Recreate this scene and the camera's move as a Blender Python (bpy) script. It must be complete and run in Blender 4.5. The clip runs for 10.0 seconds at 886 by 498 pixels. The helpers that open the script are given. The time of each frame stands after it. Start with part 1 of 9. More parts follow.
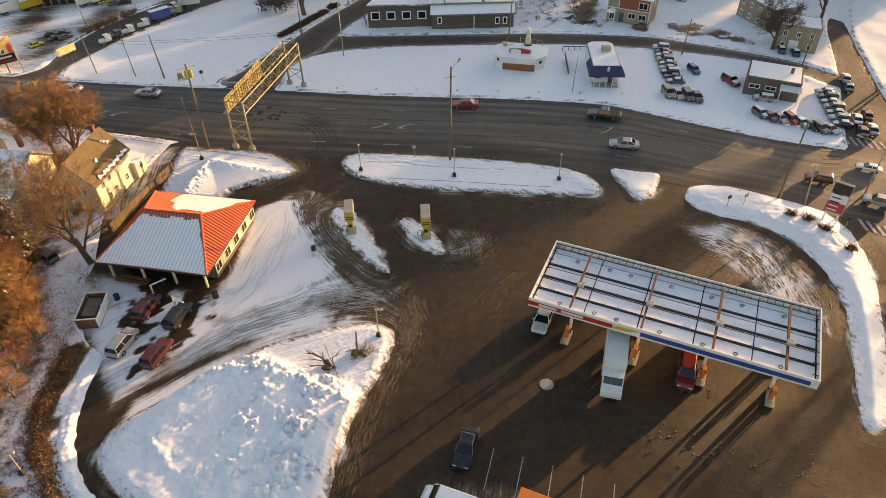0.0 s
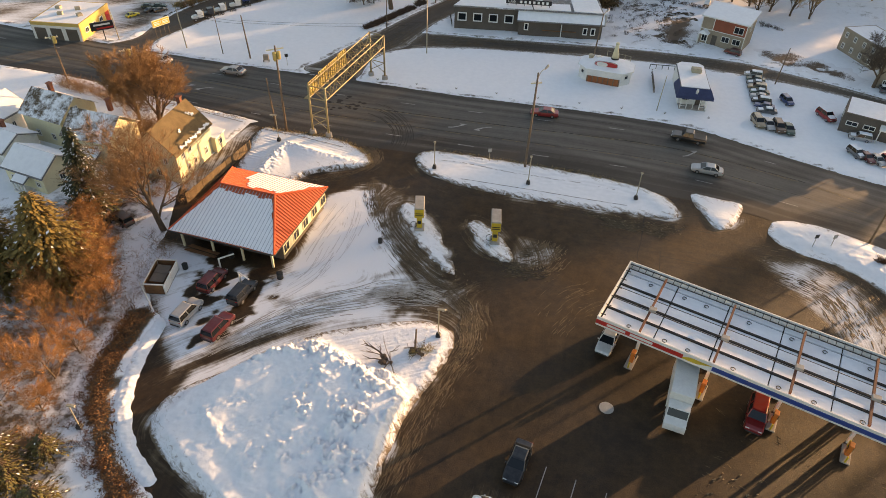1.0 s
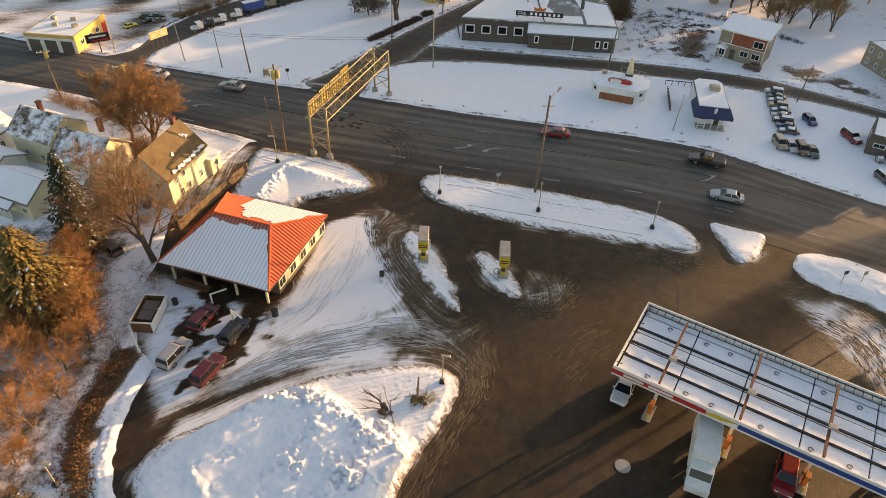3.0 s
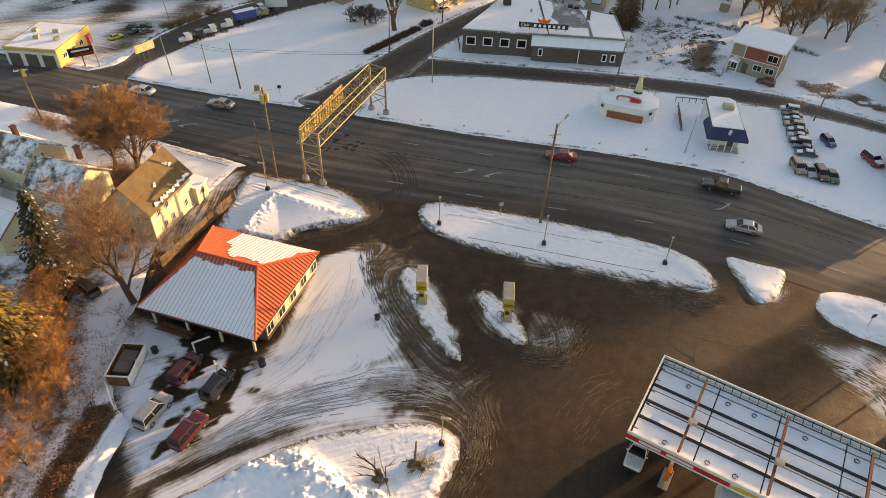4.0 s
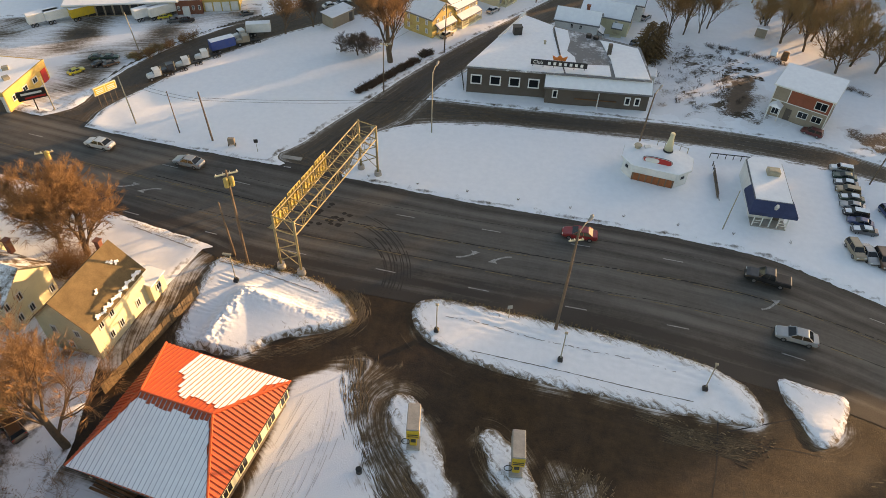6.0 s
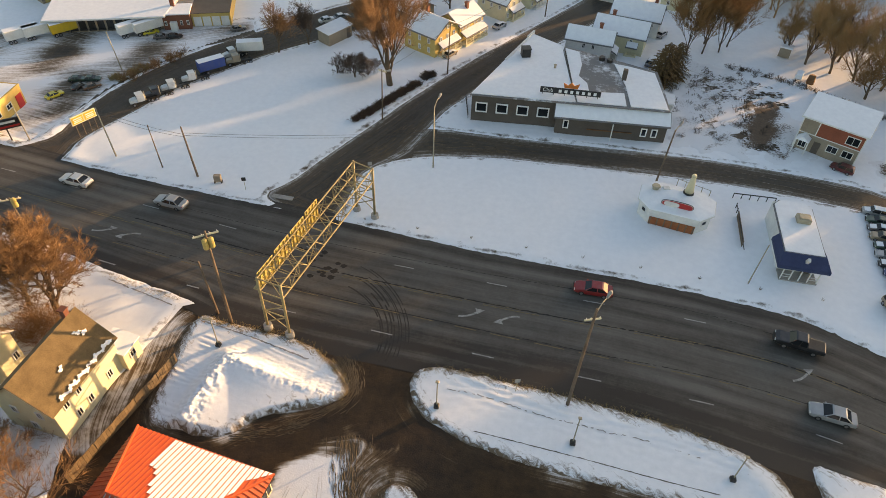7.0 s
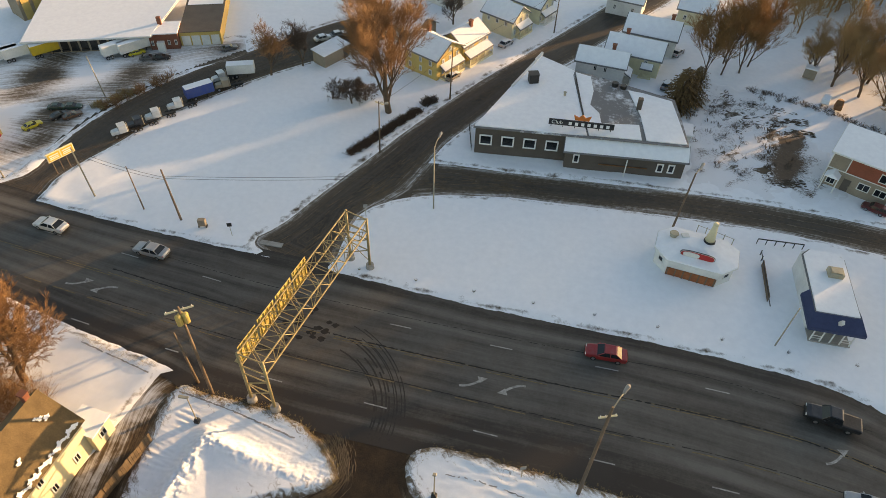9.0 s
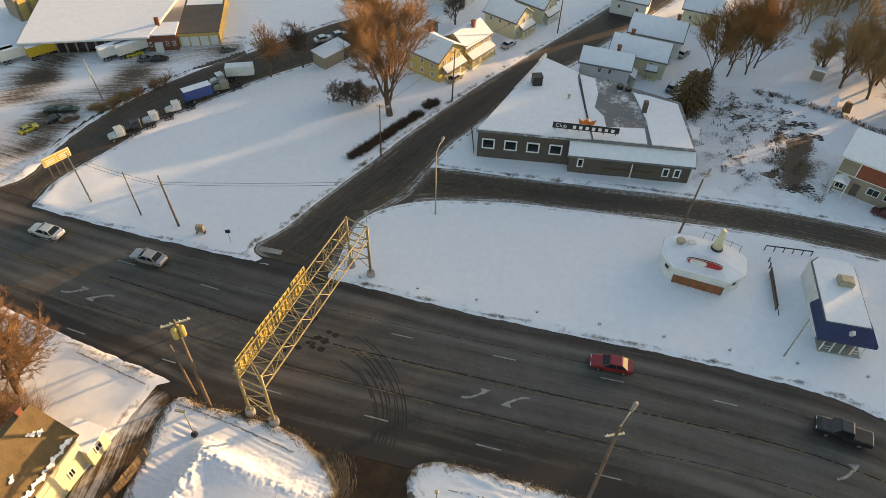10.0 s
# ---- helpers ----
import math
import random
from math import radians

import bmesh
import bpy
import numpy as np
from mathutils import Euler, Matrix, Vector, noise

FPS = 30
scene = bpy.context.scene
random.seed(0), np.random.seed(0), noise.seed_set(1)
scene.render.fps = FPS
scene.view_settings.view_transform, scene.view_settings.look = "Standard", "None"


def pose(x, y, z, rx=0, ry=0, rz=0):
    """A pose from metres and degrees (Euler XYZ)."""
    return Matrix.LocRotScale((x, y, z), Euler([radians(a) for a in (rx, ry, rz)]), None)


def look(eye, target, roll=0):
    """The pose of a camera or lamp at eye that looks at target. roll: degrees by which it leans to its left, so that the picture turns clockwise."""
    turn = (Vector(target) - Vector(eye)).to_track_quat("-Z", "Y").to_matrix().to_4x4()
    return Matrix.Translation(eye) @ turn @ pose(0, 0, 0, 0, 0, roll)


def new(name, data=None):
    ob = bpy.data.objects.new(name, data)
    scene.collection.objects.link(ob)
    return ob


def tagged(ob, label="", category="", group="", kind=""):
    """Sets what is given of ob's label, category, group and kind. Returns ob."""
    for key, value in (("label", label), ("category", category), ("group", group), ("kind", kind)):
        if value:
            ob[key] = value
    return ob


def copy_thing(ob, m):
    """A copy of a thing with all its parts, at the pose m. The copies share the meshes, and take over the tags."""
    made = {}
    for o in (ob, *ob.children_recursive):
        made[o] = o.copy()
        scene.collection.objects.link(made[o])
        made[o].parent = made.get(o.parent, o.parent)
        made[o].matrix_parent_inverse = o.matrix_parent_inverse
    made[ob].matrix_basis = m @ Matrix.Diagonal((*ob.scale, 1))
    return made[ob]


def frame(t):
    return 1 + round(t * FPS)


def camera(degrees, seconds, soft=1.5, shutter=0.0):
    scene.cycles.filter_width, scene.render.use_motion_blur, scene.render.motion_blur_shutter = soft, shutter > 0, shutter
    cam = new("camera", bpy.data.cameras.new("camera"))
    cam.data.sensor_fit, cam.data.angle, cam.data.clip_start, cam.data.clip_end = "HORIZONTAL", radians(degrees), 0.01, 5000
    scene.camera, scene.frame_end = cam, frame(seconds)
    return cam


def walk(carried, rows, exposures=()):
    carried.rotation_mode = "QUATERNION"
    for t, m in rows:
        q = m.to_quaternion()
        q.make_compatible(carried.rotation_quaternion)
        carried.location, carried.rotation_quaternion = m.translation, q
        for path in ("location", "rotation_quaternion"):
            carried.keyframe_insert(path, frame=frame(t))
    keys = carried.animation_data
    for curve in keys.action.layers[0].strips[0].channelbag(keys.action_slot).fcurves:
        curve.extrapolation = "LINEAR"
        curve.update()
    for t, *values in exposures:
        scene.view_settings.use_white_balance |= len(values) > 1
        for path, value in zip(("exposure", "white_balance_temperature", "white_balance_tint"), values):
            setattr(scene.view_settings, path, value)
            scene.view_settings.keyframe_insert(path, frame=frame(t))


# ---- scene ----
cam = camera(67.0, 10.0, soft=0.55)
# seconds, place, yaw to the left, pitch up, roll
PATH = [
    (0, 0.00, 0.11, 56.82, 1.99, -40.57, -1.06),
    (0.5, -1.80, 0.75, 55.75, 4.97, -40.18, 0.84),
    (1, -2.41, 0.84, 55.63, 7.48, -40.12, 1.94),
    (1.5, -2.32, 1.07, 55.67, 7.96, -40.14, 1.96),
    (2, -2.50, 2.22, 55.53, 8.08, -39.97, 1.90),
    (2.5, -2.79, 4.32, 55.60, 8.21, -40.03, 1.85),
    (4, -4.54, 14.79, 56.52, 8.12, -40.77, 1.91),
    (4.5, -5.16, 19.35, 56.94, 8.21, -41.12, 1.89),
    (5, -5.79, 24.46, 57.47, 8.29, -41.64, 1.95),
    (5.5, -6.49, 29.73, 58.25, 8.37, -42.26, 1.99),
    (7, -9.19, 46.32, 60.32, 8.76, -44.04, 2.22),
    (7.5, -9.78, 49.95, 60.79, 8.81, -44.34, 2.23),
    (8, -10.08, 52.91, 61.38, 9.09, -44.68, 2.05),
    (8.5, -10.21, 55.15, 61.58, 9.35, -44.95, 1.90),
    (9, -10.36, 56.80, 61.62, 9.49, -45.16, 1.78),
    (9.5, -10.62, 57.95, 61.58, 9.58, -45.35, 1.76),
    (10, -10.81, 58.79, 61.50, 9.66, -45.48, 1.66),
]
walk(cam, [(t, pose(x, y, z, 90 + pitch, 0, yaw) @ pose(0, 0, 0, 0, 0, roll)) for t, x, y, z, yaw, pitch, roll in PATH], [(0, 1.64, 9300, 22), (5.5, 1.64, 9200, 20), (8, 1.60, 9050, 17), (10, 1.55, 9050, 16)])

# ---- world and sun ----
SUN_EL, SUN_AZ = radians(6.2), radians(41.5)
world = bpy.data.worlds.new("sky")
scene.world = world
world.use_nodes = True
wn = world.node_tree
sky = wn.nodes.new("ShaderNodeTexSky")
sky.sky_type, sky.sun_disc = "NISHITA", False
sky.sun_elevation, sky.sun_rotation = SUN_EL, radians(90) - SUN_AZ
sky.dust_density, sky.air_density, sky.ozone_density = 1.5, 1.0, 2.0
wn.links.new(sky.outputs[0], wn.nodes["Background"].inputs[0])
wn.nodes["Background"].inputs[1].default_value = 0.15
lamp = bpy.data.lights.new("sun", "SUN")
lamp.energy, lamp.angle, lamp.color = 3.35, radians(0.6), (1.0, 0.71, 0.42)
toward = Vector((math.cos(SUN_AZ) * math.cos(SUN_EL), math.sin(SUN_AZ) * math.cos(SUN_EL), math.sin(SUN_EL)))
sun_ob = new("sun", lamp)
sun_ob.matrix_world = look(toward * 300, (0, 0, 0))


# ---- materials ----
def nodes_of(name):
    m = bpy.data.materials.new(name)
    m.use_nodes = True
    nt = m.node_tree
    return m, nt, nt.nodes["Principled BSDF"]


def noise_node(nt, scale, vec=None, detail=4.0, rough=0.6, stretch=None):
    n = nt.nodes.new("ShaderNodeTexNoise")
    n.inputs["Scale"].default_value, n.inputs["Detail"].default_value, n.inputs["Roughness"].default_value = scale, detail, rough
    if vec is None:
        vec = nt.nodes.new("ShaderNodeNewGeometry").outputs["Position"]
    if stretch:
        mp = nt.nodes.new("ShaderNodeMapping")
        mp.inputs["Scale"].default_value = stretch
        nt.links.new(vec, mp.inputs["Vector"])
        vec = mp.outputs[0]
    nt.links.new(vec, n.inputs["Vector"])
    return n.outputs["Fac"]


def ramp(nt, fac, lo, hi, a=(0, 0, 0, 1), b=(1, 1, 1, 1)):
    r = nt.nodes.new("ShaderNodeValToRGB")
    r.color_ramp.elements[0].position, r.color_ramp.elements[1].position = lo, hi
    r.color_ramp.elements[0].color, r.color_ramp.elements[1].color = a, b
    nt.links.new(fac, r.inputs[0])
    return r.outputs[0]


def mix(nt, fac, a, b):
    n = nt.nodes.new("ShaderNodeMix")
    n.data_type = "RGBA"
    for sock, val in ((n.inputs[0], fac), (n.inputs[6], a), (n.inputs[7], b)):
        if isinstance(val, (int, float)):
            sock.default_value = val
        elif isinstance(val, tuple):
            sock.default_value = (*val[:3], 1)
        else:
            nt.links.new(val, sock)
    return n.outputs[2]


def maths(nt, op, a, b=0.0):
    n = nt.nodes.new("ShaderNodeMath")
    n.operation = op
    for sock, val in ((n.inputs[0], a), (n.inputs[1], b)):
        if isinstance(val, (int, float)):
            sock.default_value = val
        else:
            nt.links.new(val, sock)
    return n.outputs[0]


def bump(nt, bsdf, fac, dist, strength=0.6):
    b = nt.nodes.new("ShaderNodeBump")
    b.inputs["Strength"].default_value, b.inputs["Distance"].default_value = strength, dist
    nt.links.new(fac, b.inputs["Height"])
    nt.links.new(b.outputs[0], bsdf.inputs["Normal"])


def surface(name, dark, light, rough=0.7, coarse=0.6, fine=6.0, relief=0.02, metal=0.0, vary=0.0):
    """A plain material with stains at a coarse and grain at a fine scale."""
    m, nt, bsdf = nodes_of(name)
    big, small = noise_node(nt, coarse), noise_node(nt, fine)
    fac = ramp(nt, maths(nt, "ADD", maths(nt, "MULTIPLY", big, 0.65), maths(nt, "MULTIPLY", small, 0.35)), 0.3, 0.7)
    col = mix(nt, fac, dark, light)
    if vary:
        info = nt.nodes.new("ShaderNodeObjectInfo")
        hsv = nt.nodes.new("ShaderNodeHueSaturation")
        nt.links.new(maths(nt, "ADD", maths(nt, "MULTIPLY", info.outputs["Random"], vary), 1 - vary / 2), hsv.inputs["Value"])
        nt.links.new(col, hsv.inputs["Color"])
        col = hsv.outputs[0]
    nt.links.new(col, bsdf.inputs["Base Color"])
    bsdf.inputs["Roughness"].default_value, bsdf.inputs["Metallic"].default_value = rough, metal
    if relief:
        bump(nt, bsdf, small, relief)
    return m


def attribute(nt, name):
    n = nt.nodes.new("ShaderNodeAttribute")
    n.attribute_name = name
    return n


def snow_material(name, a=(0.78, 0.81, 0.85), b=(0.86, 0.88, 0.92), relief=0.014, dirt=0.0, dirt_col=(0.16, 0.12, 0.08), patch=0.35, streak=False):
    m, nt, bsdf = nodes_of(name)
    big, mid, small = noise_node(nt, 0.12), noise_node(nt, 1.3), noise_node(nt, 7.0)
    col = mix(nt, ramp(nt, mid, 0.3, 0.7), a, b)
    if dirt:
        d = maths(nt, "ADD", maths(nt, "MULTIPLY", noise_node(nt, patch, detail=8.0, rough=0.72), 0.7), maths(nt, "MULTIPLY", big, 0.3))
        col = mix(nt, ramp(nt, d, 1 - dirt - 0.06, 1 - dirt + 0.06), col, dirt_col)
    rim = attribute(nt, "rim").outputs["Fac"]
    soil = maths(nt, "ADD", maths(nt, "MULTIPLY", noise_node(nt, 1.0, attribute(nt, "flow").outputs["Vector"], 8.0, 0.75, (1.4, 0.8, 1.0)), 1.5), maths(nt, "MULTIPLY", rim, 0.85))
    col = mix(nt, ramp(nt, maths(nt, "SUBTRACT", soil, 0.6), 0.42, 0.66), col, (0.15, 0.105, 0.065))
    nt.links.new(col, bsdf.inputs["Base Color"])
    bsdf.inputs["Roughness"].default_value = 0.75
    bsdf.inputs["Subsurface Weight"].default_value = 0.0
    bump(nt, bsdf, maths(nt, "ADD", mid, maths(nt, "MULTIPLY", small, 0.5)), relief, 0.8)
    return m


def asphalt_material(name, dark, light, wet=0.35, lanes=0.0, swirl=0.45, lo=0.42, hi=0.60, gritty=0.4):
    """Wet asphalt; 'cover' says how much snow lies on it, 'flow' runs across and along the wheel tracks."""
    m, nt, bsdf = nodes_of(name)
    flow, cover = attribute(nt, "flow").outputs["Vector"], attribute(nt, "cover").outputs["Fac"]
    streak = noise_node(nt, 1.0, flow, 6.0, 0.65, (1.1, 0.05, 1.0))
    thin = noise_node(nt, 1.0, flow, 7.0, 0.75, (3.6, 0.12, 1.0))
    blot, grain = noise_node(nt, 0.09, detail=5.0), noise_node(nt, 9.0)
    tone = maths(nt, "ADD", maths(nt, "MULTIPLY", streak, swirl), maths(nt, "MULTIPLY", blot, 0.25))
    tone = maths(nt, "ADD", tone, maths(nt, "ADD", maths(nt, "MULTIPLY", thin, 0.4 * swirl), maths(nt, "MULTIPLY", noise_node(nt, 0.6, detail=10.0, rough=0.75), 0.75 - 1.4 * swirl)))
    if lanes:
        tone = maths(nt, "ADD", tone, maths(nt, "MULTIPLY", maths(nt, "SUBTRACT", attribute(nt, "worn").outputs["Fac"], 0.5), lanes))
    speck = noise_node(nt, 2.6, detail=8.0, rough=0.85)
    tone = maths(nt, "ADD", tone, maths(nt, "MULTIPLY", maths(nt, "SUBTRACT", speck, 0.5), 0.22))
    col = mix(nt, ramp(nt, tone, lo, hi), dark, light)
    level = maths(nt, "ADD", maths(nt, "MULTIPLY", thin, 0.55), maths(nt, "ADD", maths(nt, "MULTIPLY", streak, 0.25), maths(nt, "MULTIPLY", noise_node(nt, 1.6, detail=6.0), 0.2)))
    over = maths(nt, "SUBTRACT", maths(nt, "ADD", maths(nt, "MULTIPLY", cover, 0.62), 0.20), level)
    fac = ramp(nt, maths(nt, "ADD", maths(nt, "MULTIPLY", over, 5.0), 0.5), 0.0, 1.0)
    slush = mix(nt, ramp(nt, over, 0.0, 0.24), (0.17, 0.125, 0.08), (0.78, 0.80, 0.84))
    nt.links.new(mix(nt, fac, col, slush), bsdf.inputs["Base Color"])
    rg = maths(nt, "ADD", maths(nt, "MULTIPLY", fac, 0.35), ramp(nt, blot, 0.35, 0.65, (wet,) * 3 + (1,), (wet + 0.25,) * 3 + (1,)))
    nt.links.new(rg, bsdf.inputs["Roughness"])
    bsdf.inputs["Specular IOR Level"].default_value = 0.34
    bump(nt, bsdf, maths(nt, "ADD", maths(nt, "MULTIPLY", maths(nt, "ADD", grain, speck), gritty), maths(nt, "MULTIPLY", fac, 1.0)), 0.05, 0.6)
    return m


def paint(name, col, rough=0.35, metal=0.0, coat=0.0):
    m, nt, bsdf = nodes_of(name)
    dusty = tuple(c * 0.75 + 0.03 for c in col)
    nt.links.new(mix(nt, ramp(nt, noise_node(nt, 1.7), 0.4, 0.75), col, dusty), bsdf.inputs["Base Color"])
    bsdf.inputs["Roughness"].default_value, bsdf.inputs["Metallic"].default_value, bsdf.inputs["Coat Weight"].default_value = rough, metal, coat
    return m


def glass_dark(name, col=(0.012, 0.015, 0.018)):
    m, nt, bsdf = nodes_of(name)
    bsdf.inputs["Base Color"].default_value = (*col, 1)
    bsdf.inputs["Roughness"].default_value, bsdf.inputs["IOR"].default_value = 0.06, 1.5
    return m


SNOW = snow_material("snow")
SNOW_ROUGH = snow_material("ploughed_snow", (0.74, 0.77, 0.82), (0.86, 0.88, 0.92), 0.05)
SNOW_PATCHY = snow_material("patchy_roof_snow", (0.78, 0.80, 0.84), (0.87, 0.89, 0.92), 0.03, 0.51, (0.10, 0.065, 0.035), 0.8)
ROOF_THAWED = snow_material("thawed_roofing", (0.72, 0.74, 0.78), (0.84, 0.86, 0.9), 0.02, 0.575, (0.185, 0.18, 0.18), 0.45)
SNOW_ROOF = snow_material("roof_snow", (0.80, 0.82, 0.86), (0.88, 0.9, 0.93), 0.012)
ASPHALT = asphalt_material("road_asphalt", (0.038, 0.031, 0.026), (0.138, 0.128, 0.114), 0.55, 0.30, 0.40, 0.38, 0.66)
ASPHALT_LOT = asphalt_material("lot_asphalt", (0.0165, 0.0084, 0.0035), (0.055, 0.0305, 0.0120), 0.57, 0.0, 0.16, gritty=0.9)
ASPHALT_STREET = asphalt_material("street_asphalt", (0.022, 0.017, 0.0135), (0.088, 0.073, 0.060), 0.55, 0.0, 0.42)
EARTH = surface("frozen_earth", (0.05, 0.035, 0.025), (0.14, 0.10, 0.07), 0.95, 0.4, 3.0, 0.1)
PAINT_WHITE = surface("road_paint_white", (0.09, 0.088, 0.085), (0.50, 0.49, 0.47), 0.7, 1.6, 7.0, 0)
PAINT_YELLOW = surface("road_paint_yellow", (0.04, 0.035, 0.028), (0.24, 0.17, 0.07), 0.7, 1.6, 7.0, 0)
STEEL = surface("galvanised_steel", (0.28, 0.25, 0.18), (0.46, 0.41, 0.30), 0.5, 1.2, 8.0, 0, 0.15)
DARK_METAL = surface("dark_metal", (0.02, 0.02, 0.02), (0.06, 0.055, 0.05), 0.5, 1.0, 8.0, 0, 0.3)
POLE_WOOD = surface("pole_wood", (0.10, 0.07, 0.05), (0.22, 0.16, 0.11), 0.9, 1.0, 9.0, 0.02)
CONCRETE = surface("concrete", (0.24, 0.23, 0.21), (0.40, 0.38, 0.35), 0.9, 0.8, 6.0, 0.02)
BARK = surface("bark", (0.075, 0.050, 0.034), (0.17, 0.115, 0.075), 0.95, 2.0, 9.0, 0.03)
TWIG = surface("twig", (0.18, 0.10, 0.050), (0.35, 0.20, 0.095), 0.9, 0.8, 5.0, 0)
NEEDLES = surface("needles", (0.018, 0.026, 0.012), (0.07, 0.075, 0.03), 0.8, 0.8, 6.0, 0, 0, 0)
NEEDLES_PALE = surface("pale_needles", (0.06, 0.048, 0.012), (0.30, 0.20, 0.052), 0.8, 0.8, 6.0, 0)
GLASS = glass_dark("dark_glass")
RUBBER = surface("rubber", (0.012, 0.012, 0.012), (0.03, 0.03, 0.03), 0.8, 2, 9, 0)
RIM = paint("rim_metal", (0.35, 0.35, 0.36), 0.35, 0.8)
RED_LAMP = paint("red_lamp", (0.4, 0.01, 0.01), 0.2)
CLEAR_LAMP = paint("clear_lamp", (0.75, 0.75, 0.72), 0.15)
WHITE = surface("white_paint", (0.58, 0.58, 0.56), (0.78, 0.78, 0.75), 0.6, 0.7, 5.0, 0)
TRIM_WHITE = surface("bright_white_trim", (0.74, 0.74, 0.73), (0.84, 0.84, 0.83), 0.55, 0.7, 5.0, 0)
CREAM = surface("cream_siding", (0.60, 0.54, 0.36), (0.76, 0.70, 0.48), 0.75, 0.5, 5.0, 0.01)
TAN = surface("tan_siding", (0.23, 0.185, 0.135), (0.34, 0.28, 0.21), 0.8, 0.5, 5.0, 0.01)
GOLD_WALL = surface("ochre_wall", (0.48, 0.33, 0.10), (0.62, 0.45, 0.16), 0.8, 0.5, 5.0, 0.01)
RED_WALL = surface("rust_red_siding", (0.22, 0.06, 0.03), (0.33, 0.09, 0.05), 0.8, 0.5, 5.0, 0.01)
BROWN_WALL = surface("grey_brown_siding", (0.082, 0.066, 0.054), (0.125, 0.102, 0.084), 0.8, 0.5, 5.0, 0.01)
BRICK = surface("brick_wall", (0.16, 0.055, 0.035), (0.26, 0.10, 0.06), 0.9, 0.6, 8.0, 0.01)
SHINGLE = surface("brown_shingles", (0.085, 0.058, 0.028), (0.19, 0.135, 0.07), 0.95, 0.7, 9.0, 0.03)
ROOF_GREY = surface("grey_roofing", (0.12, 0.12, 0.125), (0.2, 0.2, 0.21), 0.8, 0.5, 8.0, 0.01)
ROOF_RED = surface("orange_metal_roof", (0.46, 0.07, 0.02), (0.60, 0.11, 0.035), 0.45, 0.4, 6.0, 0)
BLUE = surface("navy_canvas", (0.018, 0.03, 0.085), (0.035, 0.055, 0.13), 0.75, 0.8, 6.0, 0)
YELLOW = paint("yellow_paint", (0.62, 0.42, 0.03), 0.5)
SIGN_BACK = surface("sign_back", (0.34, 0.26, 0.08), (0.54, 0.43, 0.15), 0.6, 0.5, 4.0, 0)
RED_PAINT = paint("red_paint", (0.50, 0.025, 0.02), 0.4)
BLUE_PAINT = paint("blue_paint", (0.02, 0.06, 0.25), 0.4)
BLACK = paint("black_paint", (0.012, 0.012, 0.013), 0.4)
ORANGE = paint("orange_paint", (0.62, 0.16, 0.02), 0.5)
RED_WOOD = surface("red_stained_boards", (0.20, 0.055, 0.022), (0.42, 0.14, 0.05), 0.8, 1.6, 7.0, 0.01)
WOOD = surface("stained_wood", (0.10, 0.045, 0.02), (0.26, 0.12, 0.05), 0.8, 1.0, 6.0, 0.01)


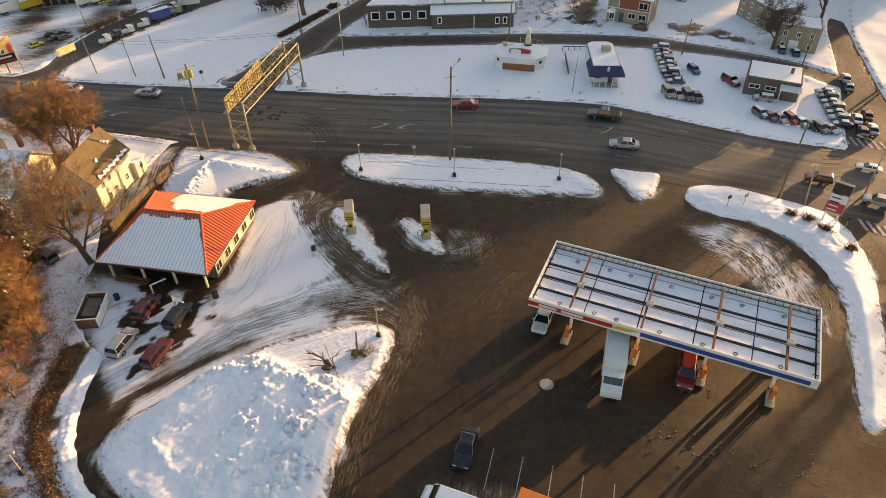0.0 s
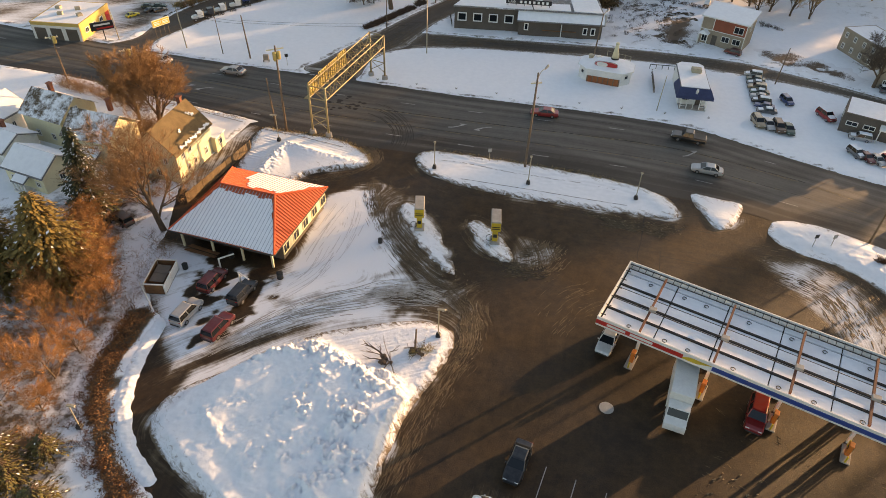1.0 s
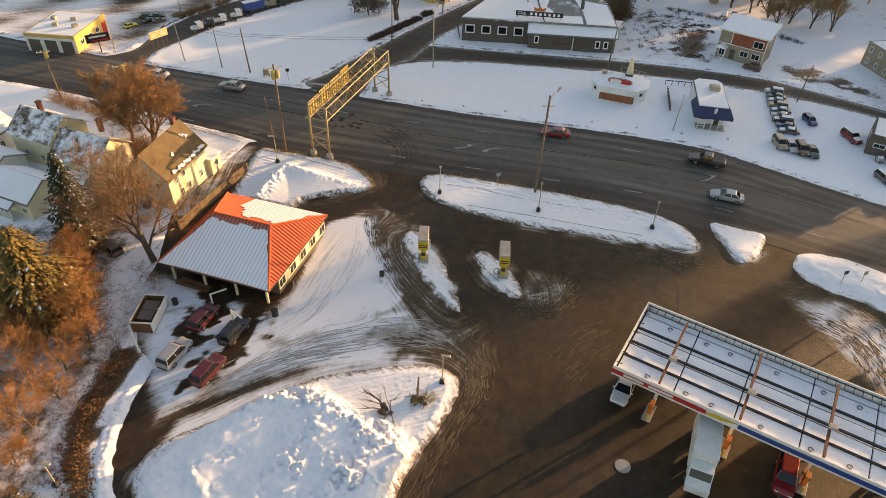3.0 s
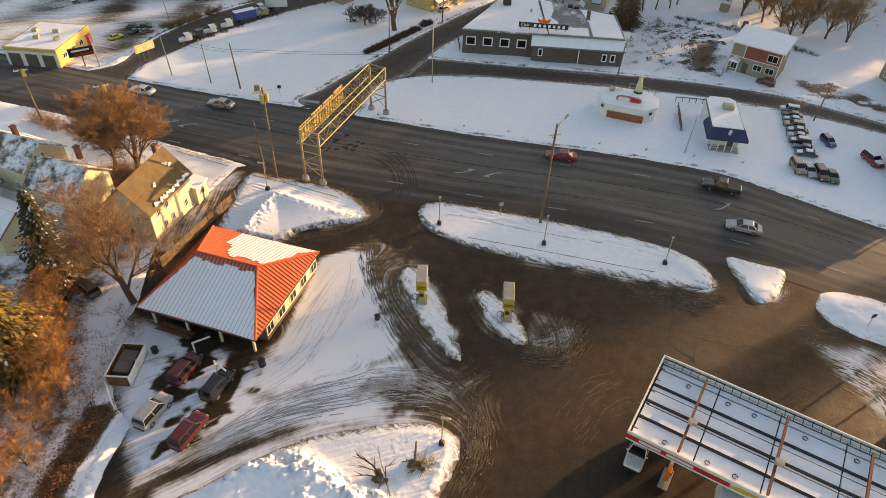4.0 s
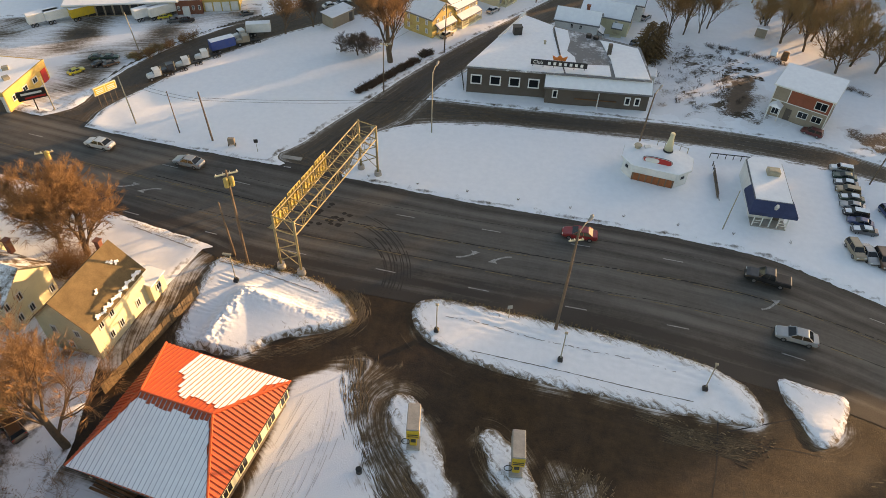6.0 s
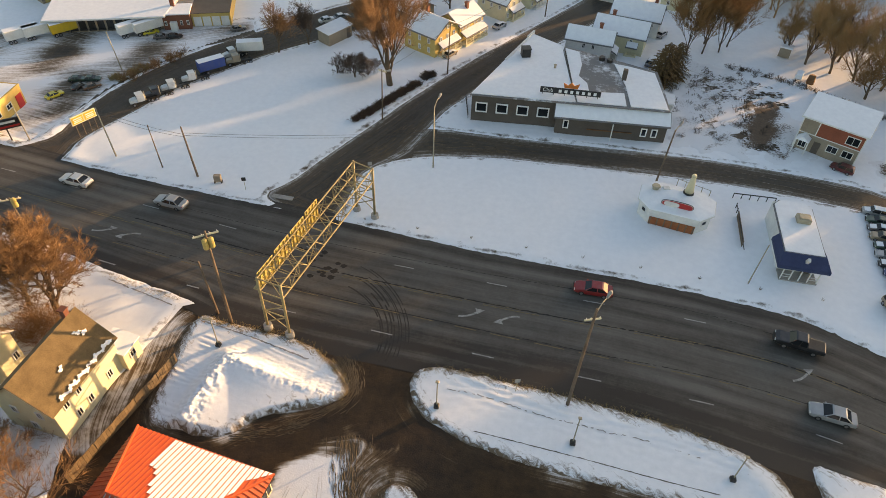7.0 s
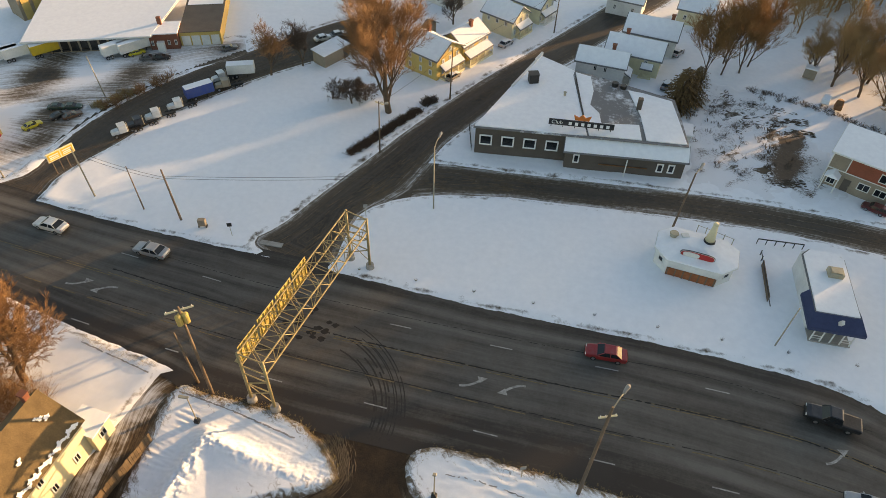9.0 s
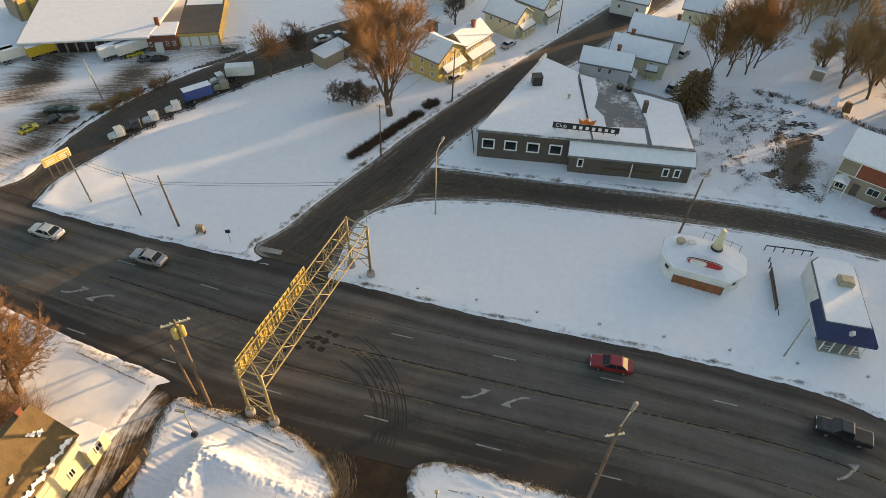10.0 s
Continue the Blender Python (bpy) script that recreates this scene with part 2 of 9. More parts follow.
# ---- building blocks ----
class Shape:
    """Vertices and faces of one mesh."""

    def __init__(self):
        self.v, self.f = [], []

    def add(self, verts, faces):
        o = len(self.v)
        self.v += [tuple(p) for p in verts]
        self.f += [tuple(i + o for i in q) for q in faces]
        return self

    def box(self, c, s, rz=0.0, b=0.0, tilt=0.0):
        """Box of size s round c, its edges chamfered by b; tilt turns it about its own x first."""
        m = Matrix.Translation(c) @ Matrix.Rotation(rz, 4, "Z") @ Matrix.Rotation(tilt, 4, "X")
        hx, hy, hz = (k / 2 for k in s)
        if not b:
            vs = [(x * hx, y * hy, z * hz) for x in (-1, 1) for y in (-1, 1) for z in (-1, 1)]
            fs = [(0, 1, 3, 2), (4, 6, 7, 5), (0, 4, 5, 1), (2, 3, 7, 6), (0, 2, 6, 4), (1, 5, 7, 3)]
            return self.add([m @ Vector(p) for p in vs], fs)
        b = min(b, hx * 0.9, hy * 0.9, hz * 0.9)
        vs, ix = [], {}
        for sx in (-1, 1):
            for sy in (-1, 1):
                for sz in (-1, 1):
                    for ax in range(3):
                        ix[sx, sy, sz, ax] = len(vs)
                        vs.append((sx * (hx - b * (ax != 0)), sy * (hy - b * (ax != 1)), sz * (hz - b * (ax != 2))))
        fs = []
        for ax in range(3):
            u, w = (ax + 1) % 3, (ax + 2) % 3
            for sg in (-1, 1):
                quad = []
                for su, sw in ((-1, -1), (1, -1), (1, 1), (-1, 1)):
                    k = [0, 0, 0]
                    k[ax], k[u], k[w] = sg, su, sw
                    quad.append(ix[(*k, ax)])
                fs.append(tuple(quad if sg > 0 else quad[::-1]))
            for su in (-1, 1):
                for sw in (-1, 1):
                    k0, k1 = [0, 0, 0], [0, 0, 0]
                    k0[ax], k1[ax] = -1, 1
                    k0[u] = k1[u] = su
                    k0[w] = k1[w] = sw
                    q = (ix[(*k0, u)], ix[(*k1, u)], ix[(*k1, w)], ix[(*k0, w)])
                    fs.append(q if su * sw > 0 else q[::-1])
        for sx in (-1, 1):
            for sy in (-1, 1):
                for sz in (-1, 1):
                    q = tuple(ix[sx, sy, sz, ax] for ax in range(3))
                    fs.append(q if sx * sy * sz > 0 else q[::-1])
        return self.add([m @ Vector(p) for p in vs], fs)

    def tube(self, p, q, r0, r1=None, n=8, caps=True):
        r1 = r0 if r1 is None else r1
        p, q = Vector(p), Vector(q)
        d = (q - p).normalized()
        u = d.orthogonal().normalized()
        w = d.cross(u)
        ring = [(math.cos(2 * math.pi * i / n), math.sin(2 * math.pi * i / n)) for i in range(n)]
        vs = [p + (u * a + w * b) * r0 for a, b in ring] + [q + (u * a + w * b) * r1 for a, b in ring]
        fs = [(i, (i + 1) % n, n + (i + 1) % n, n + i) for i in range(n)]
        if caps:
            fs += [tuple(range(n))[::-1], tuple(range(n, 2 * n))]
        return self.add(vs, fs)

    def prism(self, poly, z0, z1):
        """Upright prism on a plan outline given anticlockwise; z1 may be a list of heights."""
        n = len(poly)
        tops = z1 if isinstance(z1, (list, tuple)) else [z1] * n
        vs = [(x, y, z0) for x, y in poly] + [(x, y, h) for (x, y), h in zip(poly, tops)]
        return self.add(vs, [(i, (i + 1) % n, n + (i + 1) % n, n + i) for i in range(n)] + [tuple(range(n))[::-1], tuple(range(n, 2 * n))])

    def slab(self, quad, thick):
        """A plate under four corners given anticlockwise from above."""
        vs = [Vector(p) for p in quad] + [Vector(p) - Vector((0, 0, thick)) for p in quad]
        n = len(quad)
        return self.add(vs, [tuple(range(n)), tuple(range(n, 2 * n))[::-1]] + [(i, n + i, n + (i + 1) % n, (i + 1) % n) for i in range(n)])

    def loft(self, rings, caps=True):
        n, vs, fs = len(rings[0]), [], []
        for r in rings:
            vs += r
        for k in range(len(rings) - 1):
            fs += [(k * n + i, k * n + (i + 1) % n, (k + 1) * n + (i + 1) % n, (k + 1) * n + i) for i in range(n)]
        if caps:
            fs += [tuple(range(n))[::-1], tuple(range((len(rings) - 1) * n, len(rings) * n))]
        return self.add(vs, fs)


def mesh_of(shape, material, smooth=False):
    me = bpy.data.meshes.new("mesh")
    me.from_pydata(shape.v, [], shape.f)
    me.materials.append(material)
    if smooth:
        me.polygons.foreach_set("use_smooth", [True] * len(me.polygons))
    bm = bmesh.new()
    bm.from_mesh(me)
    bmesh.ops.recalc_face_normals(bm, faces=bm.faces)
    bm.to_mesh(me)
    bm.free()
    return me


def part(name, shape, material, parent, label="", smooth=False):
    """Links a shape as ONE mesh under a thing or a part."""
    ob = new(name, mesh_of(shape, material, smooth) if isinstance(shape, Shape) else shape)
    ob.parent = parent
    if label:
        tagged(ob, label)
    return ob


def thing(name, x, y, z=0.0, turn=0.0, label="", category="", group="", kind="", k=1.0):
    """An Empty at a thing's base; turn in degrees."""
    ob = new(name)
    ob.empty_display_size = 0.2
    ob.matrix_basis = pose(x, y, z, 0, 0, turn) @ Matrix.Scale(k, 4)
    return tagged(ob, label, category, group, kind)


def tubes(segs, n=3):
    """One mesh of many open tapered tubes: rows of p0, p1, r0, r1."""
    a = np.asarray(segs, float)
    p, q, r0, r1 = a[:, :3], a[:, 3:6], a[:, 6], a[:, 7]
    d = q - p
    d /= np.linalg.norm(d, axis=1, keepdims=True) + 1e-9
    ref = np.where(np.abs(d[:, 2:3]) < 0.8, [[0, 0, 1.0]], [[1.0, 0, 0]])
    u = np.cross(d, ref)
    u /= np.linalg.norm(u, axis=1, keepdims=True)
    w = np.cross(d, u)
    ang = 2 * np.pi * np.arange(n) / n
    ring = u[:, None] * np.cos(ang)[None, :, None] + w[:, None] * np.sin(ang)[None, :, None]
    verts = np.concatenate([p[:, None] + ring * r0[:, None, None], q[:, None] + ring * r1[:, None, None]], 1).reshape(-1, 3)
    i = np.arange(n)
    quad = np.stack([i, (i + 1) % n, n + (i + 1) % n, n + i], 1)
    faces = (quad[None] + (np.arange(len(a)) * 2 * n)[:, None, None]).reshape(-1, 4)
    me = bpy.data.meshes.new("mesh")
    me.vertices.add(len(verts))
    me.vertices.foreach_set("co", verts.ravel())
    me.loops.add(faces.size)
    me.loops.foreach_set("vertex_index", faces.ravel())
    me.polygons.add(len(faces))
    me.polygons.foreach_set("loop_start", np.arange(0, faces.size, 4))
    me.update(calc_edges=True)
    me.validate()
    return me


def grid_mesh(xs, ys, z, material, attrs=None, keep=None, smooth=True):
    """A height field over the plan; z and attrs are arrays (len(ys), len(xs)); keep drops cells."""
    gx, gy = (xs, ys) if np.ndim(xs) == 2 else np.meshgrid(xs, ys)
    ny, nx = gx.shape
    co = np.stack([gx, gy, z], -1).reshape(-1, 3)
    i = (np.arange(ny - 1)[:, None] * nx + np.arange(nx - 1)[None]).ravel()
    faces = np.stack([i, i + 1, i + nx + 1, i + nx], 1)
    if keep is not None:
        faces = faces[keep.ravel()[faces].any(1)]
        used, inv = np.unique(faces, return_inverse=True)
        faces, co = inv.reshape(-1, 4), co[used]
    else:
        used = np.arange(len(co))
    me = bpy.data.meshes.new("mesh")
    me.vertices.add(len(co))
    me.vertices.foreach_set("co", co.ravel())
    me.loops.add(faces.size)
    me.loops.foreach_set("vertex_index", faces.ravel())
    me.polygons.add(len(faces))
    me.polygons.foreach_set("loop_start", np.arange(0, faces.size, 4))
    me.polygons.foreach_set("use_smooth", [smooth] * len(faces))
    for name, val in (attrs or {}).items():
        if val.ndim == 3:
            me.attributes.new(name, "FLOAT_VECTOR", "POINT").data.foreach_set("vector", val.reshape(-1, 3)[used].ravel())
        else:
            me.attributes.new(name, "FLOAT", "POINT").data.foreach_set("value", val.ravel()[used])
    me.materials.append(material)
    me.update(calc_edges=True)
    return me


def curve(points, closed=True, n=6):
    """Catmull-Rom through plan points."""
    p = np.array(points, float)
    k, out = len(p), []
    for i in range(k if closed else k - 1):
        a, b, c, e = (p[(i + j) % k] if closed else p[min(max(i + j, 0), k - 1)] for j in (-1, 0, 1, 2))
        for t in np.arange(n) / n:
            out.append(0.5 * (2 * b + (c - a) * t + (2 * a - 5 * b + 4 * c - e) * t**2 + (3 * b - a - 3 * c + e) * t**3))
    if not closed:
        out.append(p[-1])
    return np.array(out)


def inside_by(poly, gx, gy):
    """How far inside a closed outline each place lies; negative outside."""
    p = np.asarray(poly, float)
    q = np.roll(p, -1, 0)
    dist, odd = np.full(gx.shape, 1e9), np.zeros(gx.shape, bool)
    for (ax, ay), (bx, by) in zip(p, q):
        ex, ey = bx - ax, by - ay
        t = np.clip(((gx - ax) * ex + (gy - ay) * ey) / (ex * ex + ey * ey + 1e-12), 0, 1)
        dist = np.minimum(dist, np.hypot(gx - ax - t * ex, gy - ay - t * ey))
        if ay != by:
            odd ^= ((ay > gy) != (by > gy)) & (gx < ex * (gy - ay) / ey + ax)
    return np.where(odd, dist, -dist)


def rough_field(gx, gy, scale, seed=0, octaves=4):
    """Smooth random field of about unit size, by summed waves."""
    rng = np.random.default_rng(seed)
    out = np.zeros(gx.shape)
    for o in range(octaves):
        for _ in range(7):
            a, ph = rng.uniform(0, 2 * np.pi), rng.uniform(0, 2 * np.pi)
            k = 2 * np.pi / (scale / 2**o) * rng.uniform(0.7, 1.4)
            out += np.sin(k * (gx * np.cos(a) + gy * np.sin(a)) + ph) / 2**o / 3.0
    return out


def step(x, lo, hi):
    t = np.clip((x - lo) / (hi - lo), 0, 1)
    return t * t * (3 - 2 * t)


def chunks(gx, gy, size, seed):
    """Heights of broken, tilted blocks in a jittered net of cells."""
    cx, cy = np.floor(gx / size), np.floor(gy / size)
    best, out = np.full(gx.shape, 1e9), np.zeros(gx.shape)

    def rnd(i, j, k):
        v = np.sin(i * 127.1 + j * 311.7 + (k + seed) * 74.7) * 43758.5453
        return v - np.floor(v)

    for di in (-1, 0, 1):
        for dj in (-1, 0, 1):
            i, j = cx + di, cy + dj
            px, py = (i + 0.1 + 0.8 * rnd(i, j, 1)) * size, (j + 0.1 + 0.8 * rnd(i, j, 2)) * size
            dx, dy = gx - px, gy - py
            dist = dx * dx + dy * dy
            h = rnd(i, j, 3) - 0.5 + (dx * (rnd(i, j, 4) - 0.5) + dy * (rnd(i, j, 5) - 0.5)) * 1.6 / size
            out = np.where(dist < best, h, out)
            best = np.minimum(best, dist)
    return out


def smear(a, n, turns=2):
    """Box blur of a grid."""
    for _ in range(turns):
        for ax in (0, 1):
            pad = [(n, n) if k == ax else (0, 0) for k in (0, 1)]
            c = np.cumsum(np.pad(a, pad, mode="edge"), axis=ax)
            lo, hi = [slice(None)] * 2, [slice(None)] * 2
            lo[ax], hi[ax] = slice(0, -2 * n), slice(2 * n, None)
            a = (c[tuple(hi)] - c[tuple(lo)]) / (2 * n)
    return a

# ---- ground, roads, snow ----
ROAD_N = [(-220, 140), (-120, 122), (-82, 115.6), (-64, 113.1), (-48, 111.6), (-33, 110.4), (-14, 108.4), (5, 107.3), (15, 106.4), (25, 104.8), (33, 101.2), (41, 97.3), (51, 93), (62, 89.5), (90, 78), (140, 58)]
ROAD_S = [(-220, 121), (-120, 106), (-84, 101.6), (-58, 95.7), (-47, 93.3), (-43, 91.7), (-32, 90.3), (-17, 89.4), (0, 88.4), (9, 87.2), (18, 85.4), (29, 83.2), (36, 80.6), (45, 77.8), (50, 75.2), (60, 71), (90, 59), (140, 38)]
E_STREET = [(-44.6, 113), (-42.3, 117.4), (-39.6, 123.5), (-35.6, 131.9), (-29.8, 144), (-22.1, 158.3), (-13.7, 171.9), (-4, 187.7), (40, 260), (48, 256), (4, 186), (-5.5, 171), (-14.5, 158), (-20.5, 147), (-24.6, 139), (-28, 128), (-33, 121), (-34.5, 110)]
SIDE_STREET = [(-34, 121.5), (-28.8, 125.4), (-22.5, 127.7), (-13.3, 129.2), (-5.4, 129.5), (2.4, 129.8), (14, 130.1), (25, 129.6), (36.6, 128), (43, 126.3), (53, 123), (61.5, 118), (67.5, 111), (71, 113), (68.1, 117), (63, 122), (53.7, 127), (43.7, 131.5), (38, 133.6), (22.3, 135.4), (10.4, 135.6), (-1.7, 135.2), (-14, 134.8), (-25.5, 134.5), (-32, 130)]
LEFT_STREET = [(-77.6, 114), (-77, 119), (-75.8, 123.1), (-73, 129), (-69.8, 136.7), (-64.5, 144.5), (-57, 154), (-40, 172), (-48, 178), (-65.3, 158), (-71, 151), (-76, 142.7), (-79.6, 134), (-81, 126), (-81.5, 119.5), (-87, 114)]
CROSS_STREET = [(56, 60), (60.3, 91), (68.2, 112.4), (73.4, 129.3), (79, 147), (110, 240), (118, 238), (86, 152), (79.5, 134.8), (76, 119), (73, 104), (72, 85), (70, 55), (66, 10), (52, 10)]
LOT = [(-24, 5), (-24, 23.4), (-31.1, 27.9), (-33.9, 29.7), (-36.0, 31.2), (-37.6, 32.8), (-38.9, 34.6), (-39.6, 36.6), (-39.9, 39), (-39.8, 43), (-40.6, 48.5), (-42.5, 50), (-46.8, 56.5), (-47, 63), (-49.8, 72), (-50.3, 75), (-48.6, 84), (-46.8, 92.5), (-32, 92), (0, 90.5), (30, 86), (62, 78), (70, 5)]
YARD = [(-84, 118), (-82, 127), (-80.5, 134), (-77, 143), (-72, 151.5), (-64, 158), (-67, 164), (-76, 160), (-90, 155.5), (-104, 150.5), (-125, 143), (-122, 124), (-101, 121)]

road_poly = np.concatenate([curve(ROAD_S, False, 4), curve(ROAD_N, False, 4)[::-1]])
paved = [road_poly, curve(E_STREET, True, 3), curve(SIDE_STREET, True, 3), curve(LEFT_STREET, True, 3), curve(CROSS_STREET, True, 2), np.array(LOT), np.array(YARD)]


# gaps cut in the added rise and wood to let sun streaks through
SUN_C, SUN_S = math.cos(SUN_AZ), math.sin(SUN_AZ)
SUN_GAPS = ((70.5, 1.3), (98.1, 1.5))


def shade_hill(gx, gy):
    """Rise in the north-east, mostly out of view, added to block the low sun."""
    s, c = gx * SUN_C + gy * SUN_S, gx * SUN_S - gy * SUN_C
    rise = 6.0 * step(s, 145, 215) * step(-c, 45.5, 51) * (1 - step(-c, 129.5, 132.5))
    for mid, half in SUN_GAPS:
        rise = rise * (1 - 0.9 * np.exp(-(((-c) - mid) / half) ** 4))
    return rise + 6.0 * step(s, 175, 225) * step(-c, 146, 150) * (1 - step(-c, 177, 189))


def ground_material():
    m, nt, bsdf = nodes_of("snowy_ground")
    dirt = attribute(nt, "dirt").outputs["Fac"]
    mid, small = noise_node(nt, 1.1), noise_node(nt, 6.0)
    col = mix(nt, ramp(nt, mid, 0.3, 0.7), (0.81, 0.835, 0.875), (0.87, 0.89, 0.925))
    d = maths(nt, "ADD", maths(nt, "MULTIPLY", noise_node(nt, 0.5, detail=8.0, rough=0.75), 0.75), maths(nt, "MULTIPLY", noise_node(nt, 0.1), 0.25))
    over = maths(nt, "SUBTRACT", maths(nt, "ADD", d, dirt), 1.0)
    brown = mix(nt, small, (0.05, 0.038, 0.024), (0.15, 0.105, 0.065))
    nt.links.new(mix(nt, ramp(nt, maths(nt, "ADD", maths(nt, "MULTIPLY", over, 4.0), 0.5), 0.2, 0.8), col, brown), bsdf.inputs["Base Color"])
    bsdf.inputs["Roughness"].default_value = 0.8
    bump(nt, bsdf, maths(nt, "ADD", mid, maths(nt, "MULTIPLY", small, 0.3)), 0.004, 0.6)
    return m


gxs = np.concatenate([-np.geomspace(3000, 140, 16), np.arange(-130, 96, 0.8), np.geomspace(100, 3000, 22)])
gys = np.concatenate([-np.geomspace(3000, 20, 14), np.arange(0, 216, 0.8), np.geomspace(220, 3000, 20)])
GX, GY = np.meshgrid(gxs, gys)
near = np.max([inside_by(p, GX, GY) for p in paved], 0)
gz = np.clip(-near * 0.3, -0.25, 0.13) + np.where(near < 0, step(-near, 0.3, 3) * 0.05 * rough_field(GX, GY, 9, 3), 0)
bank = np.exp(-(((-near) - 0.9) / 0.6) ** 2) * (0.5 + 0.5 * rough_field(GX, GY, 2.2, 5, 3)).clip(0, 1.5)
gz += 0.16 * bank + shade_hill(GX, GY)
gz += np.where(near < -30, 0.4 * rough_field(GX, GY, 60, 8, 2) * step(-near, 30, 60), 0)


def blob(poly, level, soft=3.0):
    return level * step(inside_by(poly, GX, GY), -soft, soft)


dirt = 0.16 + 0.34 * np.exp(-((near + 0.5) / 0.7) ** 2) * (near > -4)
# yard leaf litter, laid on thicker to darken the slope like tree shade
dirt = np.maximum(dirt, blob([(-30, 16), (-34, 26), (-41, 36), (-42, 50), (-48, 60), (-51, 74), (-62, 72), (-90, 60), (-90, 10)], 0.51, 6))
dirt = np.maximum(dirt, blob([(-51, 72), (-48, 84), (-52, 92), (-66, 96), (-90, 96), (-95, 60)], 0.33, 4))
dirt = np.maximum(dirt, blob([(13, 141), (27, 139), (33, 148), (30, 158), (20, 165), (13, 155)], 0.54, 3))
dirt = np.maximum(dirt, blob([(20, 143), (27, 141), (28, 149), (22, 151)], 0.66, 2))
dirt = np.maximum(dirt, blob([(42, 133), (58, 128), (56, 138), (44, 141)], 0.54, 3))
dirt = np.maximum(dirt, np.where(shade_hill(GX, GY) > 0.3, 0.36, 0))
LITTER = [(-41.6, 49.0), (-41.7, 42), (-40.6, 37.4), (-37.2, 31.9), (-32.5, 27.6), (-33, 24.5), (-38.3, 31.0), (-42.4, 36.3), (-44.3, 41.5), (-44.6, 49.5)]
dirt = np.maximum(dirt, blob(LITTER, 0.74, 0.5))
ground = new("ground", grid_mesh(gxs, gys, gz, ground_material(), {"dirt": dirt}))
tagged(ground, "snow-covered ground with patches of dead grass and leaf litter", "ground", kind="structure")

# main road: across and along its lanes
n_u, n_v = 160, 21
rs, rn = curve(ROAD_S, False, 10)[:: 1], curve(ROAD_N, False, 10)


def resample(p, n):
    s = np.concatenate([[0], np.cumsum(np.hypot(*np.diff(p, axis=0).T))])
    q = np.linspace(0, s[-1], n)
    return np.stack([np.interp(q, s, p[:, 0]), np.interp(q, s, p[:, 1])], 1)


def y_at(p, x):
    return np.interp(x, p[:, 0], p[:, 1])


ux = np.linspace(-215, 135, n_u)
vv = np.linspace(0, 1, n_v)[:, None]
y0, y1 = y_at(rs, ux) - 1.2, y_at(rn, ux) + 1.2
RX, RY = np.repeat(ux[None], n_v, 0), y0[None] * (1 - vv) + y1[None] * vv
flow = np.stack([np.repeat(vv * 20, n_u, 1), RX, 0 * RX], -1)
lane_no = (vv - 0.5) * 19 / 3.6
worn = np.clip(0.60 + 0.30 * np.cos(2 * np.pi * (lane_no * 2 + 0.25)) - 0.75 * step(np.abs(vv - 0.5), 0.38, 0.47), 0, 1) * (1 + 0.25 * rough_field(RX * 0.25, RY * 2, 12, 4, 3)) - 0.45 * (1 - step(vv, 0.14, 0.34))
cover = 0.10 + 0.12 * np.exp(-((vv - 0.56) / 0.03) ** 2) + 0.0 * RX
road = new("road", grid_mesh(RX, RY, np.full(RX.shape, 0.02), ASPHALT, {"flow": flow, "cover": cover, "worn": worn}))
tagged(road, "wide wet grey asphalt road with worn lane lines", "road", kind="structure")


def paved_sheet(name, poly, z, material, cover, label, cell=1.6, way=None, edge=(0.18, 0.8)):
    """Flat asphalt in an outline; its streaks run along its edges."""
    p = np.asarray(poly)
    xs, ys = np.arange(p[:, 0].min() - 2, p[:, 0].max() + 2, cell), np.arange(p[:, 1].min() - 2, p[:, 1].max() + 2, cell)
    X, Y = np.meshgrid(xs, ys)
    ins = inside_by(p, X, Y)
    fl = np.stack([ins * 1.4, (X + Y) * 0.7, 0 * X], -1)
    if way is not None:
        bend = 2.5 * rough_field(X, Y, 30, 5, 2)
        fl = np.stack([Y * math.cos(way) - X * math.sin(way) + bend, X * math.cos(way) + Y * math.sin(way), 0 * X], -1)
        cover = cover + 0.16 * rough_field(X, Y, 16, 3, 2)
    ob = new(name, grid_mesh(xs, ys, np.full(X.shape, z), material, {"flow": fl, "cover": cover + edge[0] * np.exp(-np.abs(ins) / edge[1])}, ins > -0.9))
    return tagged(ob, label, "road", kind="structure")


paved_sheet("street_east", paved[1], 0.012, ASPHALT_STREET, 0.30, "dark wet side street between snowy verges", 0.8, edge=(0.34, 1.1))
paved_sheet("street_north", paved[2], 0.006, ASPHALT_STREET, 0.32, "dark wet back street between snow banks", 0.8, edge=(0.34, 1.2))
paved_sheet("street_west", paved[3], 0.012, ASPHALT_STREET, 0.34, "narrow dark street beside a snowy field", 0.5)
paved_sheet("cross_street", paved[4], 0.008, ASPHALT_STREET, 0.26, "wet cross street running toward the low sun", 2.0)
paved_sheet("truck_yard", paved[6], 0.0, ASPHALT_STREET, 0.70, "truck yard of packed snow with dark tyre tracks", 0.5, 0.25)

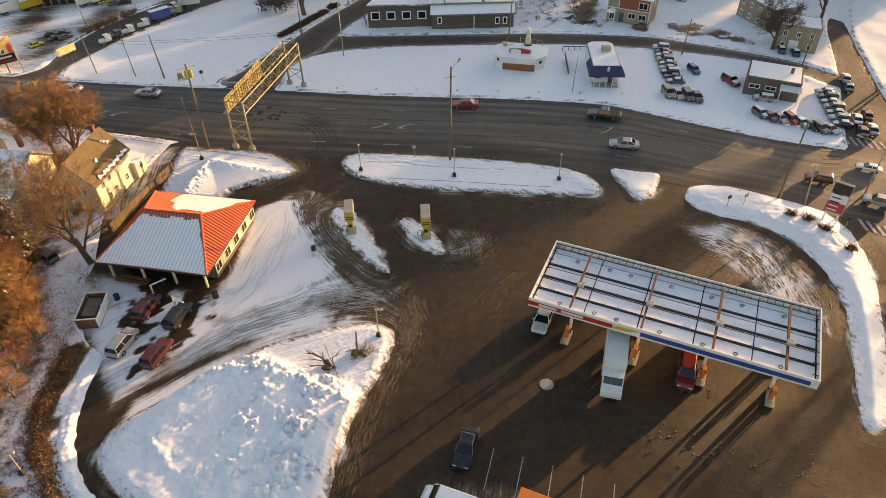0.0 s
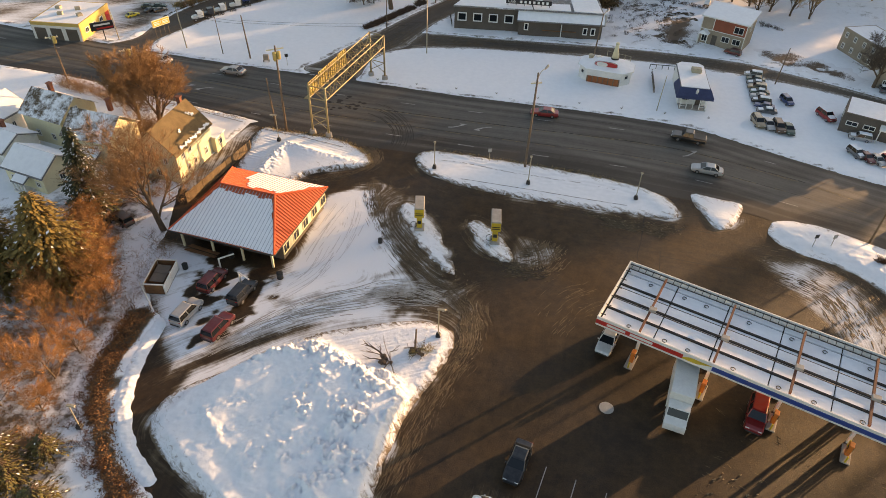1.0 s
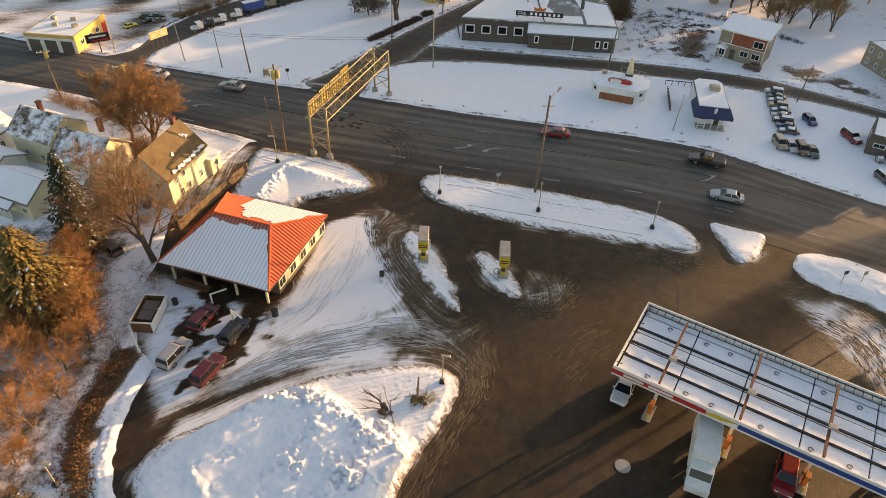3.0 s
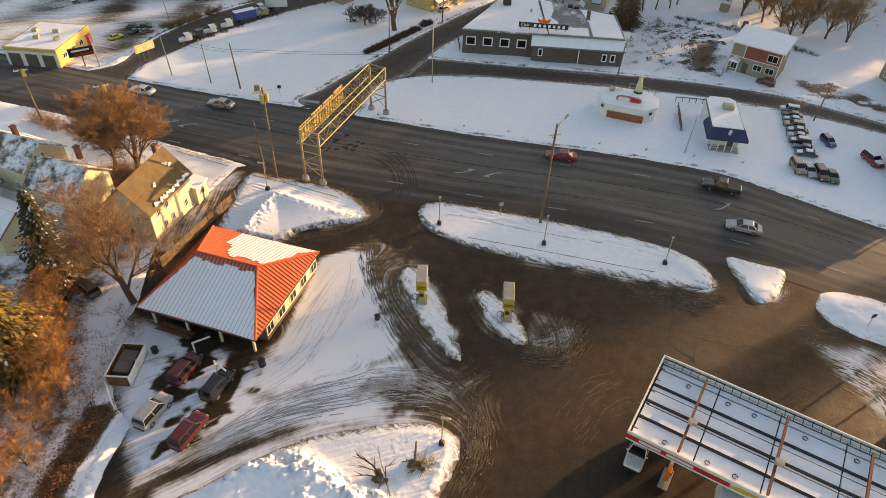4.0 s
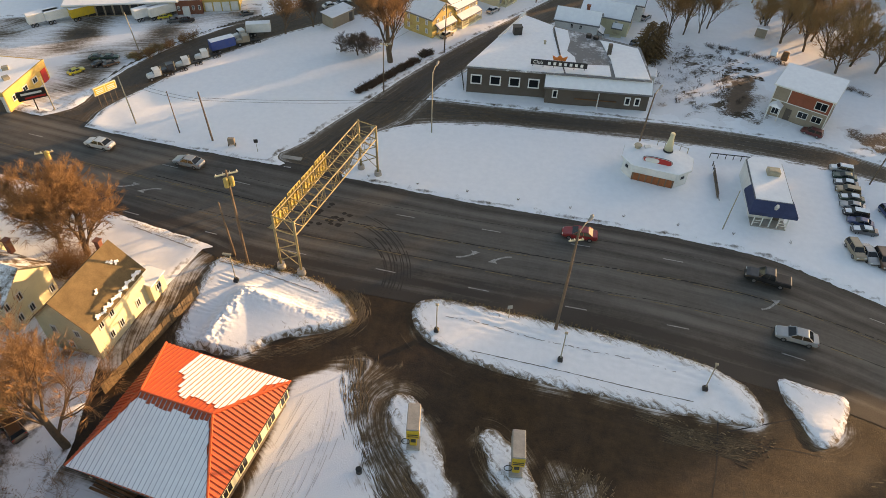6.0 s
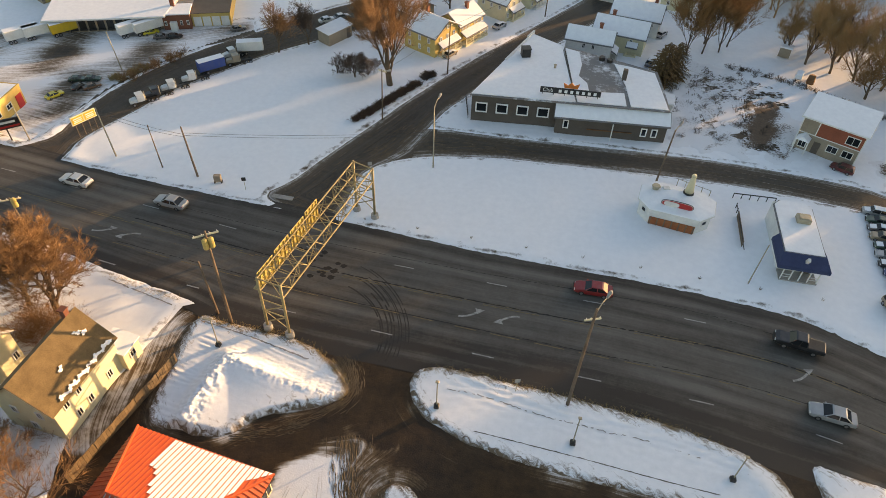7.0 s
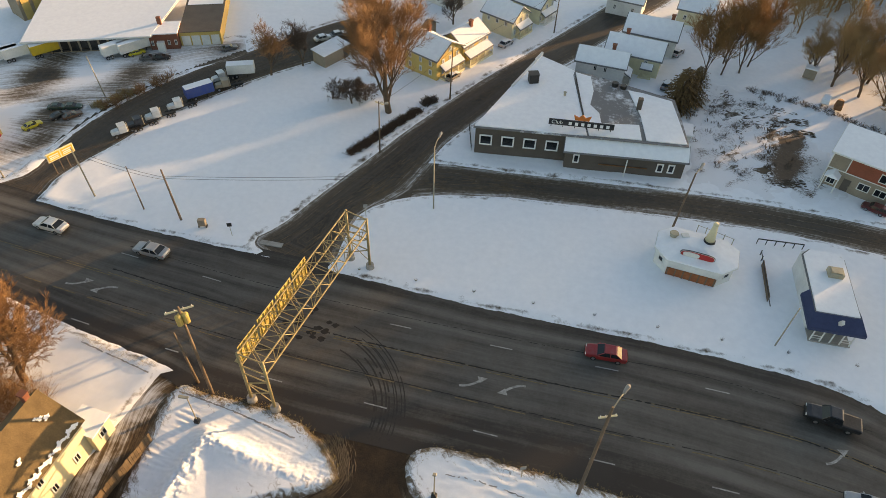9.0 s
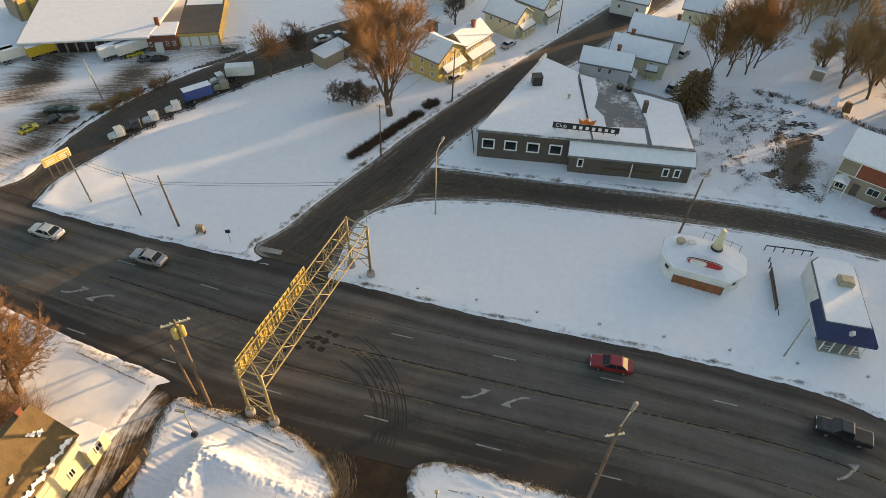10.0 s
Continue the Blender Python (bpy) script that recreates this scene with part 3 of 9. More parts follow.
# snow banks and islands
ISLAND = [(-18.4, 87.6), (-16, 89.6), (-6, 88.9), (2, 88.1), (9, 87.1), (14.3, 85.8), (18.0, 84.2), (19.9, 82.0), (20.2, 79.7), (18.8, 78.2), (13.7, 78.4), (8, 78.7), (-7, 80.1), (-14.5, 82.2), (-17.5, 84.5)]
TRIANGLE = [(22.3, 84.8), (26, 84.6), (29.6, 83.4), (26.9, 77.9), (24.8, 77.7)]
CORNER = [(31.9, 77), (32.6, 79.8), (34.6, 81.0), (38, 80.8), (41, 79.8), (45, 77.7), (49.6, 75), (51.6, 70.4), (51.3, 63.6), (48.6, 54.8), (42.7, 40.8), (40, 40), (41.1, 44.3), (44.6, 54.8), (45.3, 61.5), (43.3, 68.3), (39.3, 72), (34.2, 74.2)]
PUMP_A = [(-18.0, 74.4), (-16.7, 75.7), (-14.6, 73.9), (-12.0, 69.3), (-8.9, 62.4), (-9.4, 61.7), (-11.8, 63.6), (-14.7, 67.2), (-17.2, 71.2)]
PUMP_B = [(-8.7, 72.0), (-7.3, 73.0), (-4.2, 70.8), (-1.9, 66.4), (-3.0, 65.2), (-5.4, 66.5), (-7.3, 69.2)]
WEST = [(-27.3, 72.5), (-25.5, 77.2), (-22.7, 77.9), (-20.7, 73.5), (-18.5, 69), (-15.4, 64.3), (-16.2, 60.8), (-20, 58), (-25.5, 55), (-29, 53), (-29.8, 57), (-28.6, 65)]
PILE = [(-35.3, 36.5), (-34, 39.6), (-29.6, 43.2), (-23.1, 48.9), (-15, 52.4), (-9.8, 53.2), (-7.4, 51.2), (-8.1, 46.9), (-10.6, 40.3), (-11.7, 34.7), (-13, 27), (-20, 24.6), (-27.2, 28.8), (-31.4, 31.3), (-34.4, 33.9)]
TRI_SNOW = [(-44.4, 91), (-40.6, 90.8), (-33, 90.2), (-28.2, 88.4), (-24.9, 85.2), (-25.4, 83.2), (-29.1, 81.5), (-32.7, 79.6), (-35.6, 77), (-40.3, 76.8), (-43.5, 77.6), (-44.4, 84.5)]
patches = [ISLAND, TRIANGLE, CORNER, PUMP_A, PUMP_B, WEST, PILE, TRI_SNOW]
patch_curves = [curve(p, True, 5) for p in patches]


def along(p, q, gx, gy):
    """Distance to a plan segment."""
    (ax, ay), (bx, by) = p, q
    t = np.clip(((gx - ax) * (bx - ax) + (gy - ay) * (by - ay)) / ((bx - ax) ** 2 + (by - ay) ** 2), 0, 1)
    return np.hypot(gx - ax - t * (bx - ax), gy - ay - t * (by - ay))


def snow_patch(name, outline, label, top, edge, lumps, cell, more=None, material=None, cat="snow bank", soil=0.62, wobble=0.08):
    p = np.asarray(outline)
    xs, ys = np.arange(p[:, 0].min() - 1, p[:, 0].max() + 1, cell), np.arange(p[:, 1].min() - 1, p[:, 1].max() + 1, cell)
    X, Y = np.meshgrid(xs, ys)
    ins = inside_by(p, X, Y) + wobble * rough_field(X, Y, 3.0, len(name), 3) + wobble * 0.2 * rough_field(X, Y, 0.9, len(name) + 3, 2)
    h = top * step(ins, 0, edge)
    if more is not None:
        h = h + more(X, Y, ins) * step(ins, 0, edge)
    h = h * (1 + lumps * rough_field(X, Y, 2.6, len(label), 4)) + np.clip(ins * 0.35, -0.15, 0.05)
    rim = soil * np.exp(-np.clip(ins, 0, None) / 1.3)
    run = np.stack([ins + 0.35 * rough_field(X, Y, 1.4, 61, 3), (X + Y) * 0.8, 0 * X], -1)
    ob = new(name, grid_mesh(xs, ys, h, material or SNOW, {"rim": rim, "flow": run}, ins > -0.6))
    return tagged(ob, label, cat, kind="structure")


def pile_more(X, Y, ins):
    """Broken north face up to a crest, a smooth top falling away to the south, a cut east edge."""
    crest_y = np.interp(X, [-34, -31, -28.1, -24.2, -20.1, -15.1, -11.7, -8], [36, 40.4, 43.2, 45.4, 44.8, 42.8, 41.4, 39])
    tall = np.interp(X, [-34, -31, -28, -20, -14, -10, -8], [0.3, 0.9, 1.6, 1.9, 1.5, 0.9, 0.5])
    d = Y - crest_y + 0.5 * rough_field(X, Y, 5, 11, 2)
    body = tall * np.where(d > 0, np.exp(-(np.clip(d, 0, None) / 1.7) ** 2), np.clip(1 + d * 0.058, 0.15, 1))
    rough = np.exp(-((d - 0.9) / 1.5) ** 2) * step(X, -30, -27) * (1 - step(X, -12, -10.5))
    spread = step(rough_field(X, Y, 3.5, 12, 2), 0.1, 0.6)
    rough = np.clip(rough + 0.8 * np.exp(-(along((-15.5, 41), (-14.5, 33), X, Y) / 2.4) ** 2) * spread + 0.5 * np.exp(-(along((-21, 39), (-18, 36), X, Y) / 2.0) ** 2) * spread, 0, 1)
    broken = 0.40 * chunks(X, Y, 1.1, 2) + 0.46 * chunks(X, Y, 0.6, 5) + 0.34 * chunks(X, Y, 0.34, 9)
    east = along((-8.6, 48.5), (-12.6, 30), X, Y)
    bank = 0.18 * np.exp(-(east / 0.8) ** 2) * (0.7 + 0.6 * chunks(X, Y, 0.6, 7))
    drift = 0.05 * rough_field(X, Y, 9, 4, 1) + 0.03 * rough_field(X, Y, 3.2, 18, 3)
    # loose lumps over the east half, tongues of blown snow in the south-west
    lumps = step(rough_field(X, Y, 4.5, 41, 3), -0.1, 0.7) * step(X, -27, -18)
    loose = lumps * (0.12 + 0.34 * chunks(X, Y, 1.1, 21) + 0.34 * chunks(X, Y, 0.55, 22) + 0.16 * chunks(X, Y, 0.28, 24))
    fine = step(rough_field(X, Y, 3, 43, 2), 0.0, 0.8) * 0.09 * chunks(X, Y, 0.4, 25)
    tongue = 0.16 * np.exp(-(along((-30.2, 37.0), (-26.5, 33.2), X, Y) / 0.45) ** 2) + 0.25 * np.exp(-(along((-21.5, 33.5), (-20.2, 30.2), X, Y) / 0.6) ** 2) + 0.35 * np.exp(-(along((-17.5, 31.0), (-15.5, 28.6), X, Y) / 0.6) ** 2)
    apron = 0.018 * furrows(X, Y, -28, 45) * step(d, 2.0, 4.0) + 0.03 * chunks(X, Y, 0.4, 46) * step(d, 1.5, 3.0) * step(rough_field(X, Y, 3, 47, 2), -0.3, 0.6) + 0.015 * chunks(X, Y, 0.22, 48) * step(d, 1.0, 2.0)
    return body + apron + (drift + loose + fine + tongue * (0.8 + 0.4 * rough_field(X, Y, 2, 44, 2))) * step(-d, 0, 3) + rough * (0.1 + broken) + bank


def furrows(X, Y, degrees, seed):
    """Long shallow scrapes left by a plough blade."""
    a = math.radians(degrees)
    u, v = X * math.cos(a) - Y * math.sin(a), X * math.sin(a) + Y * math.cos(a)
    return rough_field(u * 0.1, v, 0.6, seed, 2)


def tri_more(X, Y, ins):
    """A wedge of ploughed snow: a crumbling west crest, a straight north crest, a smooth back falling south."""
    west = np.minimum(along((-39.8, 76.6), (-39.1, 81.4), X, Y), along((-39.1, 81.4), (-38.1, 85.2), X, Y))
    north = np.minimum(along((-38.1, 85.2), (-32.6, 84.2), X, Y), along((-32.6, 84.2), (-26.4, 83.3), X, Y))
    back = inside_by([(-39.8, 76.6), (-39.1, 81.4), (-38.1, 85.2), (-32.6, 84.2), (-26.4, 83.3), (-25, 80), (-33, 75)], X, Y) > 0
    tall_w, tall_n = np.interp(Y, [76, 80, 85.2], [0.7, 1.15, 1.45]), np.interp(X, [-38.1, -34, -30, -26.4], [1.45, 1.05, 0.6, 0.15])
    crumble = 0.34 * chunks(X, Y, 0.8, 4) + 0.30 * chunks(X, Y, 0.42, 6) + 0.2 * chunks(X, Y, 0.24, 8)
    wedge_w = tall_w * np.where(back, np.exp(-west / 3.2), np.exp(-((west / 1.5) ** 2)))
    wedge_n = tall_n * np.where(back, np.exp(-north / 4.2), np.exp(-((north / 1.3) ** 2)))
    broken = np.exp(-((west / 1.2) ** 2)) * (0.5 + 0.5 * step(rough_field(X, Y, 2.5, 33, 2), -0.6, 0.4)) + 0.35 * np.where(back, np.exp(-((north / 0.5) ** 2)), np.exp(-((north / 2.0) ** 2)))
    scraped = 0.022 * furrows(X, Y, 12, 6) * np.where(back, 0.12, 1.0) * step(rough_field(X, Y, 5, 21, 2), -0.5, 0.4)
    return np.maximum(wedge_w, wedge_n) + 0.55 * broken * crumble + scraped


def island_more(X, Y, ins):
    """A ploughed bank along the road side and at the east end."""
    road = along((-12, 88.4), (14, 84.6), X, Y)
    end = along((15.5, 84.0), (18.9, 79.9), X, Y)
    broken = 0.5 * chunks(X, Y, 0.9, 13) + 0.35 * chunks(X, Y, 0.45, 16)
    scraped = np.exp(-(road / 2.4) ** 2) * (0.05 * furrows(X, Y, 8, 19) + 0.05 * broken * step(rough_field(X, Y, 2.4, 31, 2), 0.0, 0.5))
    return scraped + 0.03 * np.exp(-(road / 0.8) ** 2) * (1 + broken) + 0.22 * np.exp(-(end / 1.2) ** 2) * (0.9 + 0.5 * broken)


def slush_more(X, Y, ins):
    return 0.05 * chunks(X, Y, 0.5, 23) * step(rough_field(X, Y, 2.0, 8, 2), 0.0, 0.5) + 0.02 * chunks(X, Y, 0.25, 26)


def heap_more(X, Y, ins):
    return 0.14 * np.exp(-((X - 26) ** 2 + (Y - 79.5) ** 2) / 3) * (1 + 0.3 * chunks(X, Y, 0.7, 4))


def corner_more(X, Y, ins):
    edge = np.exp(-((ins - 1.0) / 0.7) ** 2)
    return 0.10 * np.exp(-((ins - 3.0) / 0.8) ** 2) * (0.3 + chunks(X, Y, 0.8, 14)) + 0.015 * rough_field(X, Y, 5, 7, 2)


snow_patch("median_island", patch_curves[0], "long kerbed island under smooth snow beside the road", 0.13, 0.7, 0.0, 0.22, island_more, cat="traffic island")
snow_patch("triangle_island", patch_curves[1], "small three-sided island heaped with snow", 0.12, 0.7, 0.0, 0.16, heap_more, cat="traffic island", soil=0.5)
snow_patch("corner_island", patch_curves[2], "curving snow-covered verge with low shrubs at the street corner", 0.38, 2.6, 0.0, 0.22, corner_more, cat="traffic island", soil=0.42)
snow_patch("kiosk_island_west", patch_curves[3], "narrow slushy island round a yellow kiosk", 0.07, 0.6, 0.0, 0.12, slush_more, cat="traffic island", soil=0.6, wobble=0.16)
snow_patch("kiosk_island_east", patch_curves[4], "small slushy island round a yellow kiosk", 0.07, 0.6, 0.0, 0.12, slush_more, cat="traffic island", soil=0.68, wobble=0.16)
snow_patch("snow_pile", patch_curves[6], "large ploughed heap of lumpy snow", 0.25, 1.5, 0.0, 0.13, pile_more, SNOW_ROUGH, soil=0.60)
snow_patch("verge_north", patch_curves[7], "snowy corner plot with a ploughed ridge under the sign gantry", 0.12, 0.8, 0.0, 0.12, tri_more, SNOW)

LANE_BANK = [(-41.3, 48.2), (-41.4, 43.0), (-40.6, 38.8), (-39.0, 35.0), (-36.6, 31.8), (-33.0, 28.8), (-31.6, 29.6), (-34.9, 32.4), (-37.2, 35.6), (-38.7, 39.4), (-39.4, 43.2), (-39.6, 47.6)]
snow_patch("lane_bank", curve(LANE_BANK, True, 4), "low bank of ploughed snow between lane and leaf litter", 0.20, 0.8, 0.1, 0.14, lambda X, Y, ins: 0.10 * chunks(X, Y, 0.5, 51) + 0.06 * chunks(X, Y, 0.25, 52), SNOW, soil=0.25)

# rough slope beside the club: dead grass in rows through thin snow
def slope_material():
    m, nt, bsdf = nodes_of("scrub_slope")
    dirt = attribute(nt, "dirt").outputs["Fac"]
    flow = attribute(nt, "flow").outputs["Vector"]
    tuft = noise_node(nt, 1.7, flow, 9.0, 0.86, (2.0, 1.1, 1.0))
    blot = noise_node(nt, 0.25, detail=5.0)
    over = maths(nt, "SUBTRACT", maths(nt, "ADD", maths(nt, "ADD", maths(nt, "MULTIPLY", tuft, 0.75), maths(nt, "MULTIPLY", blot, 0.25)), dirt), 1.0)
    fac = ramp(nt, maths(nt, "ADD", maths(nt, "MULTIPLY", over, 9.0), 0.5), 0.2, 0.8)
    soil = mix(nt, noise_node(nt, 3.0), (0.055, 0.036, 0.026), (0.20, 0.135, 0.09))
    nt.links.new(mix(nt, fac, (0.78, 0.79, 0.82), soil), bsdf.inputs["Base Color"])
    bsdf.inputs["Roughness"].default_value = 0.9
    bump(nt, bsdf, fac, 0.08, 0.5)
    return m


SLOPE_MAT = slope_material()
SLOPE = [(12.6, 138.2), (20, 137.8), (28, 137.0), (33.8, 138), (34.5, 146), (31, 156), (25, 164.5), (17.5, 167), (14.5, 160), (12.4, 150)]
SLOPE_EAST = [(43, 134.5), (52, 130.5), (60, 126.5), (61, 131), (55, 138), (47, 142), (42.5, 140)]
for nm, poly, patchy in (("rough_slope", SLOPE, [((26.4, 142.6), 2.2, 0.20), ((27.4, 146.4), 2.2, 0.24), ((28.4, 150.4), 2.2, 0.24), ((30.5, 155), 3.0, 0.10), ((18.6, 161), 2.4, 0.05)]), ("rough_slope_east", SLOPE_EAST, [((45, 138), 4.0, 0.12), ((51, 134), 4.0, 0.12), ((56, 131), 3.0, 0.10)])):
    p = np.asarray(poly)
    xs, ys = np.arange(p[:, 0].min() - 1, p[:, 0].max() + 1, 0.5), np.arange(p[:, 1].min() - 1, p[:, 1].max() + 1, 0.5)
    X, Y = np.meshgrid(xs, ys)
    ins = inside_by(p, X, Y) + 0.8 * rough_field(X, Y, 6, 3, 3)
    d = 0.23 + 0.205 * step(ins, 0, 2.0) + 0.05 * rough_field(X, Y, 6, 5, 2)
    for (ax, ay), rad, more in patchy:
        d = d + more * np.exp(-((X - ax) ** 2 + (Y - ay) ** 2) / rad**2)
    h = 0.20 + 0.05 * rough_field(X, Y, 4, 9, 3) + np.clip(ins, -1, 0) * 0.35 + shade_hill(X, Y)
    slope_flow = np.stack([Y * 0.85 + X * 0.5, X * 0.85 - Y * 0.5, 0 * X], -1)
    ob = new(nm, grid_mesh(xs, ys, h, SLOPE_MAT, {"dirt": d, "flow": slope_flow}, ins > -0.8))
    tagged(ob, "rough slope of dead grass tufts showing through snow", "slope", kind="structure")

# filling station lot
lxs, lys = np.arange(-51, 71, 0.5), np.arange(5, 94, 0.5)
LX, LY = np.meshgrid(lxs, lys)
ins_lot = inside_by(LOT, LX, LY)
to_snow = np.max([inside_by(p, LX, LY) for p in patch_curves], 0)
cover = 0.05 + 0.06 * rough_field(LX, LY, 14, 2, 2) + 0.60 * np.exp(to_snow.clip(-30, 0) / 1.5) * np.clip(0.7 + 0.4 * rough_field(LX, LY, 7, 12, 2), 0.2, 1.2)
COVERS = [
    (WEST, 0.95, 0.8),
    ([(-29.2, 58), (-28.9, 75), (-26, 77), (-23.6, 77.4), (-22.2, 74.5), (-20.2, 68.4), (-17, 62.5), (-20, 58)], 1.08, 1.0),
    ([(-48, 62), (-30, 57.5), (-27, 53), (-31, 47), (-36, 41), (-40, 47), (-48, 56)], 0.95, 2.0),
    ([(-34, 44), (-28, 56), (-15, 62), (-11, 57), (-8, 52), (-12, 52), (-24, 50)], 0.92, 2.5),
    ([(-35, 37), (-34, 42), (-28, 47), (-22, 52), (-14, 55), (-8, 55), (-7, 52), (-15, 50), (-24, 46), (-33, 37)], 0.85, 1.2),
    ([(-12, 60), (-5, 62), (-3, 54), (-6, 48), (-9, 42), (-11, 44), (-7, 51)], 0.40, 2.5),
    ([(-16.6, 57.3), (-12.4, 59.4), (-6.4, 56.9), (-6.0, 53.7), (-12.0, 53.8), (-16.2, 55.2)], 0.5, 1.0),
    ([(-39, 44), (-34, 42), (-35, 36), (-33, 30), (-37, 31), (-39, 36)], 0.30, 1.0),
    ([(-25, 82), (-18, 77), (-14, 67), (-9, 60), (-13, 58), (-17, 66), (-21, 74)], 0.60, 2.0),
    ([(-2, 71), (2, 70.8), (4.6, 68.6), (3, 65), (-1, 63.4), (-3, 66)], 0.52, 1.2),
    # slush by the corner verge, cover raised to imitate the sun's brightness on it
    ([(29, 72), (36, 73), (41, 69), (44, 61), (42, 50), (38, 55), (32, 65)], 0.72, 2.5),
    ([(-51, 72), (-48, 92), (-44.5, 92), (-46.5, 72)], 0.62, 1.2),
    ([(8, 78), (21, 77.5), (20, 74), (10, 75.5)], 0.32, 1.5),
    ([(-4, 34.5), (7, 33), (8, 27), (-5, 27)], 0.45, 1.5),
    ([(-35, 77), (-24, 82), (-22, 86), (-27, 79), (-34, 75)], 0.20, 1.0),
]
BARE = [
    ([(-39.8, 61.2), (-36.4, 60.7), (-35.2, 56.9), (-36.4, 52.2), (-37.4, 50.1), (-39.1, 52.7), (-39.3, 55.6), (-38.5, 57.9)], 0.6),
    ([(-33.9, 58.6), (-31.0, 58.6), (-31.0, 53.1), (-31.3, 49.8), (-34.9, 45.7), (-35.6, 46.9), (-35.2, 48.7), (-33.5, 51.8)], 0.6),
    ([(-23.1, 79.5), (-20.8, 71.2), (-16.2, 64.5), (-12.1, 59.5), (-7.3, 54.3), (-5.0, 55.1), (-8.1, 60.2), (-12.8, 63.6), (-16.3, 68.2), (-19.5, 78.9)], 1.0),
    ([(-18.5, 56.2), (-14.5, 58.2), (-9, 58), (-5.6, 54), (-7.4, 50.4), (-10, 52.4), (-14.5, 54)], 1.6),
]
for poly, level, soft in COVERS:
    cover = np.maximum(cover, level * step(inside_by(poly, LX, LY), -soft, soft) * (1 + 0.12 * rough_field(LX, LY, 6, 9, 3)))
for (poly, soft), left in zip(BARE, (0.0, 0.0, 0.50, 0.44)):
    s_in = step(inside_by(poly, LX, LY) + 0.9 * rough_field(LX, LY, 3, 5, 3), -soft, soft)
    cover = cover * (1 - s_in) + left * s_in
to_bank = np.max([inside_by(p, LX, LY) for k, p in enumerate(patch_curves) if k != 5], 0)
far_off = smear(np.minimum(-to_bank, 16.0), 4)
flow = np.stack([far_off * 1.3 + 0.5 * rough_field(LX, LY, 20, 6, 1), (LX * 0.6 + LY), 0 * LX], -1)
lot = new("parking_lot", grid_mesh(lxs, lys, np.zeros(LX.shape), ASPHALT_LOT, {"flow": flow, "cover": cover}, ins_lot > -0.6))
tagged(lot, "wet brown asphalt forecourt with slush and tyre tracks", "parking lot", kind="structure")

# ---- buildings ----
def win(owner, p, w, h, turn=0.0, frame_mat=None, bars=1, name="window", t=0.11):
    """A framed window on a wall, p its middle on the wall face, turn the way it faces (degrees, 0 = -y)."""
    fr, gl, a = Shape(), Shape(), radians(turn)
    m = Matrix.Translation(p) @ Matrix.Rotation(a, 4, "Z")

    def put(shape, c, s):
        shape.box(m @ Vector(c), s, a)

    for sx in (-1, 1):
        put(fr, (sx * (w / 2 - t / 2), -0.03, 0), (t, 0.12, h))
    for sz in (-1, 1):
        put(fr, (0, -0.03, sz * (h / 2 - t / 2)), (w - 2 * t, 0.12, t))
    for k in range(bars):
        put(fr, (-w / 2 + w * (k + 1) / (bars + 1), -0.03, 0), (0.06, 0.09, h - 2 * t))
    put(gl, (0, 0.0, 0), (w - 2 * t, 0.06, h - 2 * t))
    f = part(name, fr, frame_mat or WHITE, owner)
    part("pane", gl, GLASS, f)
    return f


def door(owner, p, w, h, turn=0.0, material=None):
    s, a = Shape(), radians(turn)
    m = Matrix.Translation(p) @ Matrix.Rotation(a, 4, "Z")
    s.box(m @ Vector((0, -0.03, h / 2)), (w, 0.1, h), a, 0.02)
    d = part("door", s, material or WHITE, owner)
    k = Shape().box(m @ Vector((w * 0.38, -0.12, 1.0)), (0.06, 0.08, 0.14), a, 0.01)
    part("handle", k, STEEL, d)
    return d


def gable_roof(owner, lx, ly, he, hr, over=0.35, material=None, snow=(True, True), along_x=True):
    """Two slopes and their snow; the ridge runs along local x or y."""
    hl, hw = (lx / 2 + over, ly / 2 + over) if along_x else (ly / 2 + over, lx / 2 + over)
    drop = (hr - he) / ((ly if along_x else lx) / 2) * over

    def at(u, v, z):
        return (u, v, z) if along_x else (-v, u, z)

    for k, sg in enumerate((-1, 1)):
        q = [at(-hl, sg * hw, he - drop), at(hl, sg * hw, he - drop), at(hl, 0, hr), at(-hl, 0, hr)]
        q = q if sg < 0 else q[::-1]
        slope = part("roof", Shape().slab([(x, y, z + 0.1) for x, y, z in q], 0.12), material or ROOF_GREY, owner)
        if snow[k]:
            m = 0.14
            w1 = [at(-hl + m, sg * (hw - m), he - drop + 0.08), at(hl - m, sg * (hw - m), he - drop + 0.08), at(hl - m, sg * 0.05, hr + 0.02), at(-hl + m, sg * 0.05, hr + 0.02)]
            w1 = w1 if sg < 0 else w1[::-1]
            part("snow_layer", Shape().slab([(x, y, z + 0.20) for x, y, z in w1], 0.15), SNOW_ROOF, slope, "layer of smooth snow")


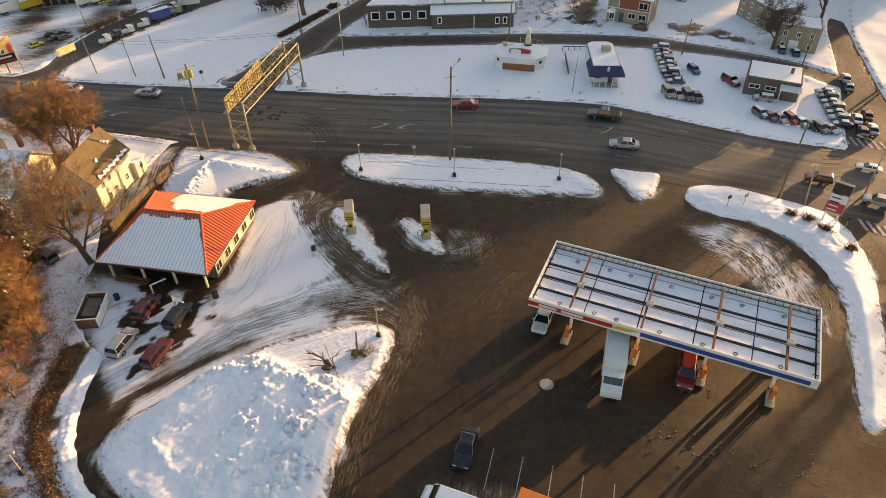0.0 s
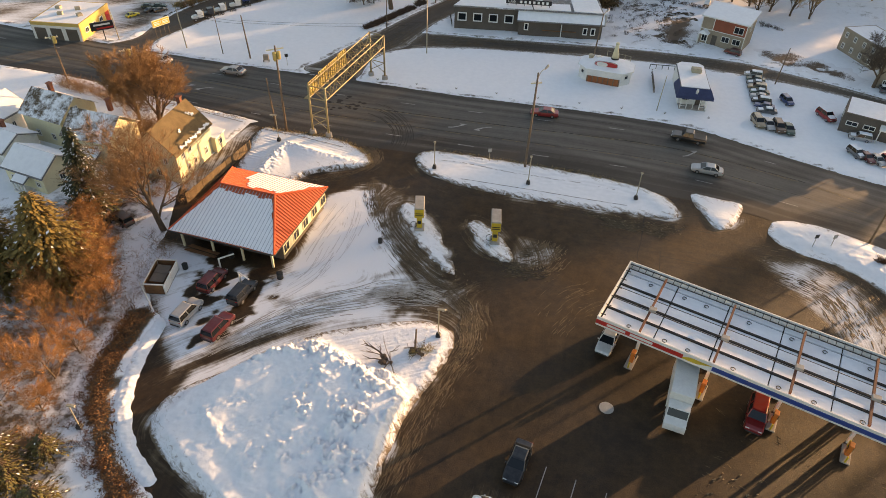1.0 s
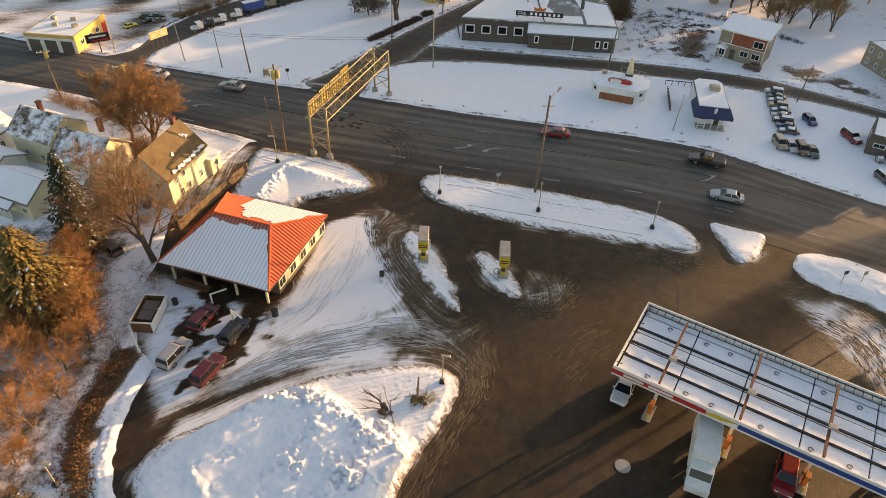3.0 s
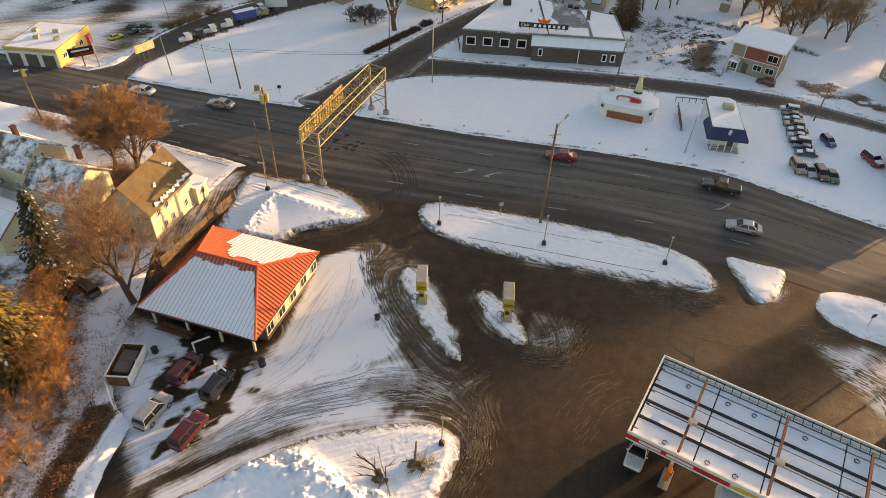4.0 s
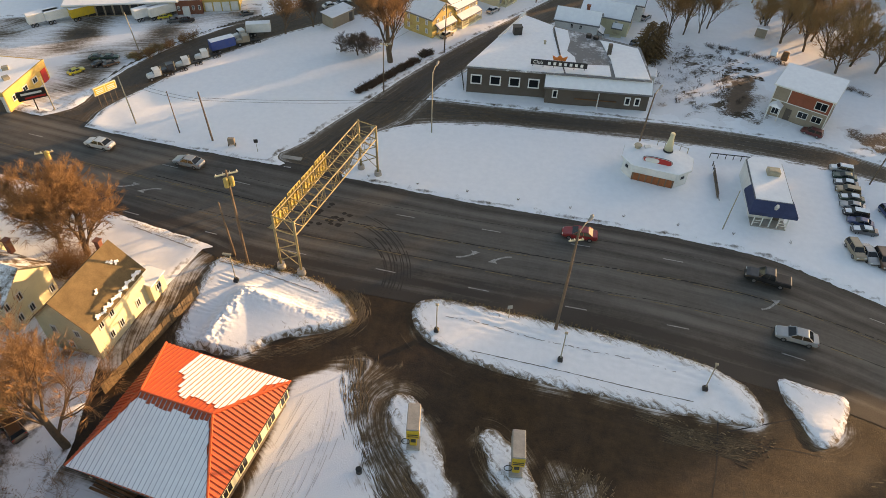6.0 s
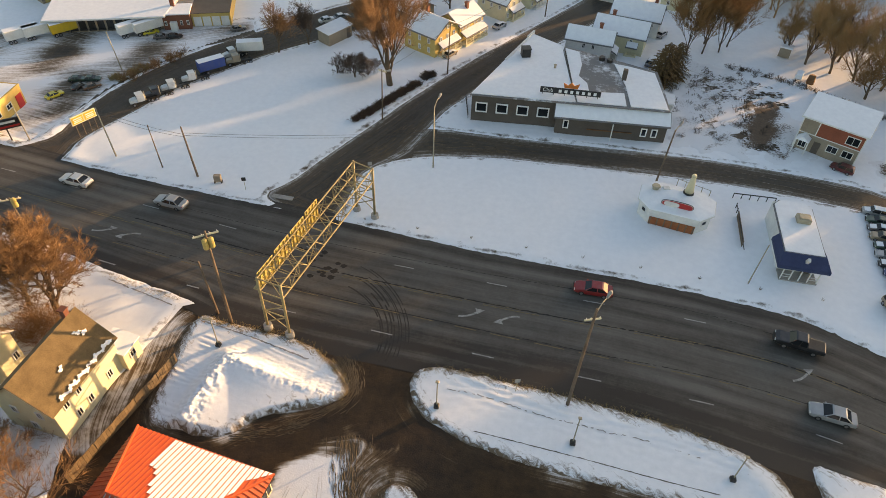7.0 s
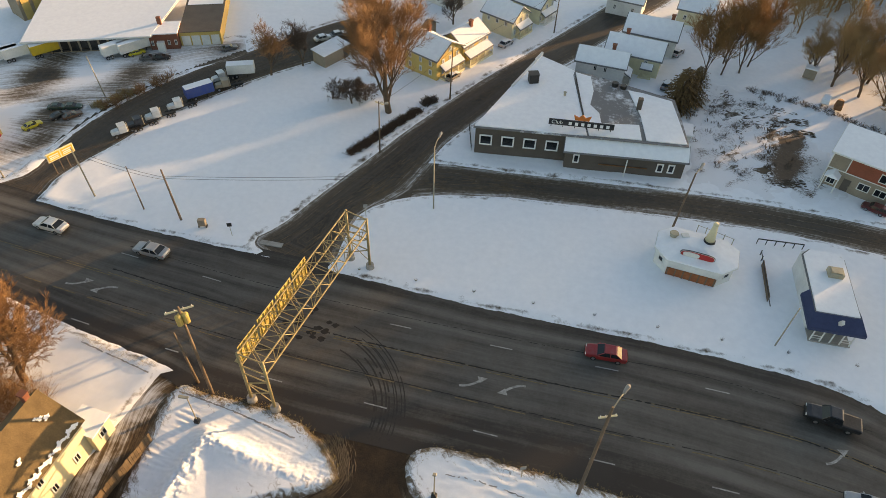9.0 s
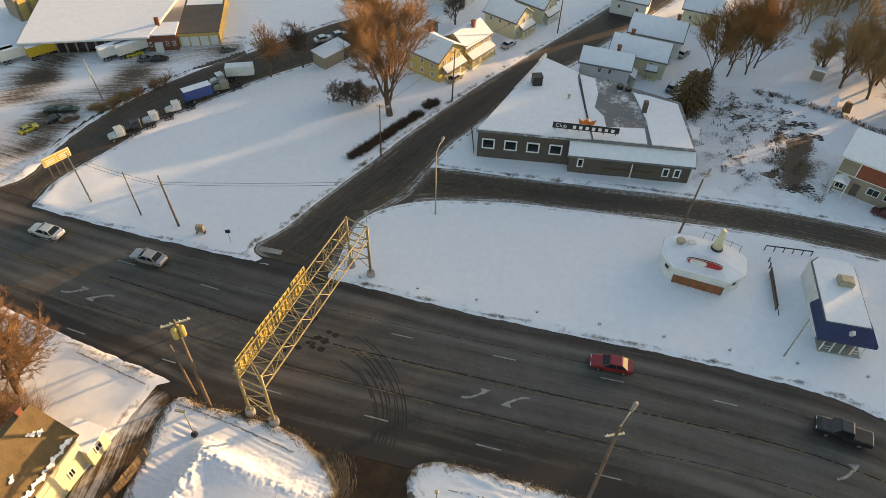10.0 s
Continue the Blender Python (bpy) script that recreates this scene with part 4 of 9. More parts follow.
def house(name, x, y, turn, lx, ly, he, hr, wall, label, roof=None, snow=(True, True), along_x=True, windows=(), chimney=None, porch=None, group="", trim=None):
    h = thing(name, x, y, 0, turn, label, "house", group)
    s = Shape()
    if along_x:
        prof = [(-ly / 2, 0), (ly / 2, 0), (ly / 2, he), (0, hr), (-ly / 2, he)]
        s.loft([[(-lx / 2, a, b) for a, b in prof], [(lx / 2, a, b) for a, b in prof]])
    else:
        prof = [(-lx / 2, 0), (lx / 2, 0), (lx / 2, he), (0, hr), (-lx / 2, he)]
        s.loft([[(a, ly / 2, b) for a, b in prof], [(a, -ly / 2, b) for a, b in prof]])
    part("wall", s, wall, h)
    gable_roof(h, lx, ly, he, hr, 0.4, roof, snow, along_x)
    for face, u, z, w, hh in windows:
        spot, tr = {"S": ((u, -ly / 2, z), 0), "E": ((lx / 2, u, z), 90), "N": ((u, ly / 2, z), 180), "W": ((-lx / 2, u, z), -90)}[face]
        win(h, spot, w, hh, tr, trim)
    if chimney:
        cx, cy = chimney
        part("chimney", Shape().box((cx, cy, hr - 0.1), (0.6, 0.6, 1.8), 0, 0.03).box((cx, cy, hr + 0.85), (0.75, 0.75, 0.15)), BRICK, h)
    if porch:
        face, c, w, d, ph, pm = porch
        g = {"S": (0, (c, -ly / 2)), "E": (90, (lx / 2, c)), "W": (-90, (-lx / 2, c))}[face]
        m = Matrix.Translation((*g[1], 0)) @ Matrix.Rotation(radians(g[0]), 4, "Z")
        rt = Shape().slab([m @ Vector(p) for p in ((-w / 2, -d, ph), (w / 2, -d, ph), (w / 2, 0, ph + 0.7), (-w / 2, 0, ph + 0.7))], 0.14)
        pr = part("porch_roof", rt, ROOF_GREY, h)
        part("snow_layer", Shape().slab([m @ Vector(p) for p in ((-w / 2 + 0.1, -d + 0.1, ph + 0.13), (w / 2 - 0.1, -d + 0.1, ph + 0.13), (w / 2 - 0.1, -0.05, ph + 0.82), (-w / 2 + 0.1, -0.05, ph + 0.82))], 0.12), SNOW_ROOF, pr)
        part("porch_floor", Shape().box(m @ Vector((0, -d / 2, 0.25)), (w, d, 0.5), radians(g[0])), pm, h)
        for k in range(4):
            u = -w / 2 + 0.15 + (w - 0.3) * k / 3
            part("post", Shape().box(m @ Vector((u, -d + 0.15, ph / 2 + 0.22)), (0.14, 0.14, ph - 0.42), radians(g[0])), pm, h)
        rail = Shape()
        rail.box(m @ Vector((0, -d + 0.15, 1.35)), (w - 0.3, 0.07, 0.08), radians(g[0])).box(m @ Vector((0, -d + 0.15, 0.75)), (w - 0.3, 0.05, 0.06), radians(g[0]))
        for k in range(int(w / 0.35)):
            rail.box(m @ Vector((-w / 2 + 0.3 + k * 0.35, -d + 0.15, 1.05)), (0.05, 0.05, 0.56), radians(g[0]))
        part("railing", rail, pm, h)
    return h


def block(name, x, y, turn, lx, ly, hh, wall, label, category="building", parapet=0.25, snow=True):
    """A flat-roofed box building with parapet and snowy roof."""
    b = thing(name, x, y, 0, turn, label, category)
    part("wall", Shape().box((0, 0, hh / 2), (lx, ly, hh), 0, 0.03), wall, b)
    p = Shape()
    for sx in (-1, 1):
        p.box((sx * (lx / 2 - 0.1), 0, hh + parapet / 2), (0.28, ly + 0.1, parapet))
    for sy in (-1, 1):
        p.box((0, sy * (ly / 2 - 0.1), hh + parapet / 2), (lx - 0.3, 0.28, parapet))
    part("parapet", p, wall, b)
    r = part("roof", Shape().box((0, 0, hh + 0.03), (lx - 0.4, ly - 0.4, 0.06)), ROOF_GREY, b)
    if snow:
        part("snow_layer", Shape().box((0, 0, hh + 0.06 + parapet * 0.35), (lx - 0.45, ly - 0.45, parapet * 0.7 + 0.06), 0, 0.05), SNOW_ROOF, r)
    return b


# houses left of the filling station
two_rows = [("E", u, z, 0.7, 1.1) for u in (-2.2, 0.2, 2.4) for z in (1.4, 3.5)] + [("E", 0.1, 5.1, 0.6, 0.8)]
rows_e = [("E", u, z, 0.75, 1.15) for u, z in ((-3.0, 3.9), (-1.2, 3.9), (-2.2, 1.5), (-0.5, 1.5), (2.6, 1.5))]
house_a = house("house", -52.6, 78.6, -5, 6.4, 9.2, 5.0, 8.2, CREAM, "cream two-storey house with bare brown shingle roof", SHINGLE, (False, False), False, rows_e + [("S", -1.4, 3.6, 0.7, 1.1), ("S", 1.4, 3.6, 0.7, 1.1), ("S", 0, 1.4, 0.8, 1.1)], (-0.3, 3.9))
PATCHES = [(0.42, -1.0, 0.26), (0.46, -0.7, 0.2), (0.62, 3.0, 0.3), (0.54, 3.4, 0.34), (0.68, 2.7, 0.18)] + [(0.04 + 0.02 * (k % 3), 4.2 - 0.42 * k, 0.20 + 0.06 * (k * 7 % 4)) for k in range(18)]
for v, u, w in PATCHES:
    cx, cz = 3.6 * (1 - v), 4.8 + 3.5 * v + 0.12
    ring = [(cx + w * 0.5 * math.cos(a) * (0.75 + 0.3 * math.sin(3 * a + 5 * u) + 0.2 * math.sin(7 * a + 9 * u)), u + w * 1.2 * math.sin(a) * (0.8 + 0.3 * math.cos(4 * a + 3 * u))) for a in np.linspace(0, 6.283, 18, endpoint=False)]
    part("snow_patch", Shape().loft([[(a, b, cz - (a - cx) * 0.97 + e) for a, b in ring] for e in (-0.04, 0.035)]), SNOW_ROOF, house_a, "thin patch of snow left on the roof")
annex = Shape().box((2.6, 5.6, 1.3), (2.6, 2.6, 2.6), 0, 0.03)
ann = part("annex", annex, CREAM, house_a)
part("annex_roof", Shape().slab([(1.1, 4.3, 3.1), (4.1, 4.3, 2.6), (4.1, 7.1, 2.6), (1.1, 7.1, 3.1)], 0.15), SNOW_ROOF, ann, "snowy lean-to roof")
win(ann, (3.9, 5.6, 1.5), 0.9, 1.0, 90)
house("house", -64.0, 79.0, -8, 7.4, 6.6, 4.8, 7.2, CREAM, "cream two-storey house half hidden by bare trees", SNOW_PATCHY, (False, False), True, rows_e + [("S", -1.6, 3.2, 0.7, 1.1), ("S", 1.6, 3.2, 0.7, 1.1)], (0.4, 2.6), ("S", 0.6, 3.2, 1.8, 2.3, WHITE))
house("house", -73.4, 83.4, -14, 7.6, 6.8, 4.8, 7.2, CREAM, "cream house with brown shingles showing through patchy roof snow", SNOW_PATCHY, (False, False), True, [("E", u, z, 0.7, 1.1) for u in (-1.6, 1.4) for z in (1.5, 3.6)] + [("E", 0, 5.4, 0.6, 0.8), ("S", -1.5, 1.7, 0.8, 1.1), ("S", 1.5, 1.7, 0.8, 1.1)], (-1.2, 0.8))
house("house", -69.4, 71.6, -14, 7.0, 6.0, 2.9, 4.7, CREAM, "low cream cottage under thick roof snow", None, (True, True), True, [("S", -2.2, 1.4, 0.8, 0.9), ("S", 2.4, 1.4, 0.8, 0.9), ("E", 0, 1.4, 0.9, 1.0)], None, ("S", 0.2, 2.4, 1.5, 2.0, WHITE))
house("house", -78.6, 76.2, -14, 7.5, 6.0, 3.0, 4.4, WHITE, "white cottage with a snowy roof and side porch", None, (True, True), True, [("E", -1.4, 1.5, 0.8, 1.0), ("E", 1.4, 1.5, 0.8, 1.0)], (0, 1), ("S", 0, 3, 1.2, 1.9, WHITE))
house("house", -84.4, 82.6, -10, 7.0, 6.6, 3.4, 5.2, WHITE, "white house with blue-grey snowy roof", None, (True, True), False, [("E", u, 1.6, 0.8, 1.2) for u in (-2.4, 0, 2.4)], (0.5, -2))

# houses along the east street
STREET_TURN = -28.7
rows3 = [("E", u, z, 0.6, 1.0) for u in (-1.9, 0, 1.9) for z in (1.3, 3.1)]
house("house", -30.6, 161.9, STREET_TURN, 7.2, 7.2, 4.0, 6.0, GOLD_WALL, "ochre gabled house with a two-level porch", None, (True, True), True, rows3 + [("S", u, z, 0.6, 1.0) for u in (-2.4, 0, 2.2) for z in (1.3, 3.0)] + [("E", 0, 4.9, 0.5, 0.7)], (-2, 1), ("E", 0, 5.6, 1.3, 2.0, CREAM), group="houses along the street")
house("house", -26.2, 167.5, STREET_TURN, 5.4, 7.2, 3.8, 5.5, GOLD_WALL, "ochre house with sunlit snowy roof and long porch", None, (True, True), False, [("E", u, 3.1, 0.55, 0.9) for u in (-2.8, -1.9, -1, 1, 1.9, 2.8)] + [("S", -1.2, 3.0, 0.6, 1.0), ("S", 1.2, 1.3, 0.6, 1.0)], (0.6, 1), ("E", 0, 6.8, 1.5, 1.9, CREAM), group="houses along the street")
house("house", -20.0, 178.6, STREET_TURN, 7.0, 5.4, 3.7, 5.6, CREAM, "cream gabled house with brown upper siding", None, (True, True), True, rows3 + [("S", u, 2.8, 0.6, 0.9) for u in (-2, 0, 2)], (-2, 0.8), ("E", 0.5, 4.2, 1.2, 1.9, CREAM), group="houses along the street")
house("house", -15.4, 185.2, STREET_TURN, 6.4, 4.8, 3.5, 5.2, CREAM, "cream gabled house with a columned front porch", None, (True, True), True, rows3, (-2, 0.8), ("E", 0, 4, 1.2, 1.9, WHITE), group="houses along the street")
house("house", -37.5, 172, STREET_TURN, 8.5, 6, 3.0, 4.8, TAN, "tan house with broad snowy roof behind the others", None, (True, True), True, [("S", u, 1.5, 0.7, 1.0) for u in (-3, 0, 3)], (0, 0.5), group="houses along the street")
house("house", -33.0, 188, STREET_TURN, 8.5, 6, 3.4, 5.0, WHITE, "white house with broad snowy roof behind the others", None, (True, True), True, [("S", u, 1.5, 0.7, 1.0) for u in (-3, 0, 3)], (0, 0.5), group="houses along the street")
house("house", -1.6, 164.3, -8, 8.2, 5.0, 4.2, 5.6, WHITE, "white two-storey house with a side porch", None, (True, True), True, [("S", u, z, 0.6, 1.0) for u, z in ((-0.8, 3.3), (0.9, 3.3), (0.9, 1.4))] + [("E", 0, 3.2, 0.6, 1.0)], (1.5, 0.7), ("E", 0.3, 3.0, 1.3, 1.9, WHITE), group="houses along the street")
house("house", 4.2, 170.2, -12, 9.6, 6.0, 3.6, 5.4, CREAM, "pale yellow house with long snowy roof", None, (True, True), True, [("S", u, 2.6, 0.6, 1.0) for u in (-2.6, -1.8, 2.4)] + [("E", u, 2.4, 0.6, 1.0) for u in (-1.3, 1.3)], (-2, 0.7), ("S", 2.8, 2.2, 1.0, 1.9, CREAM), group="houses along the street")
house("house", 7.4, 178.2, -12, 9.4, 6.2, 3.6, 5.6, WHITE, "white house with snowy roof and a dormer", None, (True, True), True, [("S", u, 2.4, 0.6, 1.0) for u in (-3, 0, 3)] + [("E", u, 2.4, 0.6, 1.0) for u in (-1.3, 1.3)], (3, 0.7), group="houses along the street")
house("house", 16.6, 190.5, -14, 6.6, 5, 3.2, 4.8, CREAM, "cream cottage with sunlit snowy roof", None, (True, True), True, [("S", u, 1.6, 0.6, 1.0) for u in (-1.8, 1.8)], (1, 0.5), group="houses along the street")
house("house", 3.0, 192.0, -14, 7, 5, 3.2, 4.8, WHITE, "white house far along the street", None, (True, True), True, [("S", u, 1.6, 0.6, 1.0) for u in (-1.8, 1.8)], (1, 0.5), group="houses along the street")
shed = thing("shed", -48.9, 160.2, 0, 61, "low tan garden shed with flat snowy roof", "shed")
part("wall", Shape().box((0, 0, 1.2), (6.0, 3.0, 2.4), 0, 0.03), TAN, shed)
part("roof", Shape().slab([(-3.2, -1.7, 2.5), (3.2, -1.7, 2.5), (3.2, 1.7, 2.75), (-3.2, 1.7, 2.75)], 0.12), SNOW_ROOF, shed, "snow-covered roof")
door(shed, (2.0, -1.5, 0), 0.9, 2.0, 0, BROWN_WALL)

# night club with long low front
club = thing("club_building", 0, 0, 0, 0, "low grey-brown club building with snowy flat roof and roof sign", "building")
foot = [(-19.7, 138.4), (-6.2, 139.2), (10.6, 140.2), (10.0, 146), (9.2, 151.5), (5.5, 153), (-6.2, 157), (-12.2, 160.6)]
part("wall", Shape().prism(foot, 0, 4.8), BROWN_WALL, club)
part("front_wing", Shape().prism([(-6.2, 137.6), (10.9, 138.6), (10.8, 141.2), (-6.3, 140.2)], 0, 3.3), BROWN_WALL, club)
edge_pts = [(-20.0, 138.0), (-6.2, 138.8), (10.9, 139.8), (10.3, 146), (9.5, 151.9), (5.6, 153.4), (-6.1, 157.4), (-12.3, 161.2)]
club_roof = part("roof", Shape().prism(edge_pts, 4.8, 4.98), ROOF_THAWED, club, "grey roofing with thin thawing snow")
part("snow_layer", Shape().prism([(-19.8, 138.3), (-6.2, 139.1), (-3.6, 139.4), (-4.2, 142.6), (-5.2, 148.5), (-6.4, 155.6), (-6.2, 157.1), (-12.2, 160.8)], 4.98, 5.14), SNOW_ROOF, club_roof, "smooth snow on the flat roof")
part("snow_layer", Shape().prism([(-3.3, 139.5), (4.2, 139.9), (3.9, 143.6), (-1.6, 142.8), (-2.0, 145.5), (-3.4, 147.5), (-3.0, 151.5), (-3.6, 155.8), (-6.0, 156.6), (-4.9, 148.6)], 4.98, 5.13), SNOW_ROOF, club_roof)
part("snow_layer", Shape().prism([(4.9, 139.9), (10.6, 140.2), (9.8, 146), (9.0, 151.2), (4.6, 152.6), (2.4, 152.9), (4.2, 146)], 4.98, 5.12), SNOW_ROOF, club_roof)
wing_roof = part("wing_roof", Shape().slab([(-6.6, 137.0, 3.3), (11.3, 138.0, 3.3), (11.2, 140.4, 4.7), (-6.6, 139.4, 4.7)], 0.14), ROOF_GREY, club)
part("snow_layer", Shape().slab([(-6.5, 137.15, 3.47), (11.2, 138.15, 3.47), (11.1, 140.4, 4.87), (-6.5, 139.4, 4.87)], 0.14), SNOW_ROOF, wing_roof, "snow on the sloping front eave")
part("parapet", Shape().prism([(-12.9, 158.9), (-12.0, 161.4), (-11.7, 161.2), (-12.6, 158.6)], 4.9, 5.5).prism([(-15.9, 150), (-12.8, 158.9), (-12.5, 158.7), (-15.6, 149.8)], 4.9, 5.3), WHITE, club)
for k in range(4):
    win(club, (-18.1 + k * 3.25, 138.36 + k * 0.195, 2.75), 1.9, 1.75, 3.4, TRIM_WHITE, 0, t=0.2)
win(club, (-4.6, 137.68, 2.0), 0.9, 1.5, 3.4, TRIM_WHITE, 0, t=0.18)
for k in range(2):
    win(club, (7.5 + k * 1.6, 138.38 + k * 0.09, 1.7), 0.95, 1.5, 3.4, TRIM_WHITE, 0, t=0.18)
part("trim_rail", Shape().box((2.2, 137.85, 1.5), (7.0, 0.14, 0.14), radians(3.4)), WOOD, club)
part("post", Shape().tube((2.6, 137.35, 0), (2.6, 137.35, 3.1), 0.09), WHITE, club)
part("rooftop_unit", Shape().box((-12.6, 152.2, 5.8), (1.5, 1.4, 1.5), 0.3, 0.06).box((-12.6, 152.2, 6.6), (1.6, 1.5, 0.1), 0.3), DARK_METAL, club)
part("vent_pipe", Shape().tube((-7.4, 149.2, 5.0), (-7.4, 149.2, 5.7), 0.2, 0.2, 10).tube((-7.4, 149.2, 5.7), (-7.4, 149.2, 5.8), 0.3, 0.1, 10), STEEL, club)
part("chimney", Shape().box((3.9, 148.0, 5.9), (0.7, 0.7, 2.0), 0, 0.03), BROWN_WALL, club)
part("rooftop_unit", Shape().tube((0.3, 154.0, 4.9), (0.3, 154.0, 5.6), 0.55, 0.5, 12).tube((1.6, 153.6, 4.9), (1.6, 153.6, 5.5), 0.5, 0.5, 12), DARK_METAL, club)
part("roof_seam", Shape().box((-5.0, 148.6, 5.2), (0.18, 13.5, 0.12), 0.15), DARK_METAL, club)
porch_c = part("rear_porch", Shape().box((11.2, 147.6, 1.3), (2.4, 3.0, 2.6), -0.1, 0.03), WHITE, club)
part("snow_layer", Shape().box((11.2, 147.6, 2.75), (2.8, 3.4, 0.25), -0.1, 0.06), SNOW_ROOF, porch_c)
rail = Shape()
for k in range(8):
    rail.tube((-20.2 - 0.5 * k * 0.35, 138.8 + k * 0.8, 0), (-20.2 - 0.5 * k * 0.35, 138.8 + k * 0.8, 1.1), 0.04, None, 5)
for z in (0.4, 0.75, 1.1):
    rail.tube((-20.2, 138.8, z), (-21.4, 144.4, z), 0.035, None, 5)
part("railing", rail, DARK_METAL, club)
rs_sign = thing("roof_sign", -4.6, 140.6, 5.14, 2.0, "long black roof sign with pale letters and an orange crown", "sign")
part("board", Shape().box((0, 0, 0.85), (9.4, 0.22, 0.95), 0, 0.04), BLACK, rs_sign)
for k in range(6):
    part("leg", Shape().box((-4.3 + k * 1.72, 0.1, 0.2), (0.1, 0.1, 0.45)).box((-4.3 + k * 1.72, 0.5, 0.35), (0.06, 0.9, 0.06)), DARK_METAL, rs_sign)
for k in range(7):
    part("letter_bar", Shape().box((-1.6 + k * 0.9, -0.125, 0.85), (0.46, 0.03, 0.52), 0, 0.02), TRIM_WHITE, rs_sign)
txt = bpy.data.curves.new("club_word", "FONT")
txt.body, txt.size, txt.extrude, txt.align_x = "Club", 0.85, 0.01, "CENTER"
txt.materials.append(WHITE)
word = new("lettering", txt)
word.parent = rs_sign
word.matrix_basis = pose(-3.5, -0.13, 0.62, 90, 0, 0)
crown = Shape()
crown.add([(-1.0, 0, 1.4), (1.0, 0, 1.4), (1.25, 0, 2.2), (0.5, 0, 1.85), (0, 0, 2.35), (-0.5, 0, 1.85), (-1.25, 0, 2.2)] + [(-1.0, 0.2, 1.4), (1.0, 0.2, 1.4), (1.25, 0.2, 2.2), (0.5, 0.2, 1.85), (0, 0.2, 2.35), (-0.5, 0.2, 1.85), (-1.25, 0.2, 2.2)], [(0, 1, 2, 3, 4, 5, 6), (13, 12, 11, 10, 9, 8, 7)] + [(i, i + 7, (i + 1) % 7 + 7, (i + 1) % 7) for i in range(7)])
part("crown", crown, ORANGE, rs_sign, "orange crown shape")

# octagonal snack stand
stand = thing("snack_stand", 11.2, 121.0, 0, -10, "white octagonal snack stand with wood front and roof cone", "kiosk")
octo = [(-3.1, -2.9), (3.1, -2.9), (4.7, -1.2), (4.7, 1.6), (3.1, 3.0), (-3.1, 3.0), (-4.7, 1.6), (-4.7, -1.2)]
part("wall", Shape().prism(octo, 0, 2.5), WHITE, stand)
front = Shape()
part("serving_front", front.box((0, -2.95, 0.75), (6.0, 0.12, 1.3), 0, 0.02), RED_WOOD, stand, "orange-red board front")
for k in range(7):
    part("batten", Shape().box((-2.85 + k * 0.95, -3.04, 0.75), (0.16, 0.08, 1.4)), POLE_WOOD, stand)
big = [(x * 1.08, y * 1.1) for x, y in octo]
st_roof = part("roof", Shape().loft([[(x, y, 2.5) for x, y in big], [(x, y, 2.7) for x, y in big], [(x * 0.3, y * 0.3 + 0.5, 3.25) for x, y in big]]), WHITE, stand)
part("snow_layer", Shape().loft([[(x * 0.99, y * 0.99, 2.7) for x, y in big], [(x * 0.97, y * 0.97, 2.84) for x, y in big], [(x * 0.3, y * 0.3 + 0.5, 3.41) for x, y in big]]), SNOW_ROOF, st_roof, "snow over the faceted roof")
for u, tr in (((3.95, -2.05, 1.7), 45), ((-3.95, -2.05, 1.7), -45), ((4.7, 0.2, 1.7), 90), ((-4.7, 0.2, 1.7), -90)):
    win(stand, u, 0.9, 0.8, tr, WHITE, 0)
cone = thing("roof_cone", 12.6, 122.2, 3.3, 0, "tall cream cone ornament on the snack stand roof", "ornament")
part("cup", Shape().tube((0, 0, 0), (0, 0, 0.35), 0.75, 0.7, 14), BLACK, cone)
part("cone", Shape().tube((0, 0, 0.35), (0, 0, 2.9), 0.62, 0.28, 14).tube((0, 0, 2.9), (0, 0, 3.15), 0.36, 0.3, 14), CREAM, cone, smooth=True)
oval = Shape()
ring = [(2.0 * math.copysign(abs(math.cos(a)) ** 0.7, math.cos(a)), 0.5 * math.copysign(abs(math.sin(a)) ** 0.7, math.sin(a))) for a in np.linspace(0, 2 * math.pi, 24, endpoint=False)]
hot = thing("oval_sign", 10.9, 119.1, 3.05, -10, "red oval sign with a pale end on the stand roof", "sign")
part("board", Shape().loft([[(x * 1.06, 0.0, 0.4 + z * 1.12) for x, z in ring], [(x * 1.06, 0.14, 0.4 + z * 1.12) for x, z in ring]]), BLACK, hot)
part("face", Shape().loft([[(x, -0.05, 0.4 + z) for x, z in ring], [(x, 0.02, 0.4 + z) for x, z in ring]]), RED_PAINT, hot)
part("rim_line", Shape().loft([[(x * 1.03, -0.02, 0.4 + z * 1.07) for x, z in ring], [(x * 1.03, 0.01, 0.4 + z * 1.07) for x, z in ring]]), TRIM_WHITE, hot)
part("pale_end", Shape().loft([[(-0.75 + x * 0.5, -0.09, 0.4 + z * 0.8) for x, z in ring], [(-0.75 + x * 0.5, -0.04, 0.4 + z * 0.8) for x, z in ring]]), WHITE, hot)
part("bracket", Shape().box((-1.0, 0.1, 0.0), (0.08, 0.08, 0.5)).box((1.0, 0.1, 0.0), (0.08, 0.08, 0.5)), DARK_METAL, hot)
rail_s = thing("roof_railing", 13.8, 123.4, 2.7, -10, "thin grey posts of a railing on the stand roof", "railing")
for k in range(5):
    part("post", Shape().tube((-2.6 + k * 1.1, 0.6 - 0.12 * k * k * 0.5, 0), (-2.6 + k * 1.1, 0.6 - 0.12 * k * k * 0.5, 1.2), 0.05, None, 6), STEEL, rail_s)
part("rail", Shape().tube((-2.6, 0.6, 1.15), (1.8, -0.36, 1.15), 0.035, None, 5), STEEL, rail_s)
